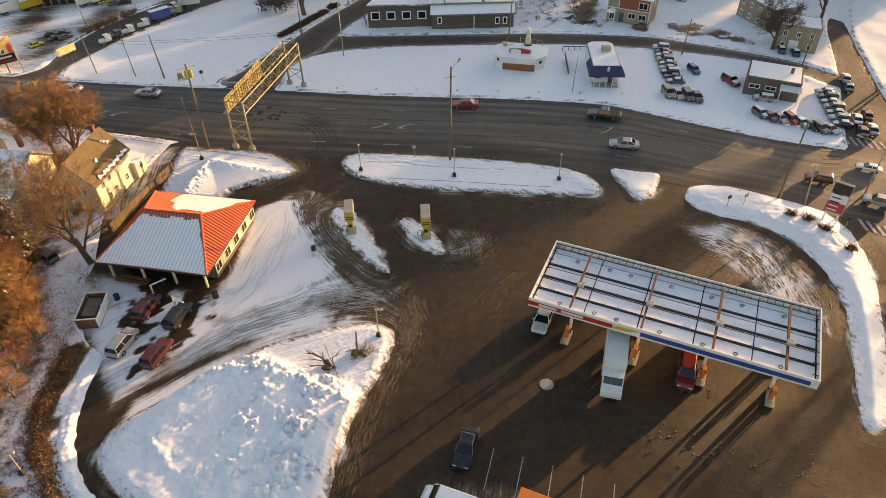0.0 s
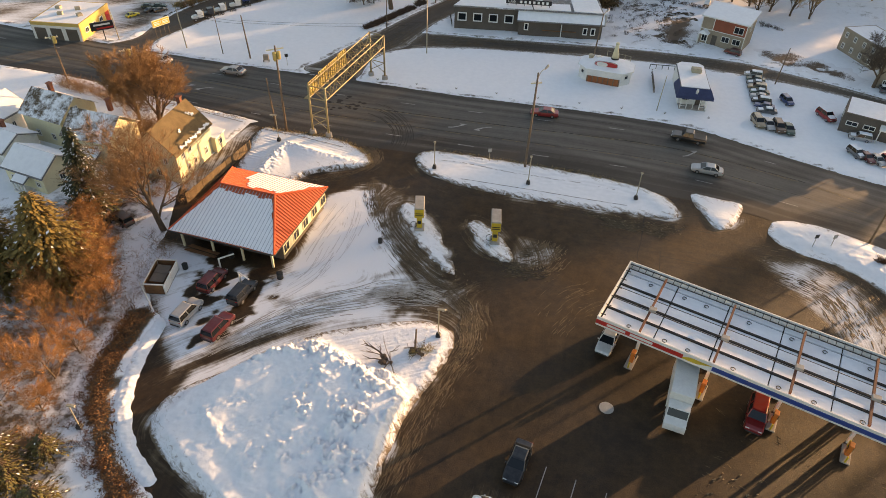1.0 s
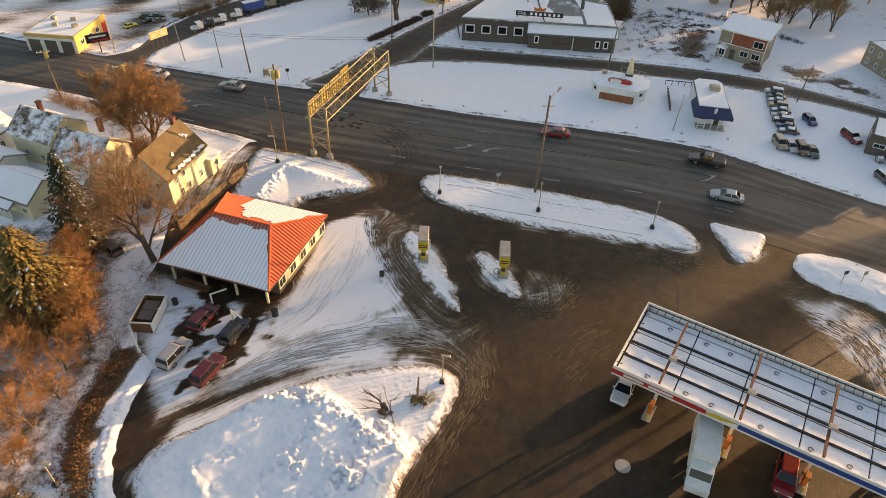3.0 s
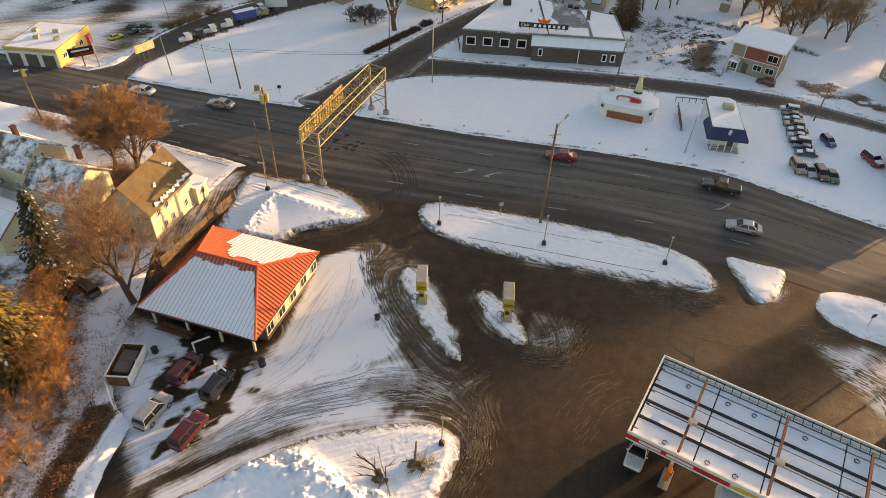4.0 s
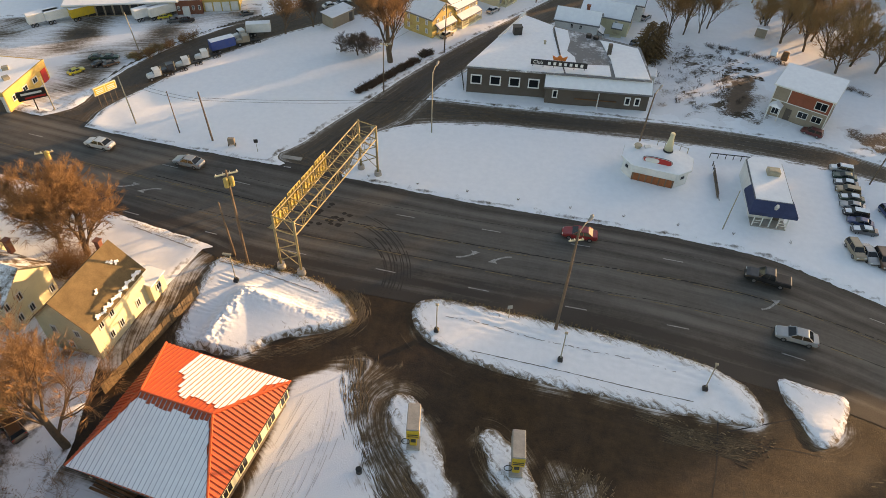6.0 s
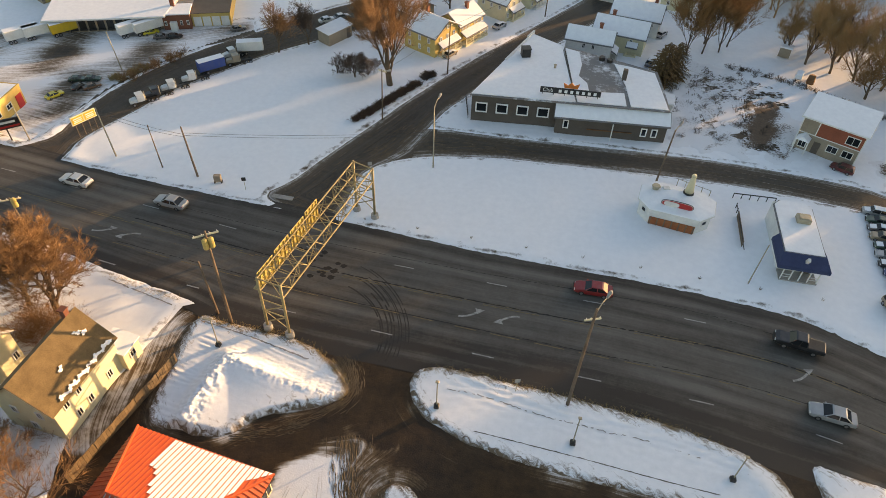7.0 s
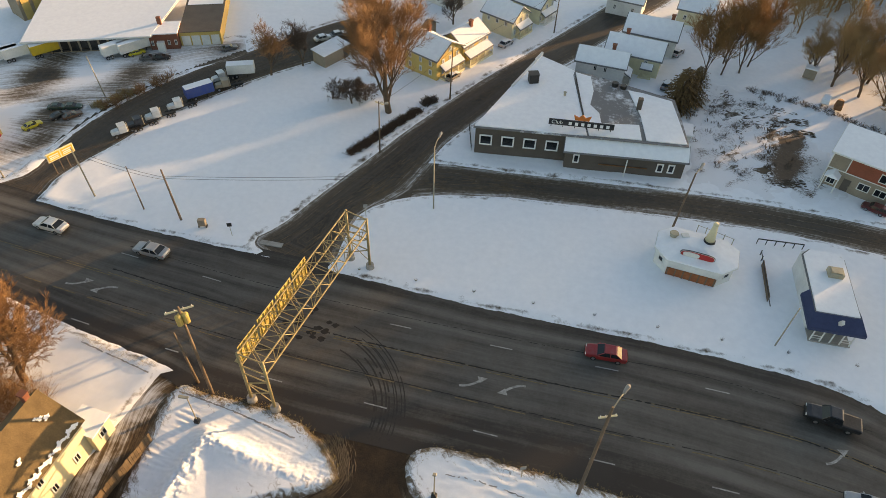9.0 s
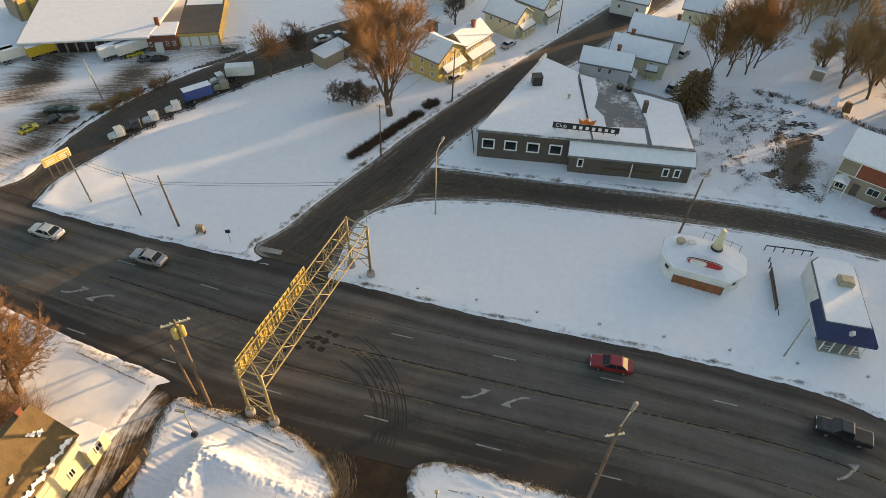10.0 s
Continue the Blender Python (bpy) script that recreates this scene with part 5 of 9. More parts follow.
fan = thing("roof_fan", 8.3, 122.6, 2.95, 0, "round metal exhaust fan on the stand roof", "vent")
part("drum", Shape().tube((0, 0, 0), (0, 0, 0.6), 0.45, 0.45, 12).tube((0, 0, 0.6), (0, 0, 0.75), 0.6, 0.5, 12), STEEL, fan)
part("hood", Shape().box((1.4, 0.1, 0.3), (0.9, 0.8, 0.5), 0.2, 0.04), WHITE, fan)

# narrow shop with navy awning
shop = thing("awning_shop", 26.1, 118.0, 0, -1.5, "narrow white shop with navy awning and snowy flat roof", "shop")
part("wall", Shape().box((0, 0.0, 1.65), (4.7, 10.0, 3.3), 0, 0.03), WHITE, shop)
sr = part("roof", Shape().prism([(-2.5, -5.3), (2.5, -5.3), (2.5, 4.2), (1.6, 5.2), (-1.6, 5.2), (-2.5, 4.2)], 3.3, 3.48), ROOF_GREY, shop)
part("snow_layer", Shape().prism([(-2.35, -5.2), (2.35, -5.2), (2.35, 4.1), (1.5, 5.05), (-1.5, 5.05), (-2.35, 4.1)], 3.48, 3.62), SNOW_ROOF, sr, "snow on the flat roof")
aw = Shape()
aw.slab([(-3.1, -7.0, 2.65), (3.1, -7.0, 2.65), (2.55, -5.2, 3.5), (-2.55, -5.2, 3.5)], 0.1)
aw.slab([(-2.5, -1.8, 3.5), (-3.1, -1.8, 2.7), (-3.1, -7.0, 2.65), (-2.55, -5.2, 3.5)], 0.1)
aw.slab([(2.55, -5.2, 3.5), (3.1, -7.0, 2.65), (3.1, -4.2, 2.7), (2.5, -4.2, 3.5)], 0.1)
aw.box((0, -7.03, 2.4), (6.2, 0.06, 0.4)).box((-3.12, -4.4, 2.45), (0.06, 5.2, 0.4))
part("awning", aw, BLUE, shop, "navy canvas awning")
part("rooftop_unit", Shape().box((0.7, 1.2, 3.95), (1.7, 1.4, 0.7), 0, 0.05).box((0.7, 1.2, 4.32), (1.2, 1.0, 0.1)), STEEL, shop)
part("porch_floor", Shape().box((0, -6.0, 0.15), (4.6, 1.9, 0.3), 0, 0.03), CONCRETE, shop)
for k in range(5):
    part("post", Shape().box((-2.15 + k * 1.075, -6.8, 1.4), (0.12, 0.12, 2.4)), WHITE, shop)
part("railing", Shape().box((-1.55, -6.8, 1.15), (1.1, 0.06, 0.08)).box((1.55, -6.8, 1.15), (1.1, 0.06, 0.08)).box((-1.55, -6.8, 0.75), (1.1, 0.05, 0.06)).box((1.55, -6.8, 0.75), (1.1, 0.05, 0.06)), WHITE, shop)
win(shop, (-1.2, -5.1, 1.7), 1.5, 1.4, 0)
door(shop, (1.1, -5.1, 0.3), 1.0, 2.1, 0, BROWN_WALL)
part("wall_lamp", Shape().box((0.2, -6.3, 3.3), (0.35, 0.5, 1.1), 0, 0.05, 0.5), WHITE, shop)

# two-storey shop house, tan and rust red
red = thing("shop_house", 36.4, 143.0, 0, -27, "two-storey tan and rust-red shop house with snowy shed roof", "house")
part("wall", Shape().prism([(-4.5, -3.2), (4.5, -3.2), (4.5, 3.2), (-4.5, 3.2)], 0, [5.6, 5.6, 6.4, 6.4]), TAN, red)
part("red_panel", Shape().box((1.2, -3.22, 4.38), (6.4, 0.08, 2.4)), RED_WALL, red, "rust-red siding")
part("trim", Shape().box((0, -3.25, 3.15), (9.0, 0.1, 0.14)).box((-2.05, -3.27, 4.35), (0.14, 0.1, 2.4)).box((-4.45, -3.25, 2.8), (0.14, 0.1, 5.5)).box((4.45, -3.25, 2.8), (0.14, 0.1, 5.5)), WHITE, red)
rr = part("roof", Shape().slab([(-4.9, -3.6, 5.75), (4.9, -3.6, 5.75), (4.9, 3.6, 6.65), (-4.9, 3.6, 6.65)], 0.15), WHITE, red)
part("snow_layer", Shape().slab([(-4.8, -3.5, 5.88), (4.8, -3.5, 5.88), (4.8, 3.5, 6.78), (-4.8, 3.5, 6.78)], 0.12), SNOW_ROOF, rr)
win(red, (3.0, -3.26, 4.3), 1.9, 1.4, 0)
win(red, (0.9, -3.2, 1.9), 1.6, 1.2, 0)
win(red, (3.1, -3.2, 1.9), 1.6, 1.2, 0)
win(red, (4.5, 0, 4.2), 1.0, 1.3, 90)
door(red, (-1.3, -3.2, 0.1), 1.0, 2.1, 0, BROWN_WALL)
pr = part("porch_roof", Shape().add([(-4.3, -4.8, 2.5), (-2.3, -4.8, 2.5), (-3.3, -4.8, 3.2), (-4.3, -3.2, 2.5), (-2.3, -3.2, 2.5), (-3.3, -3.2, 3.2)], [(0, 1, 2), (5, 4, 3), (0, 2, 5, 3), (1, 4, 5, 2), (0, 3, 4, 1)]), SNOW_ROOF, red, "small snowy porch gable")
for x in (-4.2, -2.4):
    part("post", Shape().box((x, -4.7, 1.25), (0.16, 0.16, 2.5)), WHITE, red)
win(red, (-3.3, -3.2, 1.4), 1.2, 1.6, 0)

# dealer's shop in the car lot
dealer = block("dealer_shop", 54.9, 110.3, -23, 8.8, 7.0, 3.3, BROWN_WALL, "low brown dealer shop with snowy roof", "shop")
for k in range(2):
    win(dealer, (-2.8 + k * 2.6, -3.5, 1.9), 1.8, 0.8, 0)
win(dealer, (-4.4, 0, 1.9), 1.6, 0.9, -90)
part("entrance_roof", Shape().slab([(1.2, -4.9, 2.7), (4.6, -4.9, 2.7), (4.6, -3.45, 3.0), (1.2, -3.45, 3.0)], 0.25), WHITE, dealer, "white flat entrance canopy")
for x in (1.4, 4.4):
    part("post", Shape().box((x, -4.7, 1.4), (0.14, 0.14, 2.8)), WHITE, dealer)
part("chimney", Shape().box((2.6, 0.4, 3.9), (0.5, 0.5, 1.0), 0, 0.03), BRICK, dealer)
b1 = block("apartment_block", 65.9, 128.8, -20, 7.4, 6.0, 4.8, TAN, "tan two-storey block with snowy roof", "building")
b2 = block("apartment_block", 64.6, 141.2, 20, 7, 10.5, 4.4, TAN, "tan two-storey block behind bare trees", "building")
for k in range(4):
    for z in (1.3, 3.5):
        win(b2, (-3.5, -3.9 + k * 2.6, z), 0.8, 1.1, -90)
        if k < 3:
            win(b1, (-2.5 + k * 2.4, -3.0, z), 0.8, 1.1, 0)
            win(b1, (-3.7, -2.0 + k * 2.0, z), 0.7, 1.1, -90)
door(b1, (-0.6, -3.0, 0.05), 0.9, 1.9, 0, WHITE)
part("entry_surround", Shape().box((-0.6, -3.06, 1.15), (1.7, 0.1, 2.3)), WHITE, b1)

# left side: garage shop, warehouse, far block
gar = block("garage_shop", -95.6, 121.6, 3, 10, 11.5, 3.2, GOLD_WALL, "flat-roofed garage shop with ochre sunlit side", "shop")
part("front_panel", Shape().box((0, -5.78, 1.4), (9.8, 0.1, 2.8)), WHITE, gar)
for k in range(3):
    s = Shape().box((-3.2 + k * 3.2, -5.84, 1.2), (2.3, 0.08, 2.3))
    part("garage_door", s, BROWN_WALL, gar)
for k in range(3):
    win(gar, (5.0, -3.6 + k * 2.8, 1.6), 1.3, 1.0, 90)
part("side_door", Shape().box((5.03, 4.6, 1.1), (0.1, 1.4, 2.2)), RED_PAINT, gar)
for k in range(4):
    part("rooftop_unit", Shape().box((-3 + k * 2.0, 1.5 - (k % 2) * 3, 3.7), (1.0, 0.9, 0.6), 0.3 * k, 0.05), STEEL, gar)

ware = thing("warehouse", -81.6, 156.4, 0, 19, "long warehouse with loading docks, brick office and snowy roof", "warehouse", k=0.66)
part("wall", Shape().box((-15, 15, 2.2), (32, 29, 4.4), 0, 0.03), TAN, ware)
wr = part("roof", Shape().slab([(-32, -1.6, 4.5), (1.2, -1.6, 4.5), (9.0, 30, 5.8), (-32, 30, 5.8)], 0.3), WHITE, ware)
part("snow_layer", Shape().slab([(-31.8, -1.4, 4.63), (1.0, -1.4, 4.63), (8.7, 29.8, 5.93), (-31.8, 29.8, 5.93)], 0.14), SNOW_ROOF, wr, "broad sheet of roof snow")
for k in range(12):
    dd = part("dock_door", Shape().box((-29.5 + k * 2.5, 0.45, 2.3), (1.9, 0.14, 2.6)), BLACK, ware)
    part("dock_bumper", Shape().box((-29.5 + k * 2.5, 0.3, 0.7), (2.0, 0.4, 0.5), 0, 0.03), RUBBER, dd)
office = part("office", Shape().box((4.0, 3.0, 2.2), (7.6, 7.0, 4.4), 0, 0.03), BRICK, ware, "red brick office front")
part("snow_layer", Shape().box((4.0, 3.0, 4.5), (7.8, 7.2, 0.3), 0, 0.05), SNOW_ROOF, office)
for x in (0.9, 5.2, 7.0):
    win(office, (x, -0.5, 2.0), 0.7, 1.4, 0)
part("entry", Shape().box((3.1, -1.1, 1.3), (1.9, 1.3, 2.6), 0, 0.03), WHITE, office)
part("chimney", Shape().box((2.6, 5.0, 5.6), (1.1, 0.8, 2.4), 0, 0.03), BRICK, ware)
wing = part("garage_wing", Shape().box((13.4, 14.0, 1.9), (11, 26, 3.8), 0, 0.03), GOLD_WALL, ware, "garage wing with white doors")
part("roof_felt", Shape().box((13.4, 14.0, 3.9), (11.1, 26.1, 0.14)), BROWN_WALL, wing)
part("snow_layer", Shape().box((13.4, 22.0, 4.02), (10, 9, 0.1), 0, 0.04), SNOW_ROOF, wing)
for k in range(4):
    part("garage_door", Shape().box((9.5 + k * 2.6, 0.95, 1.5), (2.2, 0.08, 2.8)), WHITE, wing)
far_block = block("apartment_block", -109.6, 165.8, 60, 9, 5, 4.2, TAN, "two-storey block with ochre sunlit bays", "building")
for k in range(4):
    part("bay", Shape().box((-3.2 + k * 2.1, -2.55, 2.1), (1.4, 0.25, 3.8)), GOLD_WALL, far_block)

# ---- filling station ----
CAN_L, CAN_W, CAN_Z = 29.0, 10.5, 5.5
can = thing("fuel_canopy", 7.4, 52.0, 0, -22.5, "long fuel canopy with snow on its sunken deck", "canopy")
part("deck", Shape().box((CAN_L / 2, CAN_W / 2, 4.38), (CAN_L - 0.1, CAN_W - 0.1, 0.12)), RUBBER, can, "dark roof deck")
fas = Shape()
fas.box((CAN_L / 2, CAN_W - 0.06, 4.9), (CAN_L, 0.12, 1.2))
fas.box((0.06, CAN_W / 2, 4.9), (0.12, CAN_W - 0.26, 1.2)).box((CAN_L - 0.06, CAN_W / 2, 4.9), (0.12, CAN_W - 0.26, 1.2))
fas.box((CAN_L / 2, 0.06, 4.9), (CAN_L, 0.12, 1.2))
fascia = part("fascia", fas, WHITE, can, "white fascia band")
part("red_stripe", Shape().box((4.6, -0.02, 4.85), (9.2, 0.05, 0.55)), RED_PAINT, fascia, "red stripe")
part("yellow_stripe", Shape().add([(8.6, -0.03, 4.58), (10.6, -0.03, 4.58), (12.2, -0.03, 5.12), (9.9, -0.03, 5.12)], [(0, 1, 2, 3)]), YELLOW, fascia)
part("blue_stripe", Shape().box((20.2, -0.02, 4.85), (16.2, 0.05, 0.55)), BLUE_PAINT, fascia, "blue stripe")
part("red_end", Shape().box((-0.02, CAN_W / 2, 4.75), (0.05, CAN_W - 0.4, 0.35)), RED_PAINT, fascia)
part("letter_bar", Shape().box((2.2, -0.055, 4.88), (2.0, 0.03, 0.3)), WHITE, fascia)
part("letter_bar", Shape().box((4.9, -0.055, 4.88), (2.4, 0.03, 0.3)), WHITE, fascia)
rows_y = [(0.3, 2.65), (2.85, 4.75), (4.95, 6.95), (7.15, 9.2), (9.4, 10.3)]
for a, b in rows_y:
    for k in range(5):
        x0, x1 = 0.3 + k * 5.68, 0.3 + (k + 1) * 5.68 - (0.12 if k < 4 else 0.0)
        part("snow_strip", Shape().box(((x0 + x1) / 2, (a + b) / 2, 4.54), (x1 - x0, b - a, 0.24), 0, 0.05), SNOW_ROOF, can)
gut = Shape()
for y in (2.75, 4.85, 7.05):
    gut.box((CAN_L / 2, y, 4.70), (CAN_L - 0.4, 0.22, 0.22))
part("purlin", gut, RUBBER, can, "dark steel purlins")
part("pipe_run", Shape().tube((0.4, 4.0, 5.2), (CAN_L - 0.4, 4.0, 5.2), 0.05, None, 6).tube((0.4, 5.9, 5.2), (CAN_L - 0.4, 5.9, 5.2), 0.04, None, 6), DARK_METAL, can)
lat = Shape()
for k in range(36):
    x = 0.5 + k * (CAN_L - 1) / 35
    lat.box((x, 9.85, 5.3), (0.06, 1.0, 0.06))
lat.box((CAN_L / 2, 9.4, 5.3), (CAN_L - 0.4, 0.07, 0.09)).box((CAN_L / 2, 10.2, 5.3), (CAN_L - 0.4, 0.07, 0.09))
part("edge_lattice", lat, DARK_METAL, can, "lattice walkway along the edge")
for k in range(6):
    for x in (0.35, CAN_L - 0.35):
        part("edge_bracket", Shape().box((x, 0.8 + k * 1.6, 5.35), (0.7, 0.07, 0.07)), DARK_METAL, can)
RUST = surface("rusty_red_beam", (0.09, 0.03, 0.018), (0.19, 0.065, 0.035), 0.8, 1.0, 7.0, 0)
for fx in (0.155, 0.415, 0.66, 0.895):
    x = fx * CAN_L
    beam = part("cross_beam", Shape().box((x, 5.0, 5.42), (0.22, 9.2, 0.3)), RUST, can, "rust-red cross beam")
    part("junction_box", Shape().box((x + 0.2, 3.9, 5.7), (0.75, 0.6, 0.4), 0.1, 0.04), CONCRETE, beam)
    for y in (2.6, 7.6):
        part("column", Shape().box((x, y, 2.16), (0.32, 0.32, 4.32), 0, 0.03), WHITE, can)
for x in (3.2, 7.0, 9.4, 13.9, 18.2, 21.4, 25.6):
    for y in (1.2, 8.6):
        r = Shape().loft([[(x + (0.22 + 0.04 * math.cos(e)) * math.cos(b), y + (0.22 + 0.04 * math.cos(e)) * math.sin(b), 4.72 + 0.04 * math.sin(e)) for e in (0.8, 2.4, 3.9, 5.5)] for b in np.linspace(0, 5.4, 10)])
        part("drain_ring", r, DARK_METAL, can)


def dispenser(x, y):
    d = thing("fuel_pump", x, y, 0, -22.5, "orange and white fuel pump on a low kerb", "fuel pump", "pumps under the canopy")
    part("plinth", Shape().box((0, 0, 0.09), (0.9, 2.4, 0.14), 0, 0.05), CONCRETE, d)
    part("body", Shape().box((0, 0, 0.9), (0.42, 0.65, 1.4), 0, 0.06), ORANGE, d)
    part("screen", Shape().box((0, -0.02, 1.25), (0.46, 0.5, 0.35), 0, 0.02), GLASS, d)
    part("topper", Shape().box((0, 0, 1.65), (0.45, 0.7, 0.15), 0, 0.04), ORANGE, d)
    h = Shape()
    for k in range(8):
        a0, a1 = k / 8 * math.pi, (k + 1) / 8 * math.pi
        h.tube((0.32, 0.3 + 0.25 * math.cos(a0), 1.2 - 0.7 * math.sin(a0)), (0.32, 0.3 + 0.25 * math.cos(a1), 1.2 - 0.7 * math.sin(a1)), 0.03, None, 5, False)
    part("hose", h, RUBBER, d)
    for sy in (-1, 1):
        part("bollard", Shape().tube((0, sy * 1.05, 0.1), (0, sy * 1.05, 1.0), 0.09, None, 8), YELLOW, d)


cs, sn = math.cos(radians(-22.5)), math.sin(radians(-22.5))
for fx in (0.155, 0.415, 0.66, 0.895):
    for v in (1.0, 6.0):
        u = fx * CAN_L
        dispenser(7.4 + cs * u - sn * v, 52.0 + sn * u + cs * v)

# red-roofed service building
SB_W, SB_D, SB_E, SB_R = 14.6, 15.0, 3.0, 5.7
serv = thing("service_building", -36.3, 66.5, 0, -8.8, "service building with orange ribbed metal hip roof, half snow-covered", "building")
part("wall", Shape().box((0.4, 0.8, 1.4), (SB_W - 1.6, SB_D - 3.6, 2.8), 0, 0.03), BROWN_WALL, serv)
part("band", Shape().box((SB_W / 2 - 0.37, 0.8, 1.55), (0.1, SB_D - 3.8, 1.7)), CREAM, serv, "cream panel band under the eave")
for k in range(5):
    win(serv, (SB_W / 2 - 0.31, -4.2 + k * 2.6, 1.6), 1.5, 1.4, 90, CREAM)
win(serv, (3.2, -4.9, 1.5), 1.6, 1.3, 0, CREAM)
for x in (-2.6, 0.2):
    part("garage_door", Shape().box((x, -4.95, 1.3), (2.3, 0.1, 2.5)), DARK_METAL, serv)
hx, hy = SB_W / 2, SB_D / 2
RID = (-4.1, 3.6)
A, B, C, D = (hx, -hy, SB_E), (hx, hy, SB_E), (-hx, hy, SB_E), (-hx, -hy, SB_E)
P, Q = (RID[1], 0.2, SB_R), (RID[0], 0.2, SB_R)
RIB_PALE = surface("frosted_rib", (0.30, 0.32, 0.36), (0.45, 0.47, 0.52), 0.7, 1.0, 8.0, 0)
slopes = {"south": (D, A, P, Q), "east": (A, B, P), "north": (B, C, Q, P), "west": (C, D, Q)}


def clip_rib(quad, u):
    """A rib square to the eave at fraction u: how far it climbs before a hip cuts it."""
    a, b = Vector(quad[0]), Vector(quad[1])
    t = (b - a).normalized()
    L = (b - a).length
    s = u * L
    tl = (Vector(quad[3]) if len(quad) == 4 else Vector(quad[2])) - a
    tr = Vector(quad[2]) - a
    sl, sr = tl.dot(t), tr.dot(t)
    up = (tl - t * sl)
    f = min(1.0, s / sl if s < sl else 1.0, (L - s) / (L - sr) if s > sr else 1.0)
    return a + t * s, a + t * s + up * max(f, 0.0), t.cross(up).normalized()


for key, quad in slopes.items():
    sl = part("roof_slope", Shape().slab(quad, 0.14), ROOF_RED, serv, "orange ribbed metal roofing")
    eave = (Vector(quad[1]) - Vector(quad[0])).length
    n = int(eave / 0.46)
    white = key in ("south",)
    for k in range(1, n):
        rib = Shape()
        p, q, nm = clip_rib(quad, k / n)
        if (q - p).length > 0.25:
            side = nm.cross((q - p).normalized()) * 0.03
            top = nm * 0.085
            rib.add([p - side, p + side, p + side + top, p - side + top, q - side, q + side, q + side + top, q - side + top], [(0, 1, 5, 4), (3, 7, 6, 2), (1, 2, 6, 5), (0, 4, 7, 3), (0, 3, 2, 1), (4, 5, 6, 7)])
            part("rib", rib, RIB_PALE if white else ROOF_RED, sl)
    rng = random.Random(4)
    if key in ("south", "north"):
        for k in range(n):
            sheet = Shape()
            u0, u1 = (k + (0.05 if white else 0.12)) / n, (k + (0.95 if white else 0.88)) / n
            p0, q0, nm = clip_rib(quad, u0)
            p1, q1, nm = clip_rib(quad, u1)
            if key == "south":
                f0, f1 = 0.015, min(1.0, 0.90 + rng.uniform(-0.03, 0.03))
            else:
                um = (u0 + u1) / 2
                if um > 0.70:
                    continue
                f0, f1 = 0.02, (0.86 if um > 0.12 else 0.5) * (1 - 0.45 * step(um, 0.52, 0.70)) + rng.uniform(-0.05, 0.05)
            r0, r1 = p0.lerp(q0, f1), p1.lerp(q1, f1)
            s0, s1 = p0.lerp(q0, f0), p1.lerp(q1, f0)
            lift = nm * 0.075
            sheet.slab([s0 + lift, s1 + lift, r1 + lift, r0 + lift], 0.06)
            part("snow_strip", sheet, SNOW_ROOF, sl)
caps = Shape()
for p, q in ((A, P), (B, P), (C, Q), (D, Q), (Q, P)):
    caps.tube(Vector(p) + Vector((0, 0, 0.06)), Vector(q) + Vector((0, 0, 0.08)), 0.13, 0.13, 6)
part("ridge_cap", caps, ROOF_RED, serv)
g = Shape()
for p, q in ((D, A), (A, B), (B, C), (C, D)):
    g.tube(Vector(p) - Vector((0, 0, 0.1)), Vector(q) - Vector((0, 0, 0.1)), 0.08, 0.08, 6)
part("gutter", g, DARK_METAL, serv)
for x in (-6.3, -2.0, 2.2, 6.3):
    part("column", Shape().box((x, -6.6, 1.45), (0.25, 0.25, 2.9), 0, 0.02), CREAM, serv)

# yellow pump kiosks on the slushy islands
def kiosk(x, y, turn):
    k = thing("pump_kiosk", x, y, 0.12, turn, "tall grey-topped kiosk with yellow front on a slushy island", "kiosk", "pump kiosks")
    part("base", Shape().box((0, 0, 0.15), (1.3, 1.5, 0.3), 0, 0.04), CONCRETE, k)
    part("pedestal", Shape().box((0, 0.1, 1.1), (0.7, 0.9, 1.7), 0, 0.05), YELLOW, k)
    part("meter", Shape().box((0, -0.38, 1.2), (0.5, 0.1, 0.5), 0, 0.02), BLACK, k)
    part("hood", Shape().box((0, 0.7, 3.0), (1.25, 3.0, 1.5), 0, 0.06), CONCRETE, k, "grey hood with flat top")
    part("yellow_panel", Shape().box((0, -0.82, 2.95), (1.2, 0.08, 1.3)), YELLOW, k)
    part("stripe", Shape().box((0, -0.87, 3.0), (1.0, 0.04, 0.12)).box((0, -0.87, 2.7), (1.0, 0.04, 0.12)), BLACK, k)
    h = Shape()
    for i in range(12):
        a0, a1 = i / 12 * 2 * math.pi, (i + 1) / 12 * 2 * math.pi
        h.tube((-0.75 + 0.4 * math.cos(a0), -0.2, 0.75 + 0.5 * math.sin(a0)), (-0.75 + 0.4 * math.cos(a1), -0.2, 0.75 + 0.5 * math.sin(a1)), 0.04, None, 5, False)
    part("hose", h, RUBBER, k)


kiosk(-14.75, 69.9, 8)
kiosk(-4.6, 68.9, 5)
cover_disc = new("manhole_cover", mesh_of(Shape().tube((9.1, 44.6, 0.002), (9.1, 44.6, 0.03), 0.75, 0.72, 24), CONCRETE))
tagged(cover_disc, "round pale tank cover in the forecourt", "manhole cover")

# stall lines
for k in range(5):
    x0 = 2.2 + k * 2.75
    ob = new("stall_line", mesh_of(Shape().box((x0 + 0.55, 34.6 - k * 0.9, 0.008), (0.09, 4.6, 0.008), radians(-14)), PAINT_WHITE))
    tagged(ob, "worn thin white parking line", "road marking", "parking lines", "structure")

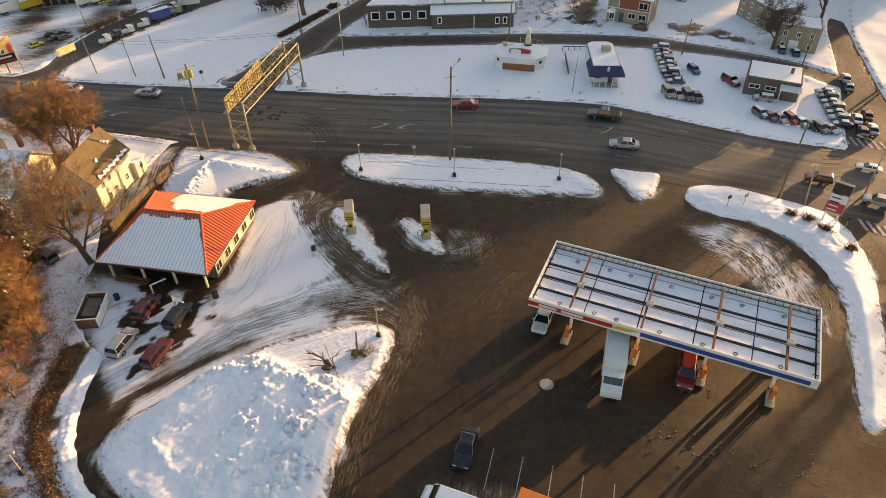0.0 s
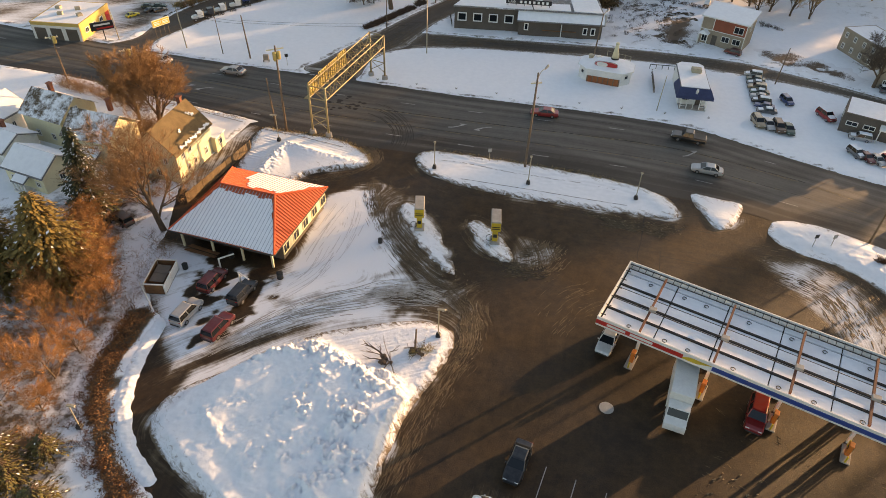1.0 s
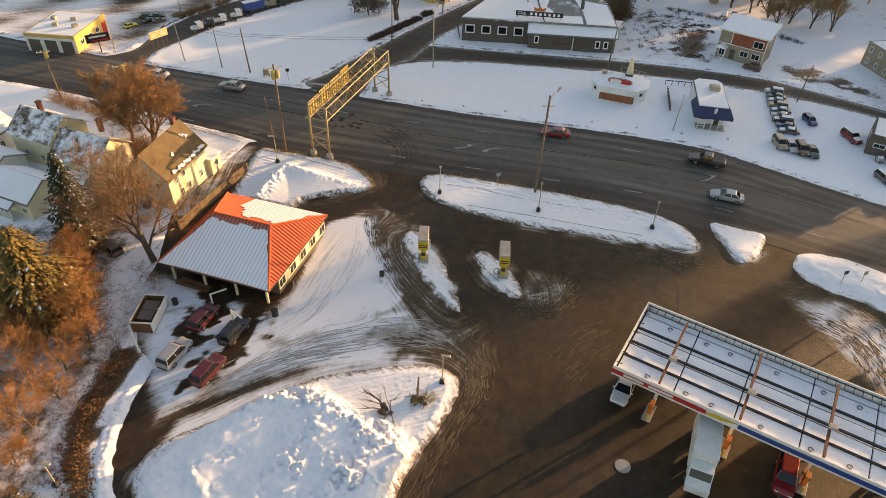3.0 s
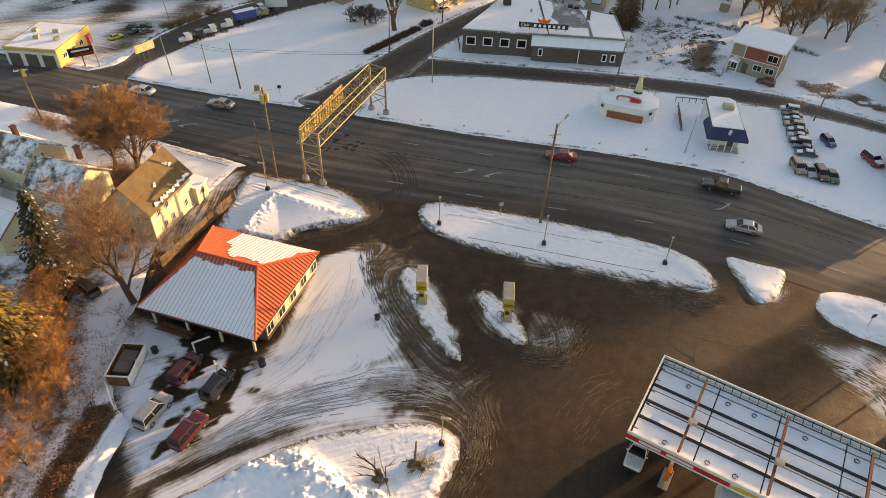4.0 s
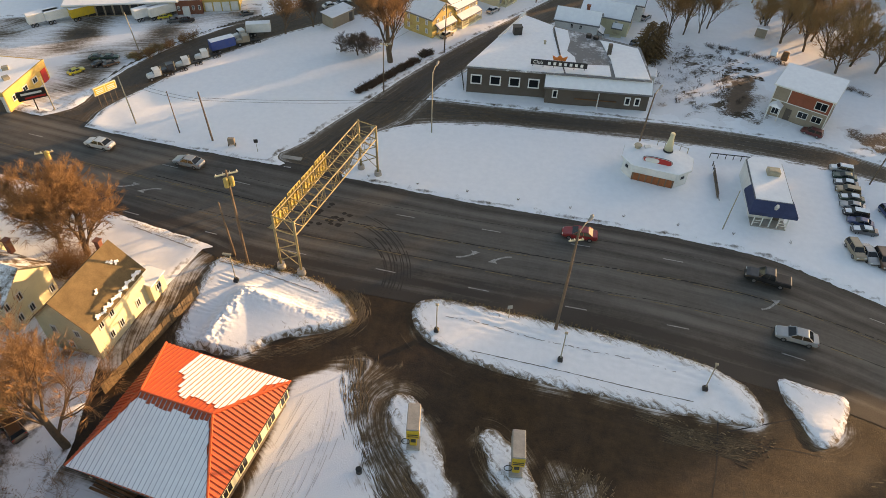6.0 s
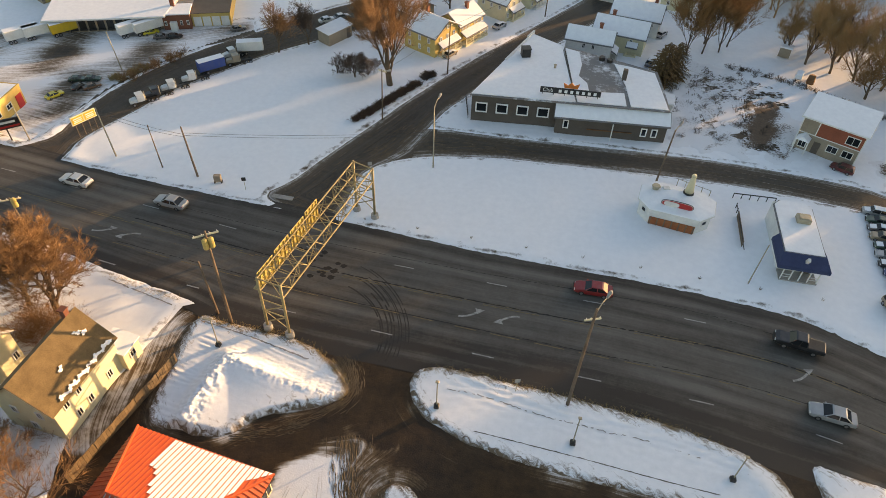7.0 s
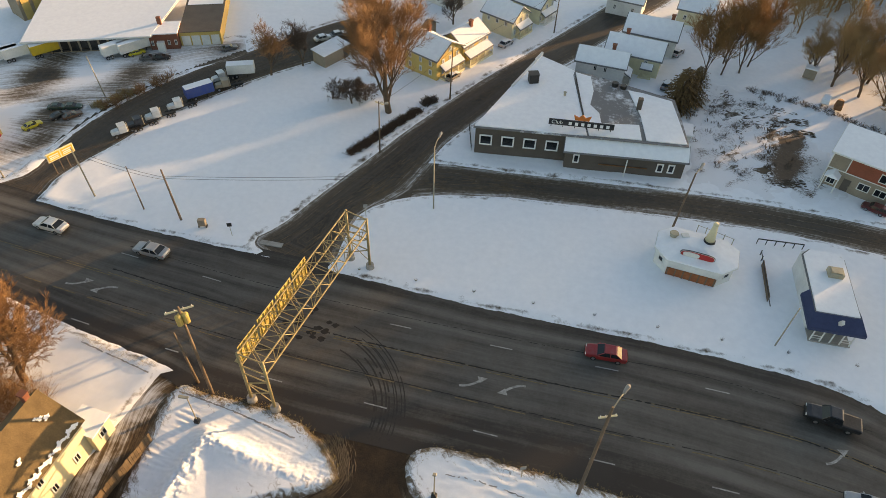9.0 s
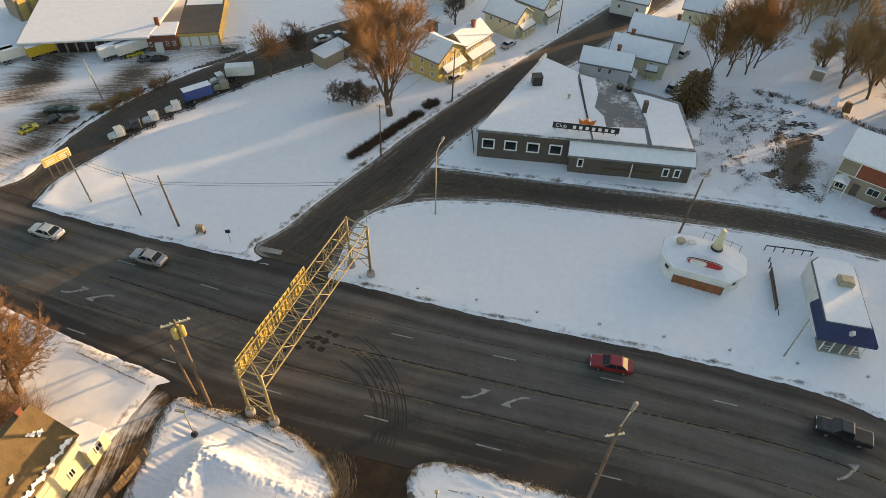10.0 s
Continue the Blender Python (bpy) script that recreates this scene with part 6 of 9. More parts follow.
# dumpster pen
pen = thing("dumpster_pen", -43.2, 54.2, 0, 97, "open fenced pen with white rails round a dark container", "enclosure")
part("floor_pad", Shape().box((0, 0, 0.06), (4.4, 2.4, 0.12)), EARTH, pen)
for x, y in ((-2.2, -1.2), (2.2, -1.2), (2.2, 1.2), (-2.2, 1.2), (0, -1.2)):
    part("post", Shape().box((x, y, 0.8), (0.14, 0.14, 1.6)), WHITE, pen)
for x0 in (-1.1, 1.1):
    part("panel", Shape().box((x0, -1.2, 0.8), (2.0, 0.08, 1.3)), WHITE, pen)
for x0 in (-2.2, 2.2):
    part("panel", Shape().box((x0, 0, 0.8), (0.08, 2.2, 1.3)), WOOD, pen)
part("panel", Shape().box((0, 1.2, 0.8), (4.2, 0.08, 1.3)), WOOD, pen, "brown boarded back panel")
part("top_rail", Shape().box((0, 1.2, 1.54), (4.4, 0.13, 0.12)), WHITE, pen)
for x0 in (-2.2, 2.2):
    part("top_rail", Shape().box((x0, 0, 1.54), (0.13, 2.27, 0.12)), WHITE, pen)
bin_ob = thing("dumpster", -43.2, 54.3, 0.12, 97, "dark brown steel dumpster with closed lids inside the pen", "dumpster")
part("body", Shape().loft([[(-1.3, -0.6, 0.1), (1.3, -0.6, 0.1), (1.3, 0.6, 0.1), (-1.3, 0.6, 0.1)], [(-1.5, -0.75, 1.0), (1.5, -0.75, 1.0), (1.5, 0.75, 1.15), (-1.5, 0.75, 1.15)]]), WOOD, bin_ob)
for x0 in (-0.75, 0.75):
    part("lid", Shape().slab([(x0 - 0.72, -0.8, 1.07), (x0 + 0.72, -0.8, 1.07), (x0 + 0.72, 0.8, 1.22), (x0 - 0.72, 0.8, 1.22)], 0.07), BROWN_WALL, bin_ob)
gate = thing("swing_gate", -44.6, 52.1, 0, -47, "white swing gate pole standing open", "gate")
part("pole", Shape().tube((0, 0, 1.2), (4.0, 0, 1.2), 0.08), WHITE, gate)
part("post", Shape().tube((0, 0, 0), (0, 0, 1.5), 0.1), WHITE, gate)
part("post", Shape().tube((4.0, 0, 0), (4.0, 0, 1.3), 0.07), WHITE, gate)

# board fence beside the drive
fence = thing("board_fence", -43.8, 84.6, 0, 0, "weathered brown board fence along the drive", "fence")
fa, fb = Vector((0, 0, 0)), Vector((-3.4, -15.0, 0))
nb = 42
brd = mesh_of(Shape().box((0, 0, 0.8), (0.05, 0.34, 1.6)), surface("fence_board", (0.09, 0.06, 0.035), (0.19, 0.13, 0.075), 0.9, 1.0, 8.0, 0.01, 0, 0.4))
for k in range(nb):
    p = fa.lerp(fb, (k + 0.5) / nb)
    o = part("board", brd, None, fence)
    o.matrix_basis = pose(p.x, p.y, random.uniform(-0.05, 0.03), 0, random.uniform(-1.5, 1.5), -13 + random.uniform(-2, 2))
part("rail", Shape().tube(fa + Vector((-0.06, 0, 0.4)), fb + Vector((-0.06, 0, 0.4)), 0.05, None, 4).tube(fa + Vector((-0.06, 0, 1.2)), fb + Vector((-0.06, 0, 1.2)), 0.05, None, 4), POLE_WOOD, fence)

# ---- street furniture ----
def road_line(name, pts, w, material, label, z=0.03, dash=None):
    p = resample(curve(pts, False, 8), 200)
    s = np.concatenate([[0], np.cumsum(np.hypot(*np.diff(p, axis=0).T))])
    d = np.gradient(p, axis=0)
    d /= np.linalg.norm(d, axis=1, keepdims=True)
    nrm = np.stack([-d[:, 1], d[:, 0]], 1) * w / 2
    sh = Shape()
    for i in range(len(p) - 1):
        if dash and (s[i] % dash[0]) > dash[1]:
            continue
        a, b, c, e = p[i] - nrm[i], p[i + 1] - nrm[i + 1], p[i + 1] + nrm[i + 1], p[i] + nrm[i]
        sh.add([(*a, z), (*b, z), (*c, z), (*e, z)], [(0, 1, 2, 3)])
    ob = new(name, mesh_of(sh, material))
    return tagged(ob, label, "road marking", kind="structure")


MED = [(-120, 112.5), (-80, 107), (-55, 103.6), (-37.6, 101.2), (-26.6, 100.3), (-16, 99.7), (-6.6, 99.2), (3.6, 98.8), (14, 98.3), (24, 96.8), (36, 92.5), (46, 88)]
road_line("median_line_north", MED, 0.11, PAINT_YELLOW, "worn yellow median line", 0.03, (9, 6.5))
road_line("median_line_north_pair", [(x, y + 0.3) for x, y in MED], 0.12, PAINT_YELLOW, "worn yellow median line", 0.03, (6, 5))
LOW = [(-120, 108.8), (-80, 103.4), (-55, 99.6), (-37, 97.4), (-26, 96.5), (-12, 95.4), (0, 94.6), (14, 93.8), (24, 92.2), (36, 88.6), (46, 84.5)]
road_line("median_line_south", LOW, 0.13, PAINT_YELLOW, "worn yellow turn lane line", 0.03, (5, 3.2))
road_line("lane_dashes_north", [(x, y + 3.7) for x, y in MED], 0.14, PAINT_WHITE, "faded white lane dashes", 0.03, (12, 2.4))
road_line("lane_dashes_south", [(x, y - 3.3) for x, y in LOW], 0.14, PAINT_WHITE, "faded white lane dashes", 0.03, (12, 2.4))


def turn_arrow(x, y, turn):
    s, n = Shape(), 10
    path = []
    for k in range(n + 1):
        t = k / n
        path.append((-1.2 + 2.2 * t, -0.7 + 1.1 * t * t))
    for k in range(n):
        (ax, ay), (bx, by) = path[k], path[k + 1]
        dx, dy = bx - ax, by - ay
        l = math.hypot(dx, dy)
        ux, uy = -dy / l * 0.13, dx / l * 0.13
        s.add([(ax - ux, ay - uy, 0), (bx - ux, by - uy, 0), (bx + ux, by + uy, 0), (ax + ux, ay + uy, 0)], [(0, 1, 2, 3)])
    s.add([(0.95, 0.02, 0.004), (1.75, 0.75, 0.004), (0.6, 0.85, 0.004)], [(0, 1, 2)])
    ob = new("turn_arrow", mesh_of(s, PAINT_WHITE))
    ob.matrix_basis = pose(x, y, 0.032, 0, 0, turn)
    return tagged(ob, "curved white turn arrow painted on the road", "road marking", "turn arrows", "structure")


turn_arrow(-13.7, 97.9, 0)
turn_arrow(-9.0, 97.8, 180)
turn_arrow(23.6, 96.4, 12)
turn_arrow(-63.0, 102.5, -8)
turn_arrow(-59.0, 102.0, 172)

# crosswalk bars at the junction; yellow stands for sunlight on the long one
for (x0, y0, x1, y1, n, turn) in ((57.6, 92.0, 53.4, 77.2, 13, 20), (60.5, 93.6, 66.5, 91.2, 6, 110), (53.6, 72.0, 58, 69.5, 5, 110)):
    cw = Shape()
    for k in range(n):
        t = (k + 0.5) / n
        cw.box((x0 + (x1 - x0) * t, y0 + (y1 - y0) * t, 0.032), (2.6, 0.45, 0.006), radians(turn - 20))
    ob = new("crosswalk", mesh_of(cw, PAINT_YELLOW if n > 10 else PAINT_WHITE))
    tagged(ob, "ladder crosswalk of worn painted bars", "road marking", "crosswalks", "structure")


def cobra(parent, p, q, z):
    a, b = Vector((*p, z)), Vector((*q, z + 0.7))
    s = Shape()
    for k in range(5):
        t0, t1 = k / 5, (k + 1) / 5
        s.tube(a.lerp(b, t0) + Vector((0, 0, 0.35 * math.sin(t0 * math.pi))), a.lerp(b, t1) + Vector((0, 0, 0.35 * math.sin(t1 * math.pi))), 0.06, 0.05, 6)
    arm = part("lamp_arm", s, STEEL, parent)
    d = (b - a).normalized()
    part("lamp_head", Shape().tube(b, b + d * 0.7, 0.12, 0.2, 8).tube(b + d * 0.7, b + d * 0.9, 0.2, 0.08, 8), CONCRETE, arm)


def wood_pole(x, y, h, label, arms=(), lamp=None, cans=0, lean=(0, 0), steel=False, r=0.16, turn=0.0):
    p = thing("utility_pole", x, y, 0, turn, label, "utility pole")
    top = Vector((lean[0], lean[1], h))
    part("pole", Shape().tube((0, 0, 0), top, r, r * 0.62, 10), STEEL if steel else POLE_WOOD, p, smooth=True)
    for z, w, a in arms:
        m = Matrix.Translation(top * (z / h)) @ Matrix.Rotation(radians(a), 4, "Z")
        cr = part("cross_arm", Shape().box(m @ Vector((0, 0.16, 0)), (w, 0.12, 0.16), radians(a)), CREAM, p)
        for k in range(4):
            q = m @ Vector((-w / 2 + 0.15 + k * (w - 0.3) / 3, 0.16, 0.08))
            part("insulator", Shape().tube(q, q + Vector((0, 0, 0.22)), 0.05, 0.03, 6), WHITE, cr)
    for k in range(cans):
        a = k * 2.3
        c = top * 0.86 + Vector((0.42 * math.cos(a), 0.42 * math.sin(a), -0.5 * (k % 2)))
        part("transformer", Shape().tube(c, c + Vector((0, 0, 1.1)), 0.3, 0.3, 12).tube(c + Vector((0, 0, 1.1)), c + Vector((0, 0, 1.2)), 0.31, 0.15, 12), SIGN_BACK, p)
    if lamp:
        z, dx, dy = lamp
        cobra(p, (top.x * z / h, top.y * z / h), (top.x * z / h + dx, top.y * z / h + dy), z)
    return p



wood_pole(-1.7, 87.4, 15.4, "tall wooden utility pole with street lamp on the island", ((13.8, 1.6, 20),), (14.6, 0.9, 1.6), 0, (0.25, 0.1), r=0.2)
wood_pole(-40.3, 90.9, 14.3, "wooden utility pole with transformers and cross arm", ((13.7, 2.6, 35),), None, 3, (0, 0), r=0.2)
wood_pole(-42.4, 91.9, 8.4, "shorter stub pole beside a utility pole", (), None, 0, (-0.5, 0.1))
wood_pole(-23.2, 124.6, 10.6, "slim street lamp pole at the field corner", (), (10.2, 0.3, 1.6), 0, (0, 0), True, 0.11)
wood_pole(9.1, 127.3, 9.6, "dark wooden pole behind the snack stand", (), (9.0, 0.6, 1.0), 0, (0.5, 0.2))
wood_pole(-55.7, 115.2, 8.4, "dark leaning wooden pole at the field edge", (), None, 0, (-0.6, 0.2))
wood_pole(-61.6, 116.2, 7.2, "slim pole at the field edge", (), None, 0, (-0.4, 0.2), False, 0.1)
wood_pole(-69.4, 117.2, 8.2, "pole beside the billboard", (), None, 0, (-0.6, 0.2), True, 0.12)
wood_pole(19.8, 109.7, 6.6, "slim dark lamp post by the shop", (), None, 0, (0.3, 0.2), True, 0.09)
wood_pole(45.0, 78.0, 11.8, "tall black pole at the corner verge", (), None, 0, (0.4, 0.4), False, 0.15)
wood_pole(48.1, 76.4, 6.5, "grey signal pole at the corner", ((6.2, 1.2, 0),), None, 0, (-0.6, 0.2), True, 0.12)
wood_pole(57.3, 78.7, 8.0, "yellow-lit signal pole at the junction", (), (7.4, -2.4, 2.0), 0, (0, 0), True, 0.14)
wood_pole(-33.6, 135.4, 9.0, "street lamp pole beside the hedge", ((8.6, 1.4, -20),), (8.4, 1.0, -0.6), 0, (0.2, 0.1), False, 0.12)
wood_pole(-25.9, 152.0, 9.5, "utility pole along the street of houses", ((9.0, 1.6, 60),), None, 0, (0.2, 0.1), False, 0.13)
wood_pole(-10.5, 179.0, 9.0, "utility pole along the street of houses", ((8.6, 1.6, 60),), None, 0, (0.1, 0.1), False, 0.13)
wood_pole(-84.0, 118.2, 6.0, "sign pole at the garage shop", (), None, 0, (-0.4, 0.2), True, 0.1)
wood_pole(-81.5, 140.5, 7.0, "leaning yard pole among parked trucks", (), None, 0, (-0.8, 0.2), True, 0.1)
wood_pole(42.8, 124.6, 7.2, "wooden pole behind the car lot", (), None, 0, (0.4, 0.1), False, 0.12)
wood_pole(64.2, 120.0, 7.0, "wooden pole near the tan block", (), None, 0, (0.3, 0.1), False, 0.12)
wood_pole(-82.5, 98.5, 9.0, "utility pole by the road with cross arm", ((8.6, 2.0, 30),), None, 1, (-0.3, 0.1), False, 0.16)
wood_pole(-68.5, 97.0, 8.6, "utility pole rising beside the bare tree", ((8.2, 2.2, 30),), None, 1, (-0.3, 0.1), False, 0.16)


def lamp_post(x, y, h, label, dx=0.0):
    p = thing("lamp_post", x, y, 0.2, 0, label, "lamp post", "small lamp posts")
    part("base", Shape().box((0, 0, 0.2), (0.55, 0.55, 0.4), 0, 0.05).box((0, 0, 0.5), (0.4, 0.4, 0.2), 0, 0.04), DARK_METAL, p)
    part("post", Shape().tube((0, 0, 0.5), (0, 0, h), 0.07, 0.055, 8), STEEL, p)
    hd = part("head", Shape().box((dx * 0.5, 0, h + 0.1), (0.35 + abs(dx), 0.3, 0.16), 0, 0.04), STEEL, p)
    part("lens", Shape().box((dx * 0.7, 0, h + 0.0), (0.25, 0.2, 0.06)), CLEAR_LAMP, hd)


lamp_post(-15.1, 84.4, 4.4, "slim pale lamp post standing in island snow")
lamp_post(-1.0, 82.9, 4.6, "slim pale lamp post standing in island snow")
lamp_post(14.4, 82.0, 4.3, "slim pale lamp post standing in island snow")
lamp_post(-40.3, 87.4, 4.4, "white lamp post with bent arm on the snowy corner", -0.7)
lamp_post(-9.2, 51.0, 4.2, "white lamp post beside the snow heap", 0.6)
lamp_post(-41.2, 33.4, 3.4, "white lamp post in the leaf-strewn verge", 0.5)
for x, y, c in ((-7.2, 88.0, "grey"), (36.8, 75.2, "dark"), (39.2, 75.6, "pale"), (-47.9, 113.8, "dark"), (-31.8, 121, "grey"), (50.8, 70.4, "dark")):
    sp = thing("sign_post", x, y, 0.1, 20, f"small {c} sign on a thin post in snow", "sign")
    part("post", Shape().tube((0, 0, 0), (0, 0, 2.2), 0.04, None, 6), STEEL, sp)
    part("plate", Shape().box((0, -0.04, 2.0), (0.6, 0.04, 0.6), 0, 0.01), CONCRETE if c != "dark" else DARK_METAL, sp)

# overhead sign gantry
GANTRY_STEEL = surface("weathered_gantry_steel", (0.20, 0.165, 0.085), (0.40, 0.33, 0.17), 0.55, 1.2, 8.0, 0, 0.1)
gn = thing("sign_gantry", 0, 0, 0, 0, "steel truss sign gantry spanning the road, sign backs lit", "gantry")
NL, NR, FL, FR = Vector((-35.9, 91.0, 0)), Vector((-33.1, 90.4, 0)), Vector((-31.6, 113.0, 0)), Vector((-28.8, 112.0, 0))
ZB, ZT = 6.3, 8.3
up = Vector((0, 0, 1))
for a in (NL, NR, FL, FR):
    part("footing", Shape().tube(a + up * 0.0, a + up * 0.75, 0.55, 0.48, 14), CONCRETE, gn)
    part("post", Shape().tube(a + up * 0.75, a + up * (ZT + 0.1), 0.17, 0.16, 10), GANTRY_STEEL, gn, smooth=True)
for a, b in ((NL, NR), (FL, FR)):
    for z0, z1 in ((1.3, 3.2), (3.2, 5.0)):
        part("end_brace", Shape().tube(a + up * z0, b + up * z1, 0.07, None, 6), GANTRY_STEEL, gn)
    for z in (3.2, 5.0, ZB, ZT):
        part("end_strut", Shape().tube(a + up * z, b + up * z, 0.08, None, 6), GANTRY_STEEL, gn)
    part("end_brace", Shape().tube(b + up * 1.3, a + up * 3.2, 0.05, None, 6), GANTRY_STEEL, gn)
for a, b in ((NL, FL), (NR, FR)):
    for z in (ZB, ZT):
        part("chord", Shape().tube(a + up * z, b + up * z, 0.09, None, 8), GANTRY_STEEL, gn)
ND = 12
for a, b in ((NL, FL), (NR, FR)):
    for k in range(ND):
        p, q = a.lerp(b, k / ND), a.lerp(b, (k + 1) / ND)
        part("diagonal", Shape().tube(p + up * (ZB if k % 2 else ZT), q + up * (ZT if k % 2 else ZB), 0.042, None, 6), GANTRY_STEEL, gn)
        part("upright", Shape().tube(q + up * ZB, q + up * ZT, 0.04, None, 5), GANTRY_STEEL, gn)
for z in (ZB, ZT):
    for k in range(ND):
        p0, p1 = NL.lerp(FL, k / ND), NL.lerp(FL, (k + 1) / ND)
        q0, q1 = NR.lerp(FR, k / ND), NR.lerp(FR, (k + 1) / ND)
        part("diagonal", Shape().tube((p0 if k % 2 else q0) + up * z, (q1 if k % 2 else p1) + up * z, 0.045, None, 6), GANTRY_STEEL, gn)
        part("strut", Shape().tube(p1 + up * z, q1 + up * z, 0.045, None, 6), GANTRY_STEEL, gn)
ax = (FL - NL).normalized()
out = Vector((-ax.y, ax.x, 0))
for k, (t0, t1, zb, zt) in enumerate(((0.02, 0.16, 6.0, 8.5), (0.175, 0.31, 5.9, 8.7), (0.325, 0.46, 5.9, 8.7), (0.475, 0.60, 6.0, 8.9))):
    p, q = NL.lerp(FL, t0) + out * 0.28, NL.lerp(FL, t1) + out * 0.28
    c = (p + q) / 2
    ang = math.atan2(ax.y, ax.x)
    pan = part("sign_panel", Shape().box((c.x, c.y, (zb + zt) / 2), ((q - p).length, 0.07, zt - zb), ang, 0.02), SIGN_BACK, gn, "back of a road sign panel")
    st = Shape()
    for j in range(4):
        m = p.lerp(q, (j + 0.5) / 4) - out * 0.1
        st.box((m.x, m.y, (zb + zt) / 2), (0.09, 0.12, zt - zb - 0.1), ang)
    for z in (zb + 0.4, (zb + zt) / 2, zt - 0.4):
        st.tube(p - out * 0.08 + up * z, q - out * 0.08 + up * z, 0.045, None, 5)
    part("stiffener", st, SIGN_BACK, pan)
walkway = Shape()
p, q = NL.lerp(FL, 0.02) + out * 0.9, NL.lerp(FL, 0.6) + out * 0.9
part("catwalk", Shape().box(((p.x + q.x) / 2, (p.y + q.y) / 2, 5.75), ((q - p).length, 0.6, 0.08), math.atan2(ax.y, ax.x)), GANTRY_STEEL, gn)

# billboard at the field corner
bb = thing("billboard", -76.6, 122.0, 0, 62, "small two-panel billboard with pale yellow faces on posts", "billboard", k=0.62)
for x in (-2.4, -0.8, 0.9, 2.4):
    part("post", Shape().tube((x, 0, 0), (x, 0, 4.0), 0.08, None, 6), POLE_WOOD, bb)
part("frame", Shape().box((0, 0, 4.6), (6.4, 0.3, 2.3), 0, 0.05), CREAM, bb)
for x in (-1.55, 1.55):
    f = part("panel", Shape().box((x, -0.17, 4.6), (2.8, 0.06, 1.8)), YELLOW, bb)
    part("text_bar", Shape().box((x, -0.21, 5.0), (2.2, 0.02, 0.25)).box((x, -0.21, 4.5), (2.0, 0.02, 0.25)).box((x, -0.21, 4.1), (2.2, 0.02, 0.2)), WHITE, f)
sg = thing("roadside_sign", -86.4, 117.5, 0, 40, "black roadside sign with red band near the garage", "sign")
part("post", Shape().tube((0, 0, 0), (0, 0, 2.2), 0.1), DARK_METAL, sg)
part("board", Shape().box((0, 0, 3.0), (4.2, 0.3, 1.6), 0, 0.04), BLACK, sg)
part("text_bar", Shape().box((0, -0.17, 3.3), (3.0, 0.03, 0.35)), WHITE, sg)
part("red_band", Shape().box((0.4, -0.17, 2.6), (3.0, 0.03, 0.3)), RED_PAINT, sg)

# price sign at the corner
ps = thing("price_sign", 49.4, 72.0, 0.3, -35, "tall fuel price sign with red, white and dark panels", "sign")
for x in (-0.8, 0.8):
    part("post", Shape().box((x, 0, 1.0), (0.2, 0.2, 2.0)), WHITE, ps)
part("cabinet", Shape().box((0, 0, 4.0), (2.3, 0.5, 4.6), 0, 0.05), CONCRETE, ps)
part("red_panel", Shape().box((0, -0.27, 2.6), (2.1, 0.05, 1.4)), RED_PAINT, ps)
part("white_panel", Shape().box((0, -0.27, 4.0), (2.1, 0.05, 1.2)), WHITE, ps)
part("dark_panel", Shape().box((0, -0.27, 5.5), (2.1, 0.05, 1.4)), DARK_METAL, ps)
for k in range(6):
    part("price_bar", Shape().box((-0.3, -0.31, 2.2 + k * 0.62), (1.2, 0.02, 0.18)), WHITE if k < 2 else DARK_METAL, ps)

# utility box and stake fence at the stand
ub = thing("utility_cabinet", -52.3, 114.6, 0, 10, "small tan utility cabinet on short legs in snow", "utility box")
part("cabinet", Shape().box((0, 0, 0.95), (1.0, 0.6, 1.0), 0, 0.05), TAN, ub)
for x in (-0.5, 0.5):
    part("leg", Shape().box((x, 0, 0.2), (0.12, 0.5, 0.5)), DARK_METAL, ub)
rl = thing("pipe_rail", 22.9, 126.8, 0, 1, "dark pipe rail behind the snack shop", "railing")
part("rail", Shape().tube((-2.9, 0, 1.0), (2.9, 0, 1.0), 0.08, None, 6), DARK_METAL, rl)
for k in range(6):
    part("post", Shape().tube((-2.9 + k * 1.16, 0, 0), (-2.9 + k * 1.16, 0, 1.0), 0.06, None, 6), DARK_METAL, rl)
wf = thing("timber_screen", 20.0, 119.6, 0, 88, "low dark timber screen standing in snow", "fence")
for k in range(14):
    part("board", Shape().box((-3.0 + k * 0.46, 0, 0.55), (0.4, 0.06, 1.1)), POLE_WOOD, wf)
part("rail", Shape().box((0.2, 0.06, 0.9), (9.6, 0.07, 0.1)).box((3.9, 0.0, 0.5), (0.1, 0.1, 1.0)).box((5.0, 0.0, 0.5), (0.1, 0.1, 1.0)), DARK_METAL, wf)
for k in range(9):
    st = thing("snow_stake", -30 + k * 7.3, 111.3 - k * 0.35, 0.05, k * 20, "small dark shrub tip poking from verge snow", "shrub", "verge shrubs")
    s = Shape()
    for j in range(7):
        a = j * 0.9
        s.tube((0, 0, 0), (0.22 * math.cos(a), 0.22 * math.sin(a), 0.3 + 0.03 * j), 0.03, 0.01, 4)
    tagged(part("stem", s, BARK, st), kind="stuff")


# overhead wires
def wire(a, b, sag):
    a, b = Vector(a), Vector(b)
    n = 14
    pts = [a.lerp(b, k / n) - up * (4 * sag * (k / n) * (1 - k / n)) for k in range(n + 1)]
    ring = [Vector((0.025 * math.cos(k * 2.0944), 0, 0.025 * math.sin(k * 2.0944))) if abs(b.x - a.x) < abs(b.y - a.y) else Vector((0, 0.025 * math.cos(k * 2.0944), 0.025 * math.sin(k * 2.0944))) for k in range(3)]
    s = Shape().loft([[p + r for r in ring] for p in pts])
    ob = new("overhead_wire", mesh_of(s, DARK_METAL))
    return tagged(ob, "thin dark overhead wire between poles", "wire", "overhead wires")


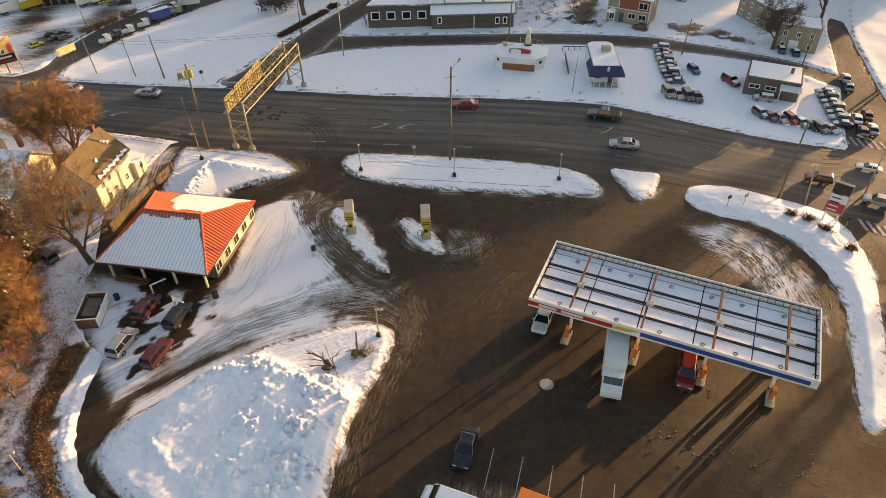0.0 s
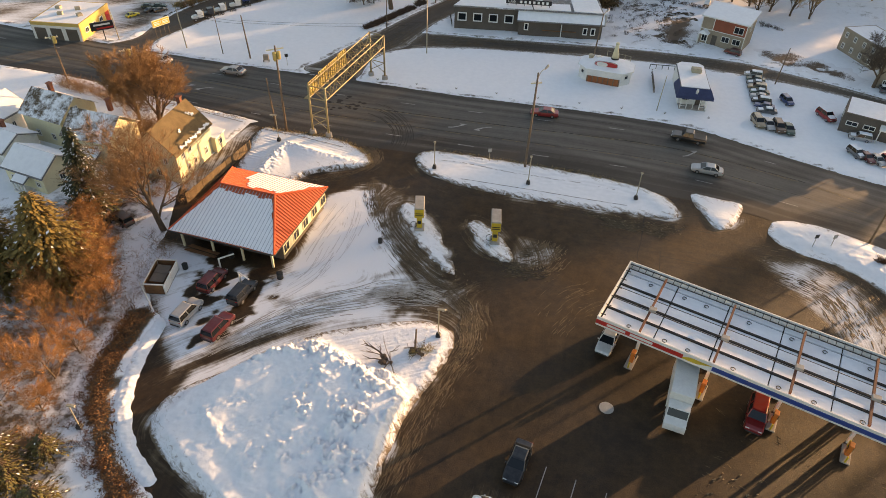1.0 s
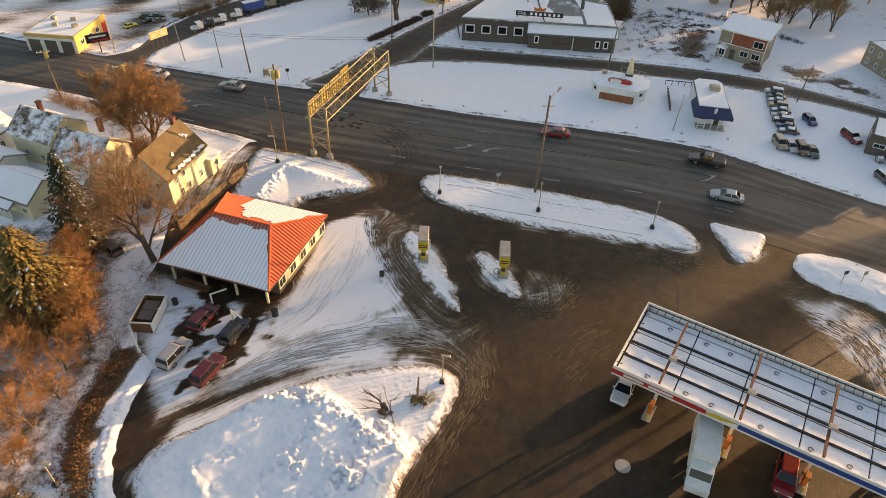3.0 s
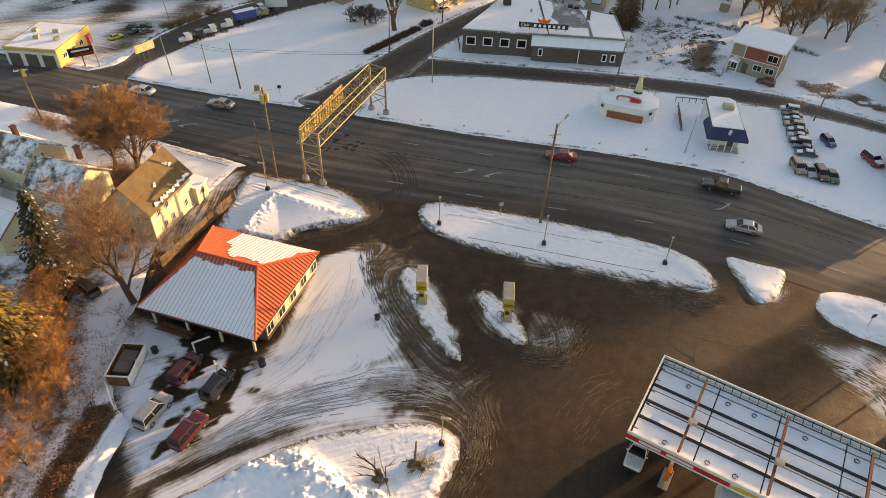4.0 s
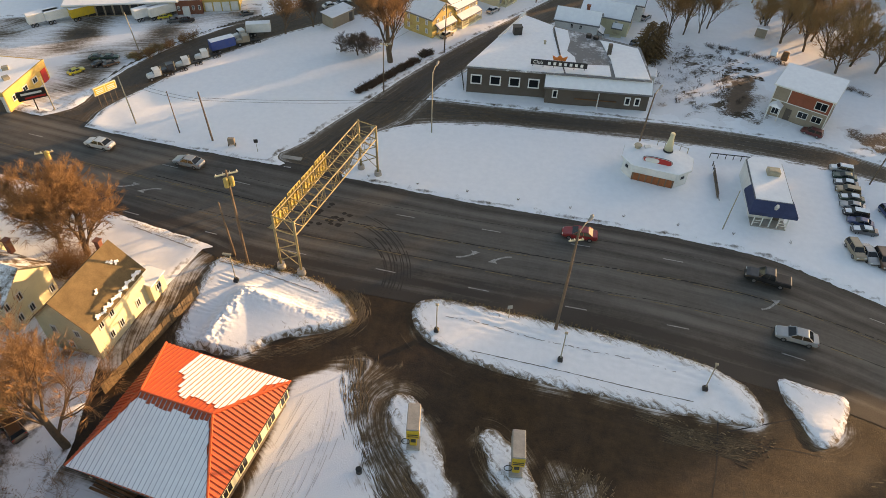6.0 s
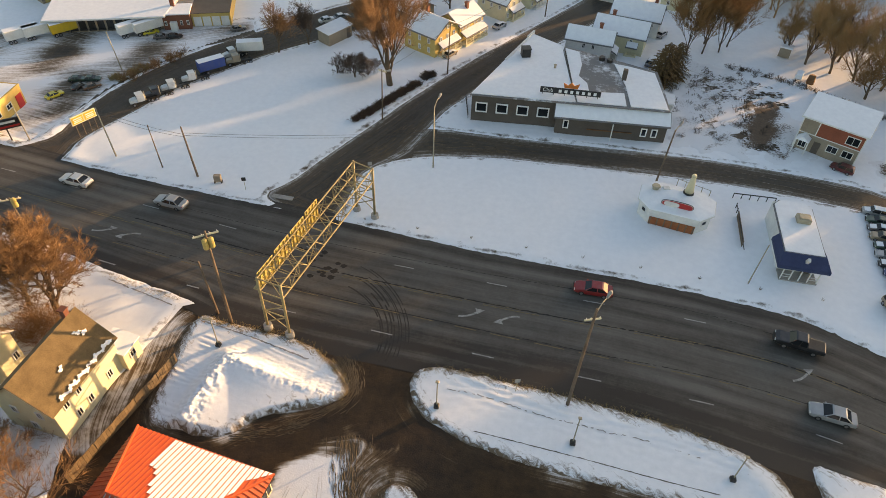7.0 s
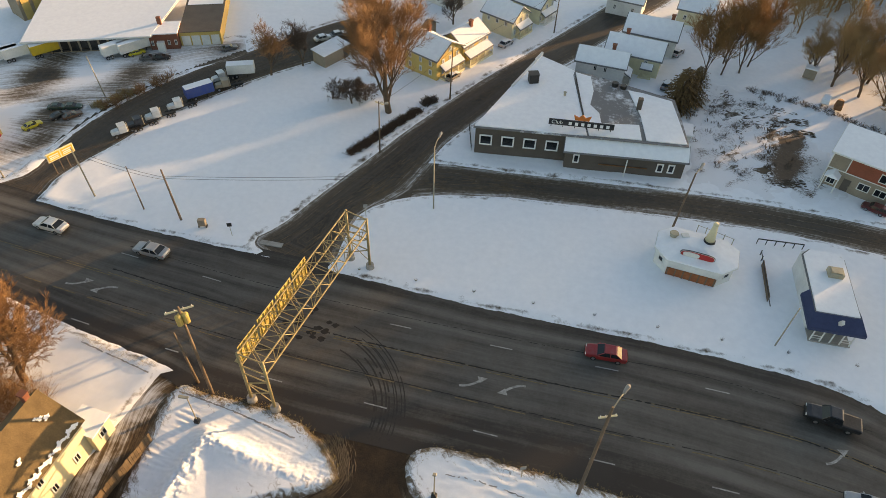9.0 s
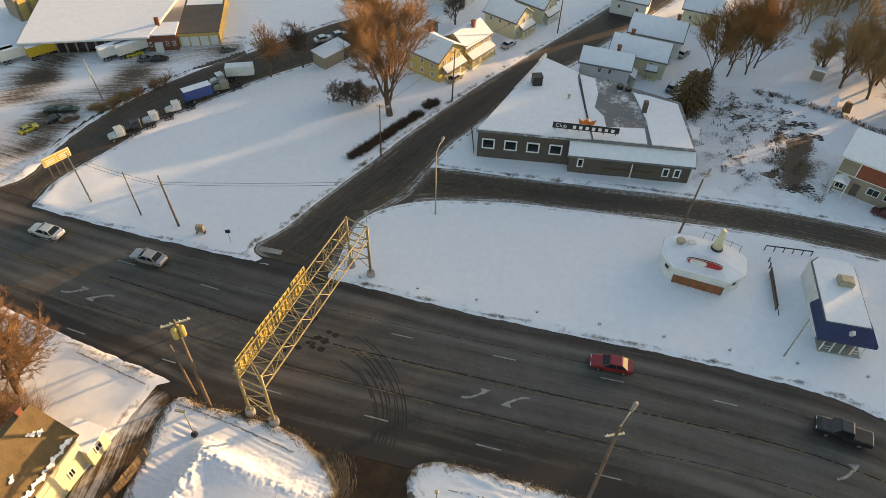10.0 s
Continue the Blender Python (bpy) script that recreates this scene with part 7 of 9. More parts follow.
wire((-70, 117.4, 7.9), (-56.3, 115.4, 7.2), 0.4)
wire((-70, 117.4, 7.3), (-56.3, 115.4, 6.8), 0.5)
wire((-56.3, 115.4, 7.4), (-23.2, 124.6, 6.4), 0.5)
wire((-56.3, 115.4, 7.0), (-23.2, 124.6, 5.9), 0.5)
wire((-40.7, 92, 10.4), (-68.8, 97.1, 8.4), 0.6)
wire((-68.8, 97.1, 8.4), (-82.8, 98.6, 8.6), 0.4)
wire((-25.7, 152.1, 9), (-33.4, 135.5, 8.6), 0.3)
wire((-25.7, 152.1, 9), (-10.4, 179, 8.6), 0.5)

# ---- vehicles ----
CAR_COLOURS = {
    "white": (0.70, 0.70, 0.68), "silver": (0.36, 0.37, 0.38), "black": (0.015, 0.015, 0.017), "red": (0.30, 0.02, 0.02), "dark red": (0.12, 0.015, 0.015),
    "blue": (0.03, 0.06, 0.16), "green": (0.03, 0.07, 0.05), "grey": (0.13, 0.13, 0.135), "tan": (0.30, 0.24, 0.16), "yellow": (0.6, 0.5, 0.04), "brown": (0.12, 0.06, 0.03),
}
car_paint = {k: paint("car_paint_" + k.replace(" ", "_"), v, 0.28, 0.25, 0.6) for k, v in CAR_COLOURS.items()}
SHAPES = {  # length, half width, height; lower body stations (x, floor, top, width factor); cabin (x0, x1 at the sill, x0, x1 at the roof)
    "sedan": (4.7, 0.9, 1.42, [(-2.35, 0.45, 0.72, 0.80), (-2.2, 0.28, 0.92, 0.93), (-1.5, 0.24, 0.98, 1.0), (0.9, 0.22, 0.94, 1.0), (1.8, 0.24, 0.82, 0.97), (2.2, 0.30, 0.70, 0.90), (2.35, 0.42, 0.58, 0.78)], (-1.75, 1.05, -1.05, 0.25)),
    "suv": (4.6, 0.94, 1.72, [(-2.3, 0.5, 0.9, 0.85), (-2.2, 0.32, 1.08, 0.95), (-1.5, 0.28, 1.1, 1.0), (0.9, 0.28, 1.06, 1.0), (1.9, 0.30, 0.98, 0.97), (2.2, 0.36, 0.86, 0.9), (2.3, 0.48, 0.74, 0.8)], (-2.15, 1.1, -1.95, 0.45)),
    "pickup": (5.4, 0.96, 1.75, [(-2.7, 0.55, 0.98, 0.92), (-2.6, 0.45, 1.02, 0.97), (-0.7, 0.35, 1.02, 1.0), (1.0, 0.33, 1.06, 1.0), (2.2, 0.35, 0.98, 0.97), (2.6, 0.42, 0.85, 0.9), (2.7, 0.52, 0.72, 0.82)], (-0.75, 1.2, -0.6, 0.6)),
    "van": (5.2, 0.98, 1.95, [(-2.6, 0.5, 1.0, 0.9), (-2.5, 0.35, 1.1, 0.97), (-1.5, 0.3, 1.12, 1.0), (1.2, 0.3, 1.1, 1.0), (2.2, 0.32, 1.0, 0.96), (2.5, 0.4, 0.85, 0.9), (2.6, 0.5, 0.72, 0.8)], (-2.5, 1.9, -2.4, 1.0)),
}
car_cache = {}


def wheel(owner, x, y, r=0.33, w=0.22):
    t = part("wheel", Shape().tube((x, y - w / 2, r), (x, y + w / 2, r), r, r, 14), RUBBER, owner)
    part("rim", Shape().tube((x, y - w / 2 - 0.01, r), (x, y + w / 2 + 0.01, r), r * 0.6, r * 0.6, 10), RIM, t)


def build_car(kind, colour, snowy, label):
    length, hw, ht, st, (s0, s1, r0, r1) = SHAPES[kind]
    c = thing("pickup_truck" if kind == "pickup" else "van" if kind == "van" else "car", 0, 0, 0, 0, label, "car" if kind in ("sedan", "suv") else kind)

    def ring(x, lo, hi, f):
        w = hw * f
        m = lo + (hi - lo) * 0.55
        return [(x, -w * 0.9, lo), (x, -w, lo + 0.12), (x, -w, m), (x, -w * 0.93, hi - 0.04), (x, -w * 0.8, hi), (x, w * 0.8, hi), (x, w * 0.93, hi - 0.04), (x, w, m), (x, w, lo + 0.12), (x, w * 0.9, lo)]

    body = part("body", Shape().loft([ring(*s) for s in st]), car_paint[colour], c, smooth=False)
    sill = st[3][2] - 0.03
    g = Shape().loft([[(s0, -hw * 0.93, sill), (s1, -hw * 0.93, sill), (s1, hw * 0.93, sill), (s0, hw * 0.93, sill)], [(r0, -hw * 0.72, ht - 0.05), (r1, -hw * 0.72, ht - 0.05), (r1, hw * 0.72, ht - 0.05), (r0, hw * 0.72, ht - 0.05)]])
    part("glasshouse", g, GLASS, c, "dark tinted windows")
    rf = part("roof", Shape().loft([[(r0 - 0.06, -hw * 0.75, ht - 0.06), (r1 + 0.06, -hw * 0.75, ht - 0.06), (r1 + 0.06, hw * 0.75, ht - 0.06), (r0 - 0.06, hw * 0.75, ht - 0.06)], [(r0 + 0.1, -hw * 0.66, ht), (r1 - 0.1, -hw * 0.66, ht), (r1 - 0.1, hw * 0.66, ht), (r0 + 0.1, hw * 0.66, ht)]]), car_paint[colour], c)
    for sy in (-1, 1):
        for xs, xr in ((s0, r0), ((s0 + s1) / 2 - 0.1, (r0 + r1) / 2), (s1, r1)):
            part("pillar", Shape().tube((xs, sy * hw * 0.94, sill), (xr, sy * hw * 0.735, ht - 0.05), 0.045, None, 5), car_paint[colour], c)
    for sx in (-1, 1):
        for sy in (-1, 1):
            wheel(c, sx * length * 0.29, sy * (hw - 0.1), 0.36 if kind != "sedan" else 0.32)
    for sy in (-1, 1):
        part("headlight", Shape().box((st[-2][0] - 0.02, sy * hw * 0.62, st[-2][2] - 0.10), (0.22, 0.38, 0.14), 0, 0.03), CLEAR_LAMP, c)
        part("tail_light", Shape().box((st[1][0] + 0.02, sy * hw * 0.72, st[1][2] - 0.14), (0.16, 0.3, 0.2), 0, 0.03), RED_LAMP, c)
        part("mirror", Shape().box((s1 - 0.25, sy * (hw + 0.06), sill + 0.08), (0.14, 0.16, 0.12), 0, 0.03), car_paint[colour], c)
    for x in (st[0][0] - 0.01, st[-1][0] + 0.01):
        part("bumper", Shape().box((x, 0, 0.42), (0.14, hw * 1.5, 0.16), 0, 0.04), DARK_METAL, c)
    if kind == "pickup":
        part("bed", Shape().box((-1.68, 0, 1.03), (1.75, hw * 1.6, 0.05)), DARK_METAL, c)
    if snowy:
        s = Shape().loft([[(r0 - 0.05, -hw * 0.7, ht), (r1 + 0.1, -hw * 0.7, ht), (r1 + 0.1, hw * 0.7, ht), (r0 - 0.05, hw * 0.7, ht)], [(r0 + 0.1, -hw * 0.55, ht + 0.12), (r1 - 0.1, -hw * 0.55, ht + 0.12), (r1 - 0.1, hw * 0.55, ht + 0.12), (r0 + 0.1, hw * 0.55, ht + 0.12)]])
        part("snow_cap", s, SNOW_ROOF, rf, "cap of snow")
        h = Shape().slab([(s1 - 0.1, -hw * 0.7, sill + 0.16), (st[-2][0] - 0.2, -hw * 0.65, st[-2][2] + 0.16), (st[-2][0] - 0.2, hw * 0.65, st[-2][2] + 0.16), (s1 - 0.1, hw * 0.7, sill + 0.16)], 0.1)
        part("snow_cap", h, SNOW_ROOF, body)
    return c


def car(kind, colour, x, y, heading, snowy=False, where="parked", z=0.0, group="", k=1.0):
    label = f"{colour} {'large car' if kind == 'suv' else kind}{' capped with snow' if snowy else ''} {where}"
    key = (kind, colour, snowy)
    m = pose(x, y, z, 0, 0, heading) @ Matrix.Scale(k, 4)
    if key in car_cache:
        c = copy_thing(car_cache[key], m)
        c.matrix_basis = m
    else:
        c = car_cache[key] = build_car(*key, label)
        c.matrix_basis = m
    c["label"] = label
    if group:
        c["group"] = group
    return c


rng = random.Random(11)
# by the service building
for kind, col, x, y, h in (("suv", "silver", -37.8, 49.4, 78), ("suv", "dark red", -33.4, 47.9, 76), ("suv", "dark red", -37.1, 54.9, 79), ("suv", "black", -32.9, 53.6, 78)):
    car(kind, col, x, y, h, False, "by the service building", 0.05, "cars at the service building", 0.93)
car("sedan", "white", 9.5, 53.6, 250, False, "standing at a fuel pump", 0, "cars at the pumps")
car("suv", "red", 23.9, 45.9, 250, False, "standing at a fuel pump", 0, "cars at the pumps")
car("sedan", "black", 0.6, 36.6, 256, False, "parked in a marked stall", 0)
car("van", "white", -0.9, 30.8, 160, True, "parked across the stalls", 0)
# on the road
car("sedan", "silver", 25.6, 91.4, 170, False, "on the wet road", 0.02)
car("sedan", "red", 0.6, 104.3, 178, False, "on the wet road", 0.02)
car("pickup", "black", 24.0, 100.6, 168, False, "on the wet road", 0.02)
car("sedan", "silver", -56.5, 108.8, 172, False, "on the wet road", 0.02)
car("sedan", "white", -71.5, 110.4, 172, False, "on the wet road", 0.02)
car("suv", "dark red", 52.1, 82.0, 160, False, "waiting at the junction", 0.02, "", 0.8)
car("sedan", "white", 60.6, 84.9, 152, False, "crossing the junction", 0.02, "", 0.75)
car("suv", "silver", 58.0, 76.4, 150, False, "crossing the junction", 0.02, "", 0.85)
# dealer's lot
cols = ["silver", "green", "grey", "tan", "green", "silver", "black", "blue", "grey"]
for k in range(9):
    car("sedan" if k % 3 else "suv", cols[k], 39.3 - k * 0.09 + rng.uniform(-0.2, 0.2), 127.2 - k * 1.8, 170 + rng.uniform(-5, 5), k % 2 == 0, "in a snowy row", 0.13, "cars in the dealer's lot", 0.72)
for k, (x, y) in enumerate(((36.4, 108.3), (38.0, 107.8), (39.5, 107.1), (41.0, 106.8))):
    car("suv" if k % 2 == 0 else "sedan", ("tan", "silver", "brown", "green")[k], x, y, 276 + rng.uniform(-4, 4), False, "facing the road", 0.13, "cars in the dealer's lot", 0.82)
car("suv", "blue", 43.2, 117.4, 286, False, "alone on the snowy lot", 0.13, "cars in the dealer's lot", 0.7)
car("suv", "red", 48.6, 112.8, 292, True, "beside the dealer shop", 0.13, "cars in the dealer's lot", 0.85)
car("suv", "silver", 52.2, 106.2, 165, True, "before the dealer shop", 0.13, "cars in the dealer's lot", 0.75)
for k, (x, y) in enumerate(((50.0, 101.0), (51.3, 100.0), (52.8, 99.5), (54.4, 99.1), (55.7, 98.0), (56.9, 97.0), (58.0, 96.2), (59.5, 96.0))):
    car("sedan" if k % 3 else "suv", ("grey", "dark red", "silver", "red", "tan", "black", "grey", "silver")[k], x, y, 290 + rng.uniform(-4, 4), k % 4 == 0, "facing the road", 0.13, "cars in the dealer's lot", 0.72)
for k in range(7):
    car("suv" if k % 2 else "sedan", cols[k], 63.8 - 0.3 * k, 108.6 - k * 1.85, 166 + rng.uniform(-4, 4), k % 2 == 0, "in a snowy row", 0.13, "cars in the dealer's lot", 0.72)
car("suv", "dark red", 37.2, 137.0, 152, False, "parked before the tan shop house", 0.13, "", 0.72)
for x, y, c in ((69.6, 114.0, "silver"), (68.7, 110.6, "grey"), (65.2, 99.4, "white"), (67.4, 100.6, "dark red"), (64.4, 95.4, "brown"), (66.2, 96.0, "silver")):
    car("sedan", c, x, y, 72, c == "silver", "waiting in the cross street", 0.01, "cars in the cross street", 0.8)
for x, y, c in ((62.4, 126.2, "grey"), (64.6, 124.8, "blue")):
    car("sedan", c, x, y, 80, True, "parked by the tan block", 0.13, "", 0.75)
# yards on the left
car("suv", "brown", -53.6, 64.0, 150, False, "under bare branches", 0.13, "", 0.85)
car("sedan", "brown", -55.4, 62.2, 100, False, "under bare branches", 0.13, "", 0.85)
for x, y, c, h in ((-80.4, 153.0, "grey", 25), (-78.2, 153.6, "black", 22), (-83.2, 154.2, "yellow", 40), (-85.2, 133.6, "black", 60), (-83.2, 134.0, "brown", 50), (-86.8, 135.6, "green", 20), (-84.6, 136.2, "green", 20), (-68.0, 159.4, "grey", 40), (-87.6, 130.2, "yellow", 60)):
    car("sedan", c, x, y, h, False, "in the snowy truck yard", 0.0, "cars in the truck yard", 0.64)
for x, y, c, h in ((-26.6, 158.6, "tan", 62), (9.9, 163.9, "grey", 70), (12.5, 176.0, "silver", 60), (-52.5, 166.5, "white", 40), (-50.2, 168.5, "grey", 40), (-19.0, 172.2, "silver", 60)):
    car("sedan", c, x, y, h, True, "parked near the houses", 0.13, "", 0.75)

# box truck at the pumps
bt = thing("box_truck", 16.3, 46.4, 0, 256, "white box truck standing at the pumps", "truck")
part("box", Shape().box((-1.2, 0, 2.05), (5.6, 2.3, 2.5), 0, 0.06), WHITE, bt)
part("cab", Shape().loft([[(x, -1.05, 0.5), (x, 1.05, 0.5), (x, 1.05, h), (x, -1.05, h)] for x, h in ((1.65, 2.35), (2.6, 2.3), (3.1, 1.5), (3.9, 1.25), (4.0, 0.9))]), WHITE, bt)
part("windscreen", Shape().slab([(2.68, -0.95, 2.22), (3.08, -0.95, 1.56), (3.08, 0.95, 1.56), (2.68, 0.95, 2.22)], 0.05), GLASS, bt)
part("chassis", Shape().box((-0.4, 0, 0.62), (7.6, 0.9, 0.25)), DARK_METAL, bt)
for x in (-2.6, 2.6):
    for y in (-0.95, 0.95):
        wheel(bt, x, y, 0.42, 0.28)


def tractor(x, y, heading, colour, trailer=None, label=""):
    t = thing("semi_truck", x, y, 0.05, heading, label, "truck", "trucks along the street", k=0.64)
    part("hood", Shape().loft([[(a, -0.75 * f, 0.9), (a, 0.75 * f, 0.9), (a, 0.7 * f, h), (a, -0.7 * f, h)] for a, h, f in ((0.9, 1.9, 1.1), (2.4, 1.75, 1.0), (2.7, 1.3, 0.9))]), car_paint[colour], t)
    part("cab", Shape().box((0.0, 0, 1.95), (1.9, 2.1, 2.0), 0, 0.12), car_paint[colour], t)
    part("windscreen", Shape().box((0.97, 0, 2.4), (0.06, 1.8, 0.8)), GLASS, t)
    part("chassis", Shape().box((-1.8, 0, 0.85), (5.6, 0.9, 0.25)), DARK_METAL, t)
    part("stack", Shape().tube((-1.1, 0.85, 1.0), (-1.1, 0.85, 3.6), 0.09, None, 8), STEEL, t)
    part("fuel_tank", Shape().tube((-0.6, -0.95, 0.75), (0.7, -0.95, 0.75), 0.3, None, 10), STEEL, t)
    for a in (1.9, -2.6, -3.8):
        for b in (-0.95, 0.95):
            wheel(t, a, b, 0.5, 0.3)
    return t


def trailer(x, y, heading, material, length, label):
    t = thing("box_trailer", x, y, 0.05, heading, label, "trailer", "trailers in the truck yard", k=0.66)
    part("box", Shape().box((0, 0, 2.4), (length, 2.4, 2.5), 0, 0.05), material, t)
    part("snow_cap", Shape().box((0, 0, 3.7), (length - 0.1, 2.3, 0.12), 0, 0.05), SNOW_ROOF, t)
    part("chassis", Shape().box((0, 0, 1.02), (length - 0.4, 1.0, 0.22)), DARK_METAL, t)
    for a in (-length / 2 + 0.9, -length / 2 + 2.0):
        for b in (-0.95, 0.95):
            wheel(t, a, b, 0.48, 0.3)
    part("landing_leg", Shape().box((length / 2 - 2, 0.7, 0.5), (0.15, 0.15, 1.0)).box((length / 2 - 2, -0.7, 0.5), (0.15, 0.15, 1.0)), DARK_METAL, t)
    return t


for x, y, h, c in ((-73.0, 131.4, 226, "white"), (-71.6, 133.6, 224, "black"), (-70.0, 136.2, 222, "white"), (-68.0, 139.6, 220, "white"), (-63.2, 147.0, 214, "tan"), (-64.8, 149.0, 228, "white")):
    tractor(x, y, h, c, None, f"{c} semi tractor parked along the street")
trailer(-66.2, 143.6, 46, BLUE_PAINT, 7.0, "blue box trailer with snow on its roof")
trailer(-62.2, 151.4, 20, WHITE, 7.0, "white box trailer with snow on its roof")
trailer(-86.0, 153.4, 52, WHITE, 9.0, "white trailer backed toward the docks")
trailer(-83.6, 154.8, 52, WHITE, 9.0, "white trailer backed toward the docks")
trailer(-98.4, 150.4, 50, YELLOW, 7.0, "yellow trailer at the end of the docks")
trailer(-101.8, 148.6, 50, WHITE, 9.0, "grey-white trailer at the end of the docks")
trailer(-104.2, 146.6, 50, WHITE, 9.0, "grey-white trailer at the end of the docks")

# ---- trees ----
def grow(seed, h, spread, levels, trunk_r, fork=0.28, up_pull=0.35, twigs=3, droop=0.0):
    """Segments of a bare tree, as (trunk and limbs, twigs), each p0, p1, r0, r1."""
    rg = random.Random(seed)
    limbs, fine = [], []

    def branch(p, d, length, r, level):
        n = 3 if level < 2 else 2
        q, dirn = p.copy(), d.copy()
        pts = [(q.copy(), r)]
        for k in range(n):
            dirn = (dirn + Vector((rg.uniform(-1, 1), rg.uniform(-1, 1), rg.uniform(-0.6, 0.8))) * 0.16 + Vector((0, 0, up_pull * 0.12 - droop * 0.1 * level))).normalized()
            q2 = q + dirn * (length / n)
            r2 = r * (1 - 0.5 * (k + 1) / n)
            (limbs if level < 3 else fine).append((*q, *q2, r * (1 - 0.5 * k / n), r2))
            q = q2
            pts.append((q.copy(), r2))
        if level >= levels:
            for _ in range(twigs):
                dd = (dirn + Vector((rg.uniform(-1, 1), rg.uniform(-1, 1), rg.uniform(-0.5, 0.9))) * 0.7).normalized()
                s = pts[rg.choice((1, len(pts) - 1))][0]
                fine.append((*s, *(s + dd * length * rg.uniform(0.5, 0.9)), 0.014, 0.006))
            return
        kids = (7, 6, 5, 4, 3)[level]
        for k in range(kids):
            f = fork + (1 - fork) * (k + rg.uniform(0.2, 0.8)) / kids if level == 0 else rg.uniform(0.3, 1.0)
            i = min(int(f * n), n - 1)
            s = pts[i][0].lerp(pts[i + 1][0], f * n - i)
            side = Vector((rg.uniform(-1, 1), rg.uniform(-1, 1), 0))
            if level == 0:
                a = k * 2.399 + rg.uniform(-0.4, 0.4)
                side = Vector((math.cos(a), math.sin(a), 0))
            side = (side - dirn * side.dot(dirn)).normalized()
            ang = rg.uniform(0.55, 0.95) * spread
            dd = (dirn * math.cos(ang) + side * math.sin(ang) + Vector((0, 0, up_pull * 0.3))).normalized()
            branch(s, dd, length * rg.uniform(0.52, 0.74) * (1.1 if level == 0 else 1.0), pts[i][1] * rg.uniform(0.42, 0.58), level + 1)

    branch(Vector((0, 0, 0)), Vector((0.03, 0.02, 1)).normalized(), h * 0.52, trunk_r, 0)
    return limbs, fine


def finish(me, material):
    me.materials.append(material)
    return me


def bare_tree(x, y, h, label, seed, spread=1.0, r=0.28, twig=None, fork=0.28, droop=0.0, turn=0.0, z=0.0, levels=4, twigs=3, lean=(0, 0), category="tree", thick=1.0, name="tree"):
    limbs, fine = grow(seed, h, spread, levels, r, fork, 0.35, twigs, droop)
    t = thing(name, x, y, z, turn, label, category)
    t.matrix_basis = pose(x, y, z - 0.1, lean[0], lean[1], turn)
    part("trunk", finish(tubes(limbs[:3], 9), BARK), None, t)
    part("branchwork", finish(tubes(limbs[3:], 5), BARK), None, t)
    f = np.array(fine)
    f[:, 6:] *= thick
    part("crown", finish(tubes(f, 3), twig or TWIG), None, t)
    return t


TWIG_WOOD = surface("wood_twig", (0.36, 0.21, 0.095), (0.54, 0.34, 0.16), 0.9, 0.3, 3.0, 0)
TWIG_PALE = surface("pale_twig", (0.25, 0.115, 0.042), (0.42, 0.21, 0.08), 0.9, 0.8, 5.0, 0)
TWIG_GOLD = surface("golden_twig", (0.22, 0.12, 0.05), (0.40, 0.215, 0.085), 0.9, 0.8, 5.0, 0)
TWIG_DARK = surface("grey_twig", (0.07, 0.05, 0.04), (0.15, 0.11, 0.085), 0.9, 0.8, 5.0, 0)
bare_tree(-47.6, 63.4, 14.2, "wide bare tree beside the red-roofed building", 3, 1.0, 0.42, TWIG, 0.2, 0, 20, levels=4, twigs=10, lean=(-4, -8), thick=1.0)
bare_tree(-60.4, 88.4, 12.5, "dense dome-crowned bare tree with russet twigs", 5, 1.0, 0.42, TWIG, 0.08, 0, 40, levels=4, twigs=20, thick=1.1)
bare_tree(-64.2, 88.6, 9.5, "dense bare tree with russet twigs by the house", 15, 0.8, 0.30, TWIG, 0.08, 0, 110, levels=4, twigs=16, thick=1.1)
for k, (x, y, h) in enumerate(((-49.6, 51.5, 7.0), (-52.0, 55.6, 7.0), (-54.4, 48.0, 6.5), (-56.0, 60.2, 6.0))):
    bare_tree(x, y, h, "pale multi-stemmed shrub tree with golden twigs", 80 + k, 1.1, 0.14, TWIG_PALE, 0.05, 0, 40 * k, levels=4, twigs=7, thick=0.75)
for k, (x, y, h) in enumerate(((-50.5, 43.5, 6.5), (-47.0, 38.5, 6.0), (-54.5, 39.0, 6.5), (-50.2, 34.5, 6.0), (-57.5, 43.5, 6.5), (-48.0, 45.5, 5.0), (-46.4, 42.0, 4.5), (-51.5, 38.4, 5.5), (-47.6, 49.5, 5.0), (-45.8, 34.6, 4.0))):
    bare_tree(x, y, h, "thin bare sapling with golden twigs on leafy snow", 90 + k, 1.0, 0.10, TWIG_PALE, 0.06, 0, 70 * k, levels=3, twigs=9, thick=0.8)
bare_tree(-55.6, 70.5, 5.5, "dense russet bush behind the yard", 13, 1.2, 0.12, TWIG, 0.02, 0, 10, levels=4, twigs=5, thick=1.6)
bare_tree(-34.9, 146.0, 16.0, "tall spreading bare tree on the snowy lawn", 21, 0.62, 0.55, TWIG, 0.16, 0.0, 60, levels=4, twigs=14, thick=1.4)
bare_tree(-44.9, 147.8, 3.6, "small dark bare tree on the field", 22, 1.1, 0.14, TWIG_DARK, 0.2, 0.1, 0, levels=3, twigs=6, thick=1.6)
bare_tree(-41.4, 147.2, 4.6, "bushy bare tree on the field", 23, 1.2, 0.16, TWIG_DARK, 0.1, 0.1, 100, levels=4, twigs=4, thick=1.6)
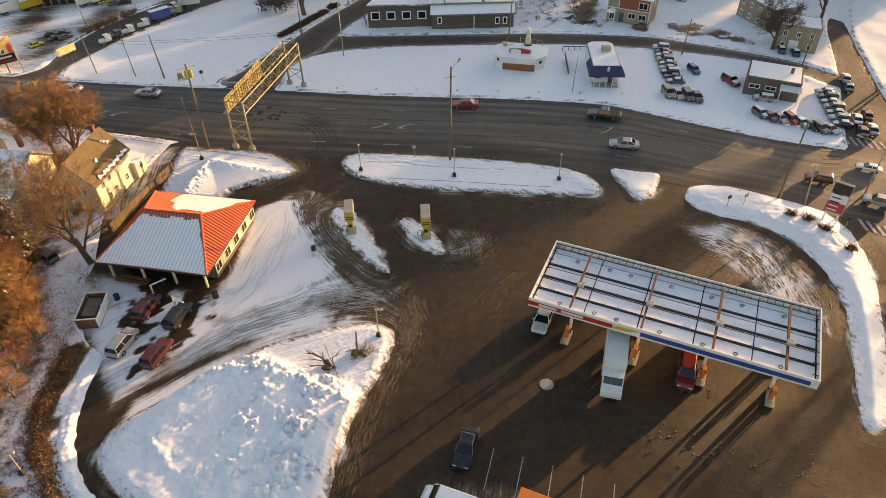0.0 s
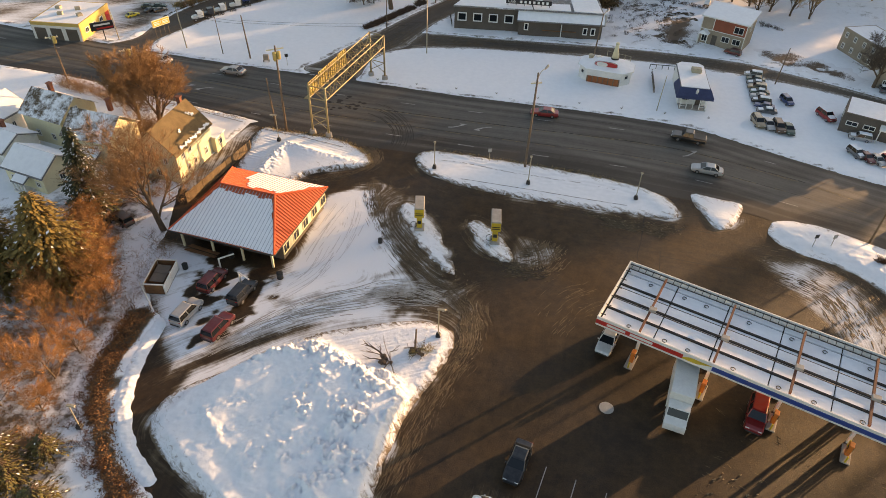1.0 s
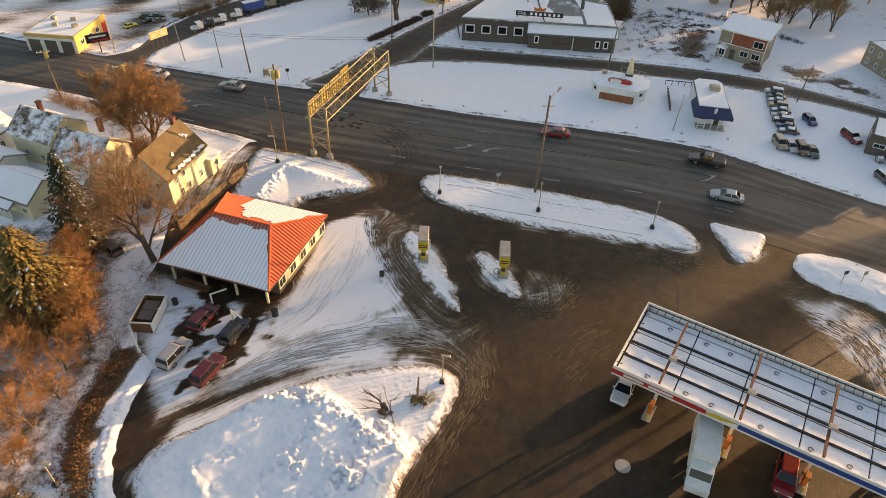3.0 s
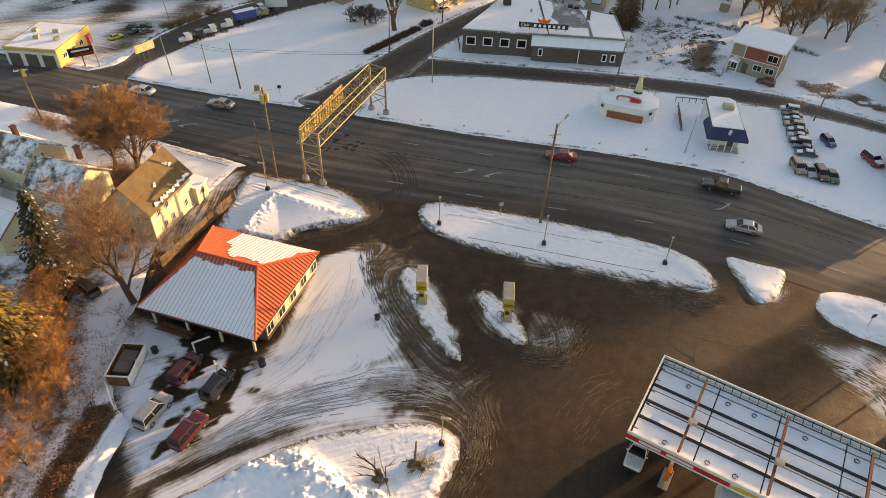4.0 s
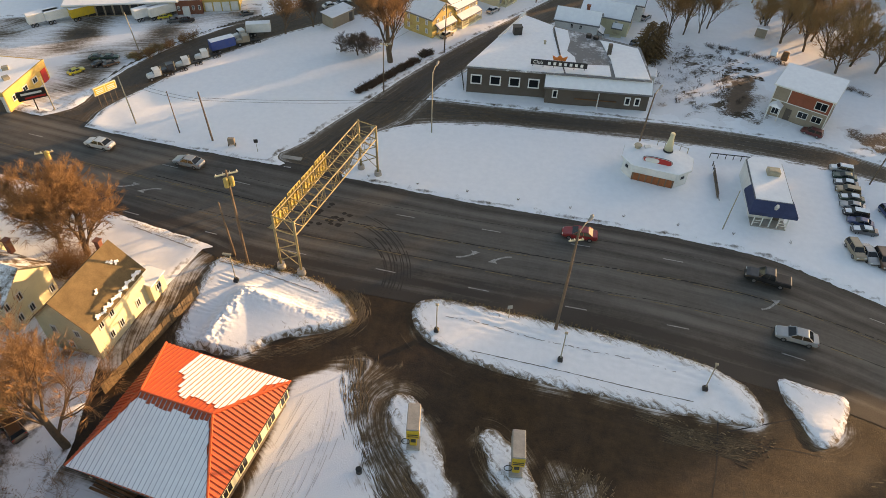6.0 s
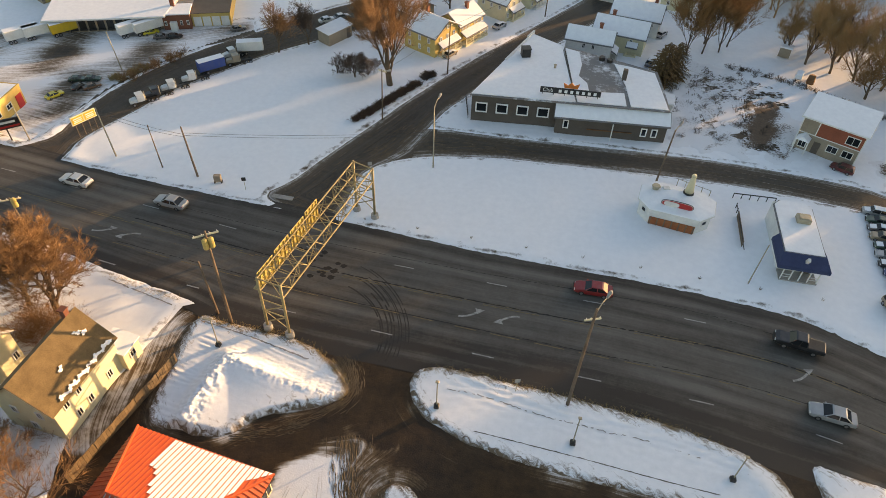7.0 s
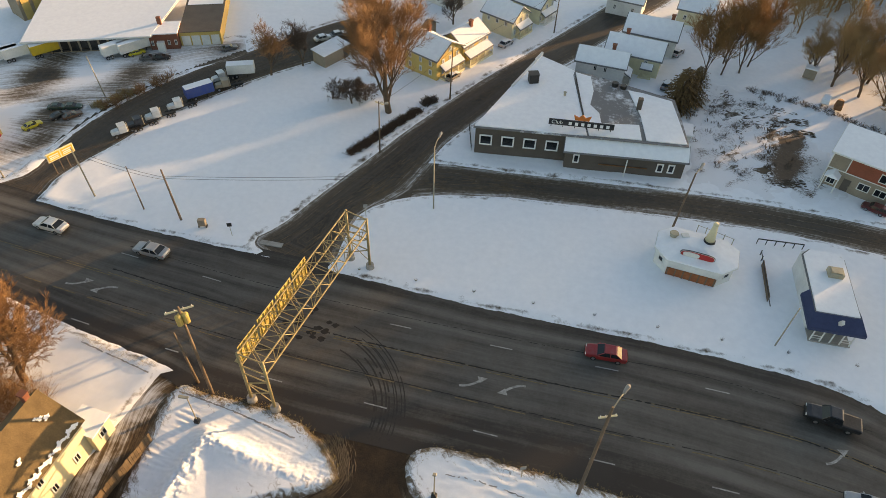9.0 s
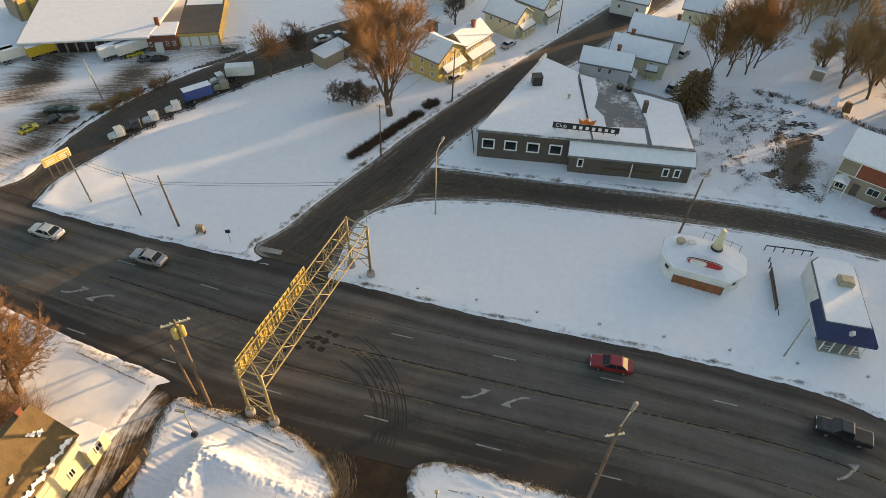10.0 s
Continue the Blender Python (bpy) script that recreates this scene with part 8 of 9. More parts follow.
bare_tree(-39.4, 148.4, 4.0, "bushy bare tree on the field", 29, 1.2, 0.14, TWIG_DARK, 0.1, 0.1, 200, levels=4, twigs=4, thick=1.6)
bare_tree(-57.3, 152.4, 7.6, "slim bare tree at the field edge", 24, 0.85, 0.22, TWIG, 0.25, 0, 30, levels=4, twigs=4, thick=1.6)
bare_tree(-53.0, 156.6, 6.8, "slim bare tree behind the shed", 25, 0.85, 0.2, TWIG_DARK, 0.25, 0, 30, levels=4, twigs=4, thick=1.6)
bare_tree(-42.0, 166.5, 9.0, "bare tree between the houses", 26, 0.9, 0.26, TWIG, 0.25, 0, 130, levels=4, twigs=5, thick=2.0)
bare_tree(-46.0, 172.0, 9.0, "bare tree between the houses", 36, 0.9, 0.26, TWIG, 0.25, 0, 30, levels=4, twigs=5, thick=2.0)
bare_tree(-30.0, 178.0, 6.0, "small bare tree between the houses", 27, 0.9, 0.2, TWIG_DARK, 0.25, 0, 230, levels=3, twigs=6, thick=2.0)
for k, (x, y, h) in enumerate(((16.8, 168.8, 11.5), (19.8, 170.4, 12.5), (23.0, 171.6, 12.0), (20.6, 174.6, 12.5), (24.8, 174.2, 11.0))):
    bare_tree(x, y, h, "slim russet bare tree in a tight cluster", 31 + k, 0.6, 0.16, TWIG_GOLD, 0.12, 0, 80 * k, levels=4, twigs=8, thick=1.4)
bare_tree(61.0, 127.0, 9.5, "bare tree beside the tan block", 133, 1.0, 0.35, TWIG_DARK, 0.25, 0, 50, levels=4, twigs=4, thick=1.8)
bare_tree(76.5, 142.0, 12.0, "bare tree along the cross street", 134, 1.0, 0.35, TWIG_GOLD, 0.25, 0, 150, levels=4, twigs=4, thick=1.8)
# unseen trees east of the cross street, added to shade the forecourt
for k, (x, y, h) in enumerate(((84.5, 119.0, 12.0), (87.5, 122.5, 12.0), (83.0, 83.5, 10.0))):
    bare_tree(x, y, h, "bare tree added out of view to shade the forecourt", 140 + k, 0.8, 0.26, TWIG_GOLD, 0.2, 0, 60 * k, levels=4, twigs=3, thick=1.1)
for k, (x, y, h) in enumerate(((35.0, 172.6, 8.0), (38.6, 170.6, 9.5), (42.4, 168.0, 8.5), (46.0, 166.0, 10.0), (50.0, 163.6, 9.5), (54.0, 161.6, 9.0), (40.2, 176.0, 10.5), (45.0, 173.0, 10.5), (58.0, 160.6, 9.5), (51.0, 169.0, 10.0))):
    bare_tree(x, y, h, "golden bare tree at the front of the wood", 150 + k, 0.62, 0.24, TWIG_WOOD, 0.06, 0, 50 * k, float(shade_hill(np.array(x), np.array(y))), levels=4, twigs=7, thick=1.15)
bare_tree(46.5, 160.0, 8.0, "bare tree at the wood's edge", 135, 1.0, 0.25, TWIG_GOLD, 0.2, 0, 150, levels=4, twigs=4, thick=2.0)


def conifer(x, y, h, w, label, seed, needles, snow_bits, name="conifer", blunt=0.0, dense=9, size=1.0):
    rg = random.Random(seed)
    t = thing(name, x, y, -0.05, 0, label, "tree")
    part("trunk", Shape().tube((0, 0, 0), (0, 0, h * 0.95), 0.22, 0.04, 8), BARK, t)
    wood, tuft, snow = [], Shape(), Shape()
    tiers = int(h * 3.0)
    for k in range(tiers):
        f = (k + 0.5) / tiers
        z = h * (0.08 + 0.9 * f)
        reach = w * ((1 - f) ** (0.8 - blunt * 0.4)) * rg.uniform(0.75, 1.1) + 0.15
        for j in range(dense):
            a = j * 6.2832 / dense + k * 1.1 + rg.uniform(-0.25, 0.25)
            rr = reach * rg.uniform(0.65, 1.1)
            dz = -0.28 * rr + rg.uniform(-0.15, 0.1)
            p, q = Vector((0, 0, z)), Vector((rr * math.cos(a), rr * math.sin(a), z + dz))
            wood.append((*p, *q, 0.035, 0.012))
            m = max(3, int(rr / 0.28))
            side = Vector((-math.sin(a), math.cos(a), 0))
            for i in range(m):
                c = p.lerp(q, 0.25 + 0.8 * (i + rg.random()) / m)
                s = rg.uniform(0.28, 0.55) * size
                d = ((q - p).normalized() + side * rg.uniform(-1.0, 1.0) + Vector((0, 0, rg.uniform(-0.6, 0.1)))).normalized()
                e = d.cross(Vector((0, 0, 1))).normalized() * s * 0.3
                n = d.cross(e).normalized() * 0.06
                tuft.add([c - e * 0.5, c + d * s * 0.5 - e + n, c + d * s, c + d * s * 0.5 + e - n, c + e * 0.5], [(0, 1, 2, 3, 4)])
                if snow_bits and rg.random() < snow_bits:
                    u = Vector((0, 0, 0.07))
                    snow.add([c + u - e * 0.4, c + d * s * 0.5 - e * 0.8 + u, c + d * s * 0.9 + u * 0.6, c + d * s * 0.5 + e * 0.8 + u], [(0, 1, 2, 3)])
    part("branchwork", finish(tubes(wood, 4), BARK), None, t)

    def plain(sh, material):
        me = bpy.data.meshes.new("mesh")
        me.from_pydata(sh.v, [], sh.f)
        me.materials.append(material)
        return me

    part("crown", plain(tuft, needles), None, t)
    if snow_bits:
        tagged(part("snow_load", plain(snow, SNOW), None, t), "snow clinging to the boughs", kind="stuff")
    return t


NEEDLES_BROWN = surface("winter_brown_needles", (0.085, 0.050, 0.018), (0.22, 0.13, 0.048), 0.8, 0.8, 6.0, 0)
conifer(-58.4, 66.0, 13.0, 3.7, "dark spruce with snow on its boughs", 41, NEEDLES, 0.14, dense=13, size=1.1)
conifer(-54.6, 52.6, 13.0, 6.2, "broad olive-green conifer at the yard edge", 42, NEEDLES_PALE, 0.02, blunt=0.6, dense=15, size=1.25)
conifer(-62.0, 51.5, 12.5, 5.6, "broad olive-green conifer at the yard edge", 43, NEEDLES_PALE, 0.02, blunt=0.6, dense=14, size=1.25)
NEEDLES_OLIVE = surface("olive_needles", (0.040, 0.040, 0.012), (0.145, 0.120, 0.035), 0.8, 0.8, 6.0, 0)
for k, (x, y, h, w) in enumerate(((-44.2, 27.4, 3.6, 3.2), (-40.0, 25.6, 3.2, 3.0), (-42.6, 30.4, 2.8, 2.6), (-47.0, 29.6, 3.2, 3.0), (-46.2, 25.0, 3.4, 3.2))):
    conifer(x, y, h, w, "low spreading olive evergreen", 44 + k * 7, NEEDLES_OLIVE, 0.04, blunt=0.8, dense=16, size=0.75)
conifer(11.6, 157.2, 8.0, 3.6, "winter-brown rounded evergreen beside the club", 46, NEEDLES_BROWN, 0.0, blunt=0.9, dense=15, size=0.9)
conifer(14.0, 159.8, 7.0, 2.7, "winter-brown rounded evergreen beside the club", 47, NEEDLES_BROWN, 0.0, blunt=0.9, dense=15, size=0.9)

# the wood on the rise: one object of many bare trees
protos = [grow(60 + k, 13.0, 0.8, 3, 0.22, 0.2, 0.4, 5) for k in range(4)]
packs = []
for limbs, fine in protos:
    a = np.array(limbs + fine)
    a[len(limbs):, 6:] *= 1.9
    packs.append(a)
rg = np.random.default_rng(9)
# continued beyond the view to hold off the sun, with gaps for streaks
wood_segs, placed = [], 0
while placed < 460:
    s, c = rg.uniform(142, 248), -rg.uniform(48.5, 184)
    x, y = s * SUN_C + c * SUN_S, s * SUN_S - c * SUN_C
    if (c < -134 and s < 180) or -146 < c < -131.0 or any(abs(c + mid) < half + 2.4 for mid, half in SUN_GAPS) or s < 148 + 6 * math.sin(c * 0.13) or (x < 36 and y < 188) or (x < 26 and y < 215) or (48 < x < 75 and y < 152):
        continue
    if inside_by(np.array([(23, 158), (31, 151), (40, 147), (47, 152), (47, 158), (36, 169), (26, 173)]), np.array([[x]]), np.array([[y]]))[0, 0] > -1:
        continue
    if c > -116 and s < 187 and rg.random() < 0.7:
        continue
    if inside_by(paved[4], np.array([[x]]), np.array([[y]]))[0, 0] > -3:
        continue
    a = packs[rg.integers(4)].copy()
    k, th = rg.uniform(0.68, 0.95) * (1.2 if c < -125 or c > -83 else 1), rg.uniform(0, 6.28)
    R = np.array([[math.cos(th), -math.sin(th), 0], [math.sin(th), math.cos(th), 0], [0, 0, 1]]) * k
    zb = float(shade_hill(np.array(x), np.array(y))) - 0.1
    a[:, :3], a[:, 3:6] = a[:, :3] @ R.T + (x, y, zb), a[:, 3:6] @ R.T + (x, y, zb)
    wood_segs.append(a)
    placed += 1
wood = new("bare_wood", finish(tubes(np.concatenate(wood_segs), 3), TWIG_WOOD))
tagged(wood, "dense wood of bare russet trees, extended out of view to block the sun", "woodland", kind="stuff")

# underbrush below the wood and leafless hedge rows
def brush(name, spots, h, label, material, seed, per=26, kind="stuff", r=0.02):
    rg = random.Random(seed)
    segs = []
    for x, y, z in spots:
        for _ in range(per):
            a, e = rg.uniform(0, 6.28), rg.uniform(0.5, 1.4)
            l = h * rg.uniform(0.5, 1.1)
            p = Vector((x + rg.uniform(-0.4, 0.4), y + rg.uniform(-0.4, 0.4), z))
            q = p + Vector((math.cos(a) * math.cos(e), math.sin(a) * math.cos(e), math.sin(e))) * l
            segs.append((*p, *q, r, r * 0.4))
            for _ in range(2):
                b = rg.uniform(0, 6.28)
                m = p.lerp(q, rg.uniform(0.4, 0.9))
                segs.append((*m, *(m + Vector((math.cos(b), math.sin(b), rg.uniform(0.1, 0.8))) * l * 0.35), r * 0.6, r * 0.3))
    ob = new(name, finish(tubes(segs, 3), material))
    return tagged(ob, label, "shrubs", kind=kind)


def row(pts, n, jitter=0.5, seed=1, z=0.05):
    rg = random.Random(seed)
    p = resample(curve(pts, False, 6), n)
    return [(x + rg.uniform(-jitter, jitter), y + rg.uniform(-jitter, jitter), z) for x, y in p]


HEDGE = surface("brown_hedge", (0.07, 0.04, 0.028), (0.17, 0.105, 0.07), 0.9, 1.0, 6.0, 0)
LEAF = surface("dead_leaf_hedge", (0.06, 0.028, 0.016), (0.15, 0.07, 0.035), 0.9, 1.0, 6.0, 0)
brush("hedge", row([(-43.4, 49.4), (-43.4, 46), (-43.2, 42), (-42.6, 38), (-41.4, 34.6), (-38.4, 30.6), (-34.4, 27.8), (-30, 25)], 150, 1.2, 2), 0.55, "low dead-leaved hedge along the lane", LEAF, 3, 22, "stuff", 0.018)
brush("hedge", row([(-37.6, 134.3), (-34.3, 140), (-30.4, 147)], 60, 0.35, 4), 1.0, "clipped brown hedge along the street", HEDGE, 5, 60, "stuff", 0.04)
brush("hedge", row([(-29.4, 149.3), (-28.6, 150.8)], 12, 0.5, 6), 1.1, "short piece of bare hedge", TWIG_DARK, 6, 46, "stuff", 0.04)
brush("scrub", [(x, y, 0.1) for x, y in zip(np.random.default_rng(5).uniform(12.5, 29, 70), np.random.default_rng(6).uniform(141, 164, 70))], 0.7, "scattered dead weeds on the rough slope", TWIG_DARK, 7, 10, "stuff", 0.03)
rg2 = np.random.default_rng(15)
brush("scrub", [(x, y, 0.1) for x, y in zip(rg2.uniform(-64, -44, 260), rg2.uniform(26, 62, 260))], 1.9, "thin bare brush on leaf-strewn snow", TWIG, 8, 9, "stuff", 0.014)
brush("scrub", [(x, y, 0.1) for x, y in zip(rg2.uniform(-58, -50, 40), rg2.uniform(66, 76, 40))], 1.6, "russet brush behind the house", TWIG, 9, 14, "stuff", 0.02)
brush("scrub", [(x, y, 0.1) for x, y in zip(rg2.uniform(-63, -56.5, 60), rg2.uniform(83.6, 87.5, 60))], 3.4, "tall russet brush between the houses and the road", TWIG, 19, 16, "stuff", 0.016)
# row added to throw shade over the bright strip of snow
brush("scrub", row([(-66, 92.6), (-74, 95.4), (-84, 98.0)], 70, 0.8, 41), 2.6, "bare russet bushes added to shade the snow along the sidewalk", TWIG, 42, 14, "stuff", 0.016)
brush("scrub", row([(24, 166), (34, 163), (44, 156.5), (50, 152)], 60, 0.7, 12), 0.8, "fence line of dead brush below the wood", TWIG_DARK, 10, 14, "stuff", 0.03)
brush("scrub", row([(-79, 137), (-76.5, 143), (-73, 148.5)], 30, 1.2, 13), 1.6, "brown weeds along the truck yard", TWIG, 11, 16, "stuff", 0.03)
for x, y in ((44.6, 73.6), (46.6, 72.6), (48.0, 70.4), (49.6, 66.4)):
    brush("shrub", [(x, y, 0.35), (x + 0.5, y - 0.3, 0.35)], 0.9, "low dark shrub in corner snow", LEAF, int(x), 40, "thing", 0.04)["kind"] = ""

# ---- clutter ----
def leaves(name, poly, n, heap, size, label, material, seed, soft=0.8):
    """Fallen leaves, each a small curled blade, heaped toward the middle of an outline."""
    rg = np.random.default_rng(seed)
    p = np.asarray(poly, float)
    x, y = rg.uniform(p[:, 0].min() - soft, p[:, 0].max() + soft, n), rg.uniform(p[:, 1].min() - soft, p[:, 1].max() + soft, n)
    deep = inside_by(p, x, y)
    keep = deep > -soft * rg.random(n) ** 2
    x, y, deep = x[keep], y[keep], deep[keep]
    m = len(x)
    z = 0.16 + heap * step(deep, -0.5, 1.4) * rg.uniform(0.3, 1.0, m)
    a, b, k = rg.uniform(0, 6.28, m), rg.uniform(-0.9, 0.9, m), size * rg.uniform(0.6, 1.4, m)
    u = np.stack([np.cos(a), np.sin(a), np.sin(b)], 1) * k[:, None]
    w = np.stack([-np.sin(a), np.cos(a), rg.uniform(-0.7, 0.7, m)], 1) * k[:, None] * 0.6
    c = np.stack([x, y, z], 1)
    co = np.stack([c - u, c + w, c + u, c - w], 1).reshape(-1, 3)
    me = bpy.data.meshes.new("mesh")
    me.from_pydata(co.tolist(), [], np.arange(4 * m).reshape(-1, 4).tolist())
    me.materials.append(material)
    return tagged(new(name, me), label, "leaves", kind="stuff")


LEAF_BROWN = surface("fallen_leaf", (0.10, 0.042, 0.016), (0.30, 0.145, 0.055), 0.85, 2.5, 9.0, 0)
leaves("leaf_litter", LITTER, 26000, 0.42, 0.10, "thick brown leaf litter banked along the lane", LEAF_BROWN, 61)
# leaf litter on the slope, its count raised to darken the snow like shade
leaves("leaf_litter", [(-40, 28), (-45, 36), (-45, 50), (-50, 58), (-62, 60), (-66, 40), (-52, 26)], 13000, 0.0, 0.085, "scattered dead leaves, thickened to stand for shade on the snow", LEAF_BROWN, 62)
def clods(name, spots, size, label, material, seed, long=1.0, way=0.0):
    """Ploughed lumps of snow, many small angular blocks in one object."""
    rg = random.Random(seed)
    s = Shape()
    for x, y, z in spots:
        k = size * rg.uniform(0.4, 1.3)
        m = Matrix.Translation((x, y, z + k * 0.2)) @ Euler((rg.uniform(-0.6, 0.6), rg.uniform(-0.6, 0.6), rg.uniform(0, 3) if long == 1 else way + rg.uniform(-0.35, 0.35))).to_matrix().to_4x4()
        pts = [(sx * long * k * rg.uniform(0.35, 0.65), sy * k * rg.uniform(0.3, 0.6), sz * k * rg.uniform(0.25, 0.45)) for sx in (-1, 1) for sy in (-1, 1) for sz in (-1, 1)]
        s.add([m @ Vector(p) for p in pts], [(0, 1, 3, 2), (4, 6, 7, 5), (0, 4, 5, 1), (2, 3, 7, 6), (0, 2, 6, 4), (1, 5, 7, 3)])
    ob = new(name, mesh_of(s, material))
    return tagged(ob, label, "snow clods", kind="stuff")


def scatter(poly, n, seed, z=0.0):
    rg = np.random.default_rng(seed)
    p = np.asarray(poly, float)
    out = []
    while len(out) < n:
        x, y = rg.uniform(p[:, 0].min(), p[:, 0].max()), rg.uniform(p[:, 1].min(), p[:, 1].max())
        if inside_by(p, np.array([[x]]), np.array([[y]]))[0, 0] > 0:
            out.append((x, y, z))
    return out


DIRTY = surface("dirty_ice", (0.06, 0.042, 0.024), (0.34, 0.25, 0.15), 0.7, 1.5, 8.0, 0.02)
clods("ice_clods", scatter([(-0.9, 63.8), (-1.8, 67.2), (0.3, 70.7), (3.7, 70.3), (4.9, 68.4), (2.2, 64.4)], 110, 3), 0.09, "field of brown ice clods beside the kiosk island", DIRTY, 4, 2.6, 2.0)
clods("ice_clods", scatter([(-10, 62), (-8, 63), (-5, 57), (-4, 50), (-6, 46), (-7, 48), (-7, 55)], 90, 5), 0.08, "brown ice clods along the lane edge", DIRTY, 6, 2.2, 1.9)
clods("ice_clods", scatter([(8, 78), (21, 77.4), (20, 75), (10, 76)], 90, 7), 0.09, "brown ice clods along the island", DIRTY, 8, 2.4, -0.1)
clods("ice_clods", scatter([(14, 36), (30, 32), (34, 36), (20, 40)], 70, 9), 0.10, "brown ice clods on the forecourt", DIRTY, 10, 2.0, 0.4)
clods("ice_clods", scatter([(-20, 77), (-18, 76), (-14, 66), (-10, 61), (-12, 60), (-16, 66)], 60, 19), 0.08, "brown ice clods along the lane", DIRTY, 12, 2.4, 2.1)
clods("ice_clods", scatter([(-16.6, 57.3), (-12.4, 59.4), (-6.4, 56.9), (-6.0, 53.7), (-12.0, 53.8), (-16.2, 55.2)], 80, 29), 0.08, "brown ice clods at the lane fork", DIRTY, 13, 2.4, 2.2)

# oil stains and tyre arcs on the road
TAR = surface("oil_stain", (0.010, 0.008, 0.007), (0.024, 0.020, 0.017), 0.85, 1.5, 8.0, 0)
rg3 = random.Random(8)
st = Shape()
for k in range(22):
    x, y, r = -34.6 + rg3.uniform(-3.0, 4.5), 101.6 + rg3.uniform(-2.6, 2.8), rg3.uniform(0.2, 0.6)
    n = 12
    ring = [(x + r * rg3.uniform(0.6, 1.3) * math.cos(a), y + r * rg3.uniform(0.5, 0.9) * math.sin(a), 0.025 + k * 0.0006) for a in np.linspace(0, 2 * math.pi, n, endpoint=False)]
    st.add(ring, [tuple(range(n))])
ob = new("oil_stains", mesh_of(st, TAR))
tagged(ob, "dark oil stains on the road under the gantry", "stain", kind="structure")
MARK = surface("tyre_mark", (0.016, 0.013, 0.011), (0.055, 0.046, 0.038), 0.85, 2.2, 8.0, 0)
arcs = Shape()
for k in range(9):
    r0, w = 9.6 + k * 0.62 + rg3.uniform(-0.2, 0.2), rg3.uniform(0.05, 0.10)
    a_from, a_to = rg3.uniform(-14, 6), rg3.uniform(48, 76)
    cx, cy = -32.6 - k * 0.22, 91.0 + rg3.uniform(-0.3, 0.3)
    n = 24
    for i in range(n):
        if rg3.random() < 0.04:
            continue
        a0, a1 = radians(a_from + (a_to - a_from) * i / n), radians(a_from + (a_to - a_from) * (i + 1) / n)
        arcs.add([(cx + (r0 + s * w) * math.cos(a), cy + (r0 * 0.92 + s * w) * math.sin(a), 0.024 + k * 0.0008) for a, s in ((a0, -1), (a1, -1), (a1, 1), (a0, 1))], [(0, 1, 2, 3)])
ob = new("tyre_arcs", mesh_of(arcs, MARK))
tagged(ob, "dark curved tyre marks on the road", "tyre marks", kind="structure")

# tracks pressed into the plot's snow
RUT = surface("packed_snow_rut", (0.40, 0.40, 0.42), (0.66, 0.67, 0.70), 0.7, 1.4, 6.0, 0)
RUT_DARK = surface("dirty_snow_rut", (0.18, 0.155, 0.13), (0.54, 0.53, 0.52), 0.8, 1.4, 6.0, 0)


def ruts(label, routes, material, count, w, seed):
    """Thin broken lines along gently shifted copies of the routes."""
    rg = random.Random(seed)
    sh = Shape()
    for k in range(count):
        dx, dy = rg.uniform(-1.3, 1.1), rg.uniform(-1.1, 1.1)
        turn = rg.uniform(-0.09, 0.09)
        r = routes[k % len(routes)]
        pts = resample(curve([(x + dx + turn * (y - r[0][1]), y + dy - turn * (x - r[0][0])) for x, y in r], False, 6), 34)
        a, b = sorted((rg.randrange(0, 20), rg.randrange(14, 33)))
        half = w * rg.uniform(0.5, 1.3)
        for i in range(a, b):
            if rg.random() < 0.1:
                continue
            (x0, y0), (x1, y1) = pts[i], pts[i + 1]
            n = math.hypot(x1 - x0, y1 - y0) + 1e-6
            nx, ny = -(y1 - y0) / n * half, (x1 - x0) / n * half
            z = 0.022 + 0.0007 * k
            sh.add([(x0 - nx, y0 - ny, z), (x1 - nx, y1 - ny, z), (x1 + nx, y1 + ny, z), (x0 + nx, y0 + ny, z)], [(0, 1, 2, 3)])
    ob = new("snow_ruts", mesh_of(sh, material))
    return tagged(ob, label, "tyre marks", kind="structure")


ruts("thin grey tyre ruts in the packed snow", [[(-27.6, 58.5), (-27.0, 66), (-25.6, 75)], [(-27, 57.6), (-24.0, 62), (-23.4, 70), (-24.4, 76)], [(-30, 52), (-25.6, 58), (-24.8, 64)]], RUT, 30, 0.032, 3)
ruts("dirty tyre ruts curving from the lane across packed snow", [[(-33, 44.6), (-27, 50.6), (-20, 54.6), (-13, 56.6)], [(-32, 45.6), (-25.6, 52.6), (-18.6, 56.0), (-14, 59.0)]], RUT_DARK, 26, 0.05, 4)

# brush and post on the heap's corner
STRAW_WEED = surface("dead_weed", (0.16, 0.12, 0.05), (0.40, 0.32, 0.12), 0.9, 1.5, 7.0, 0)


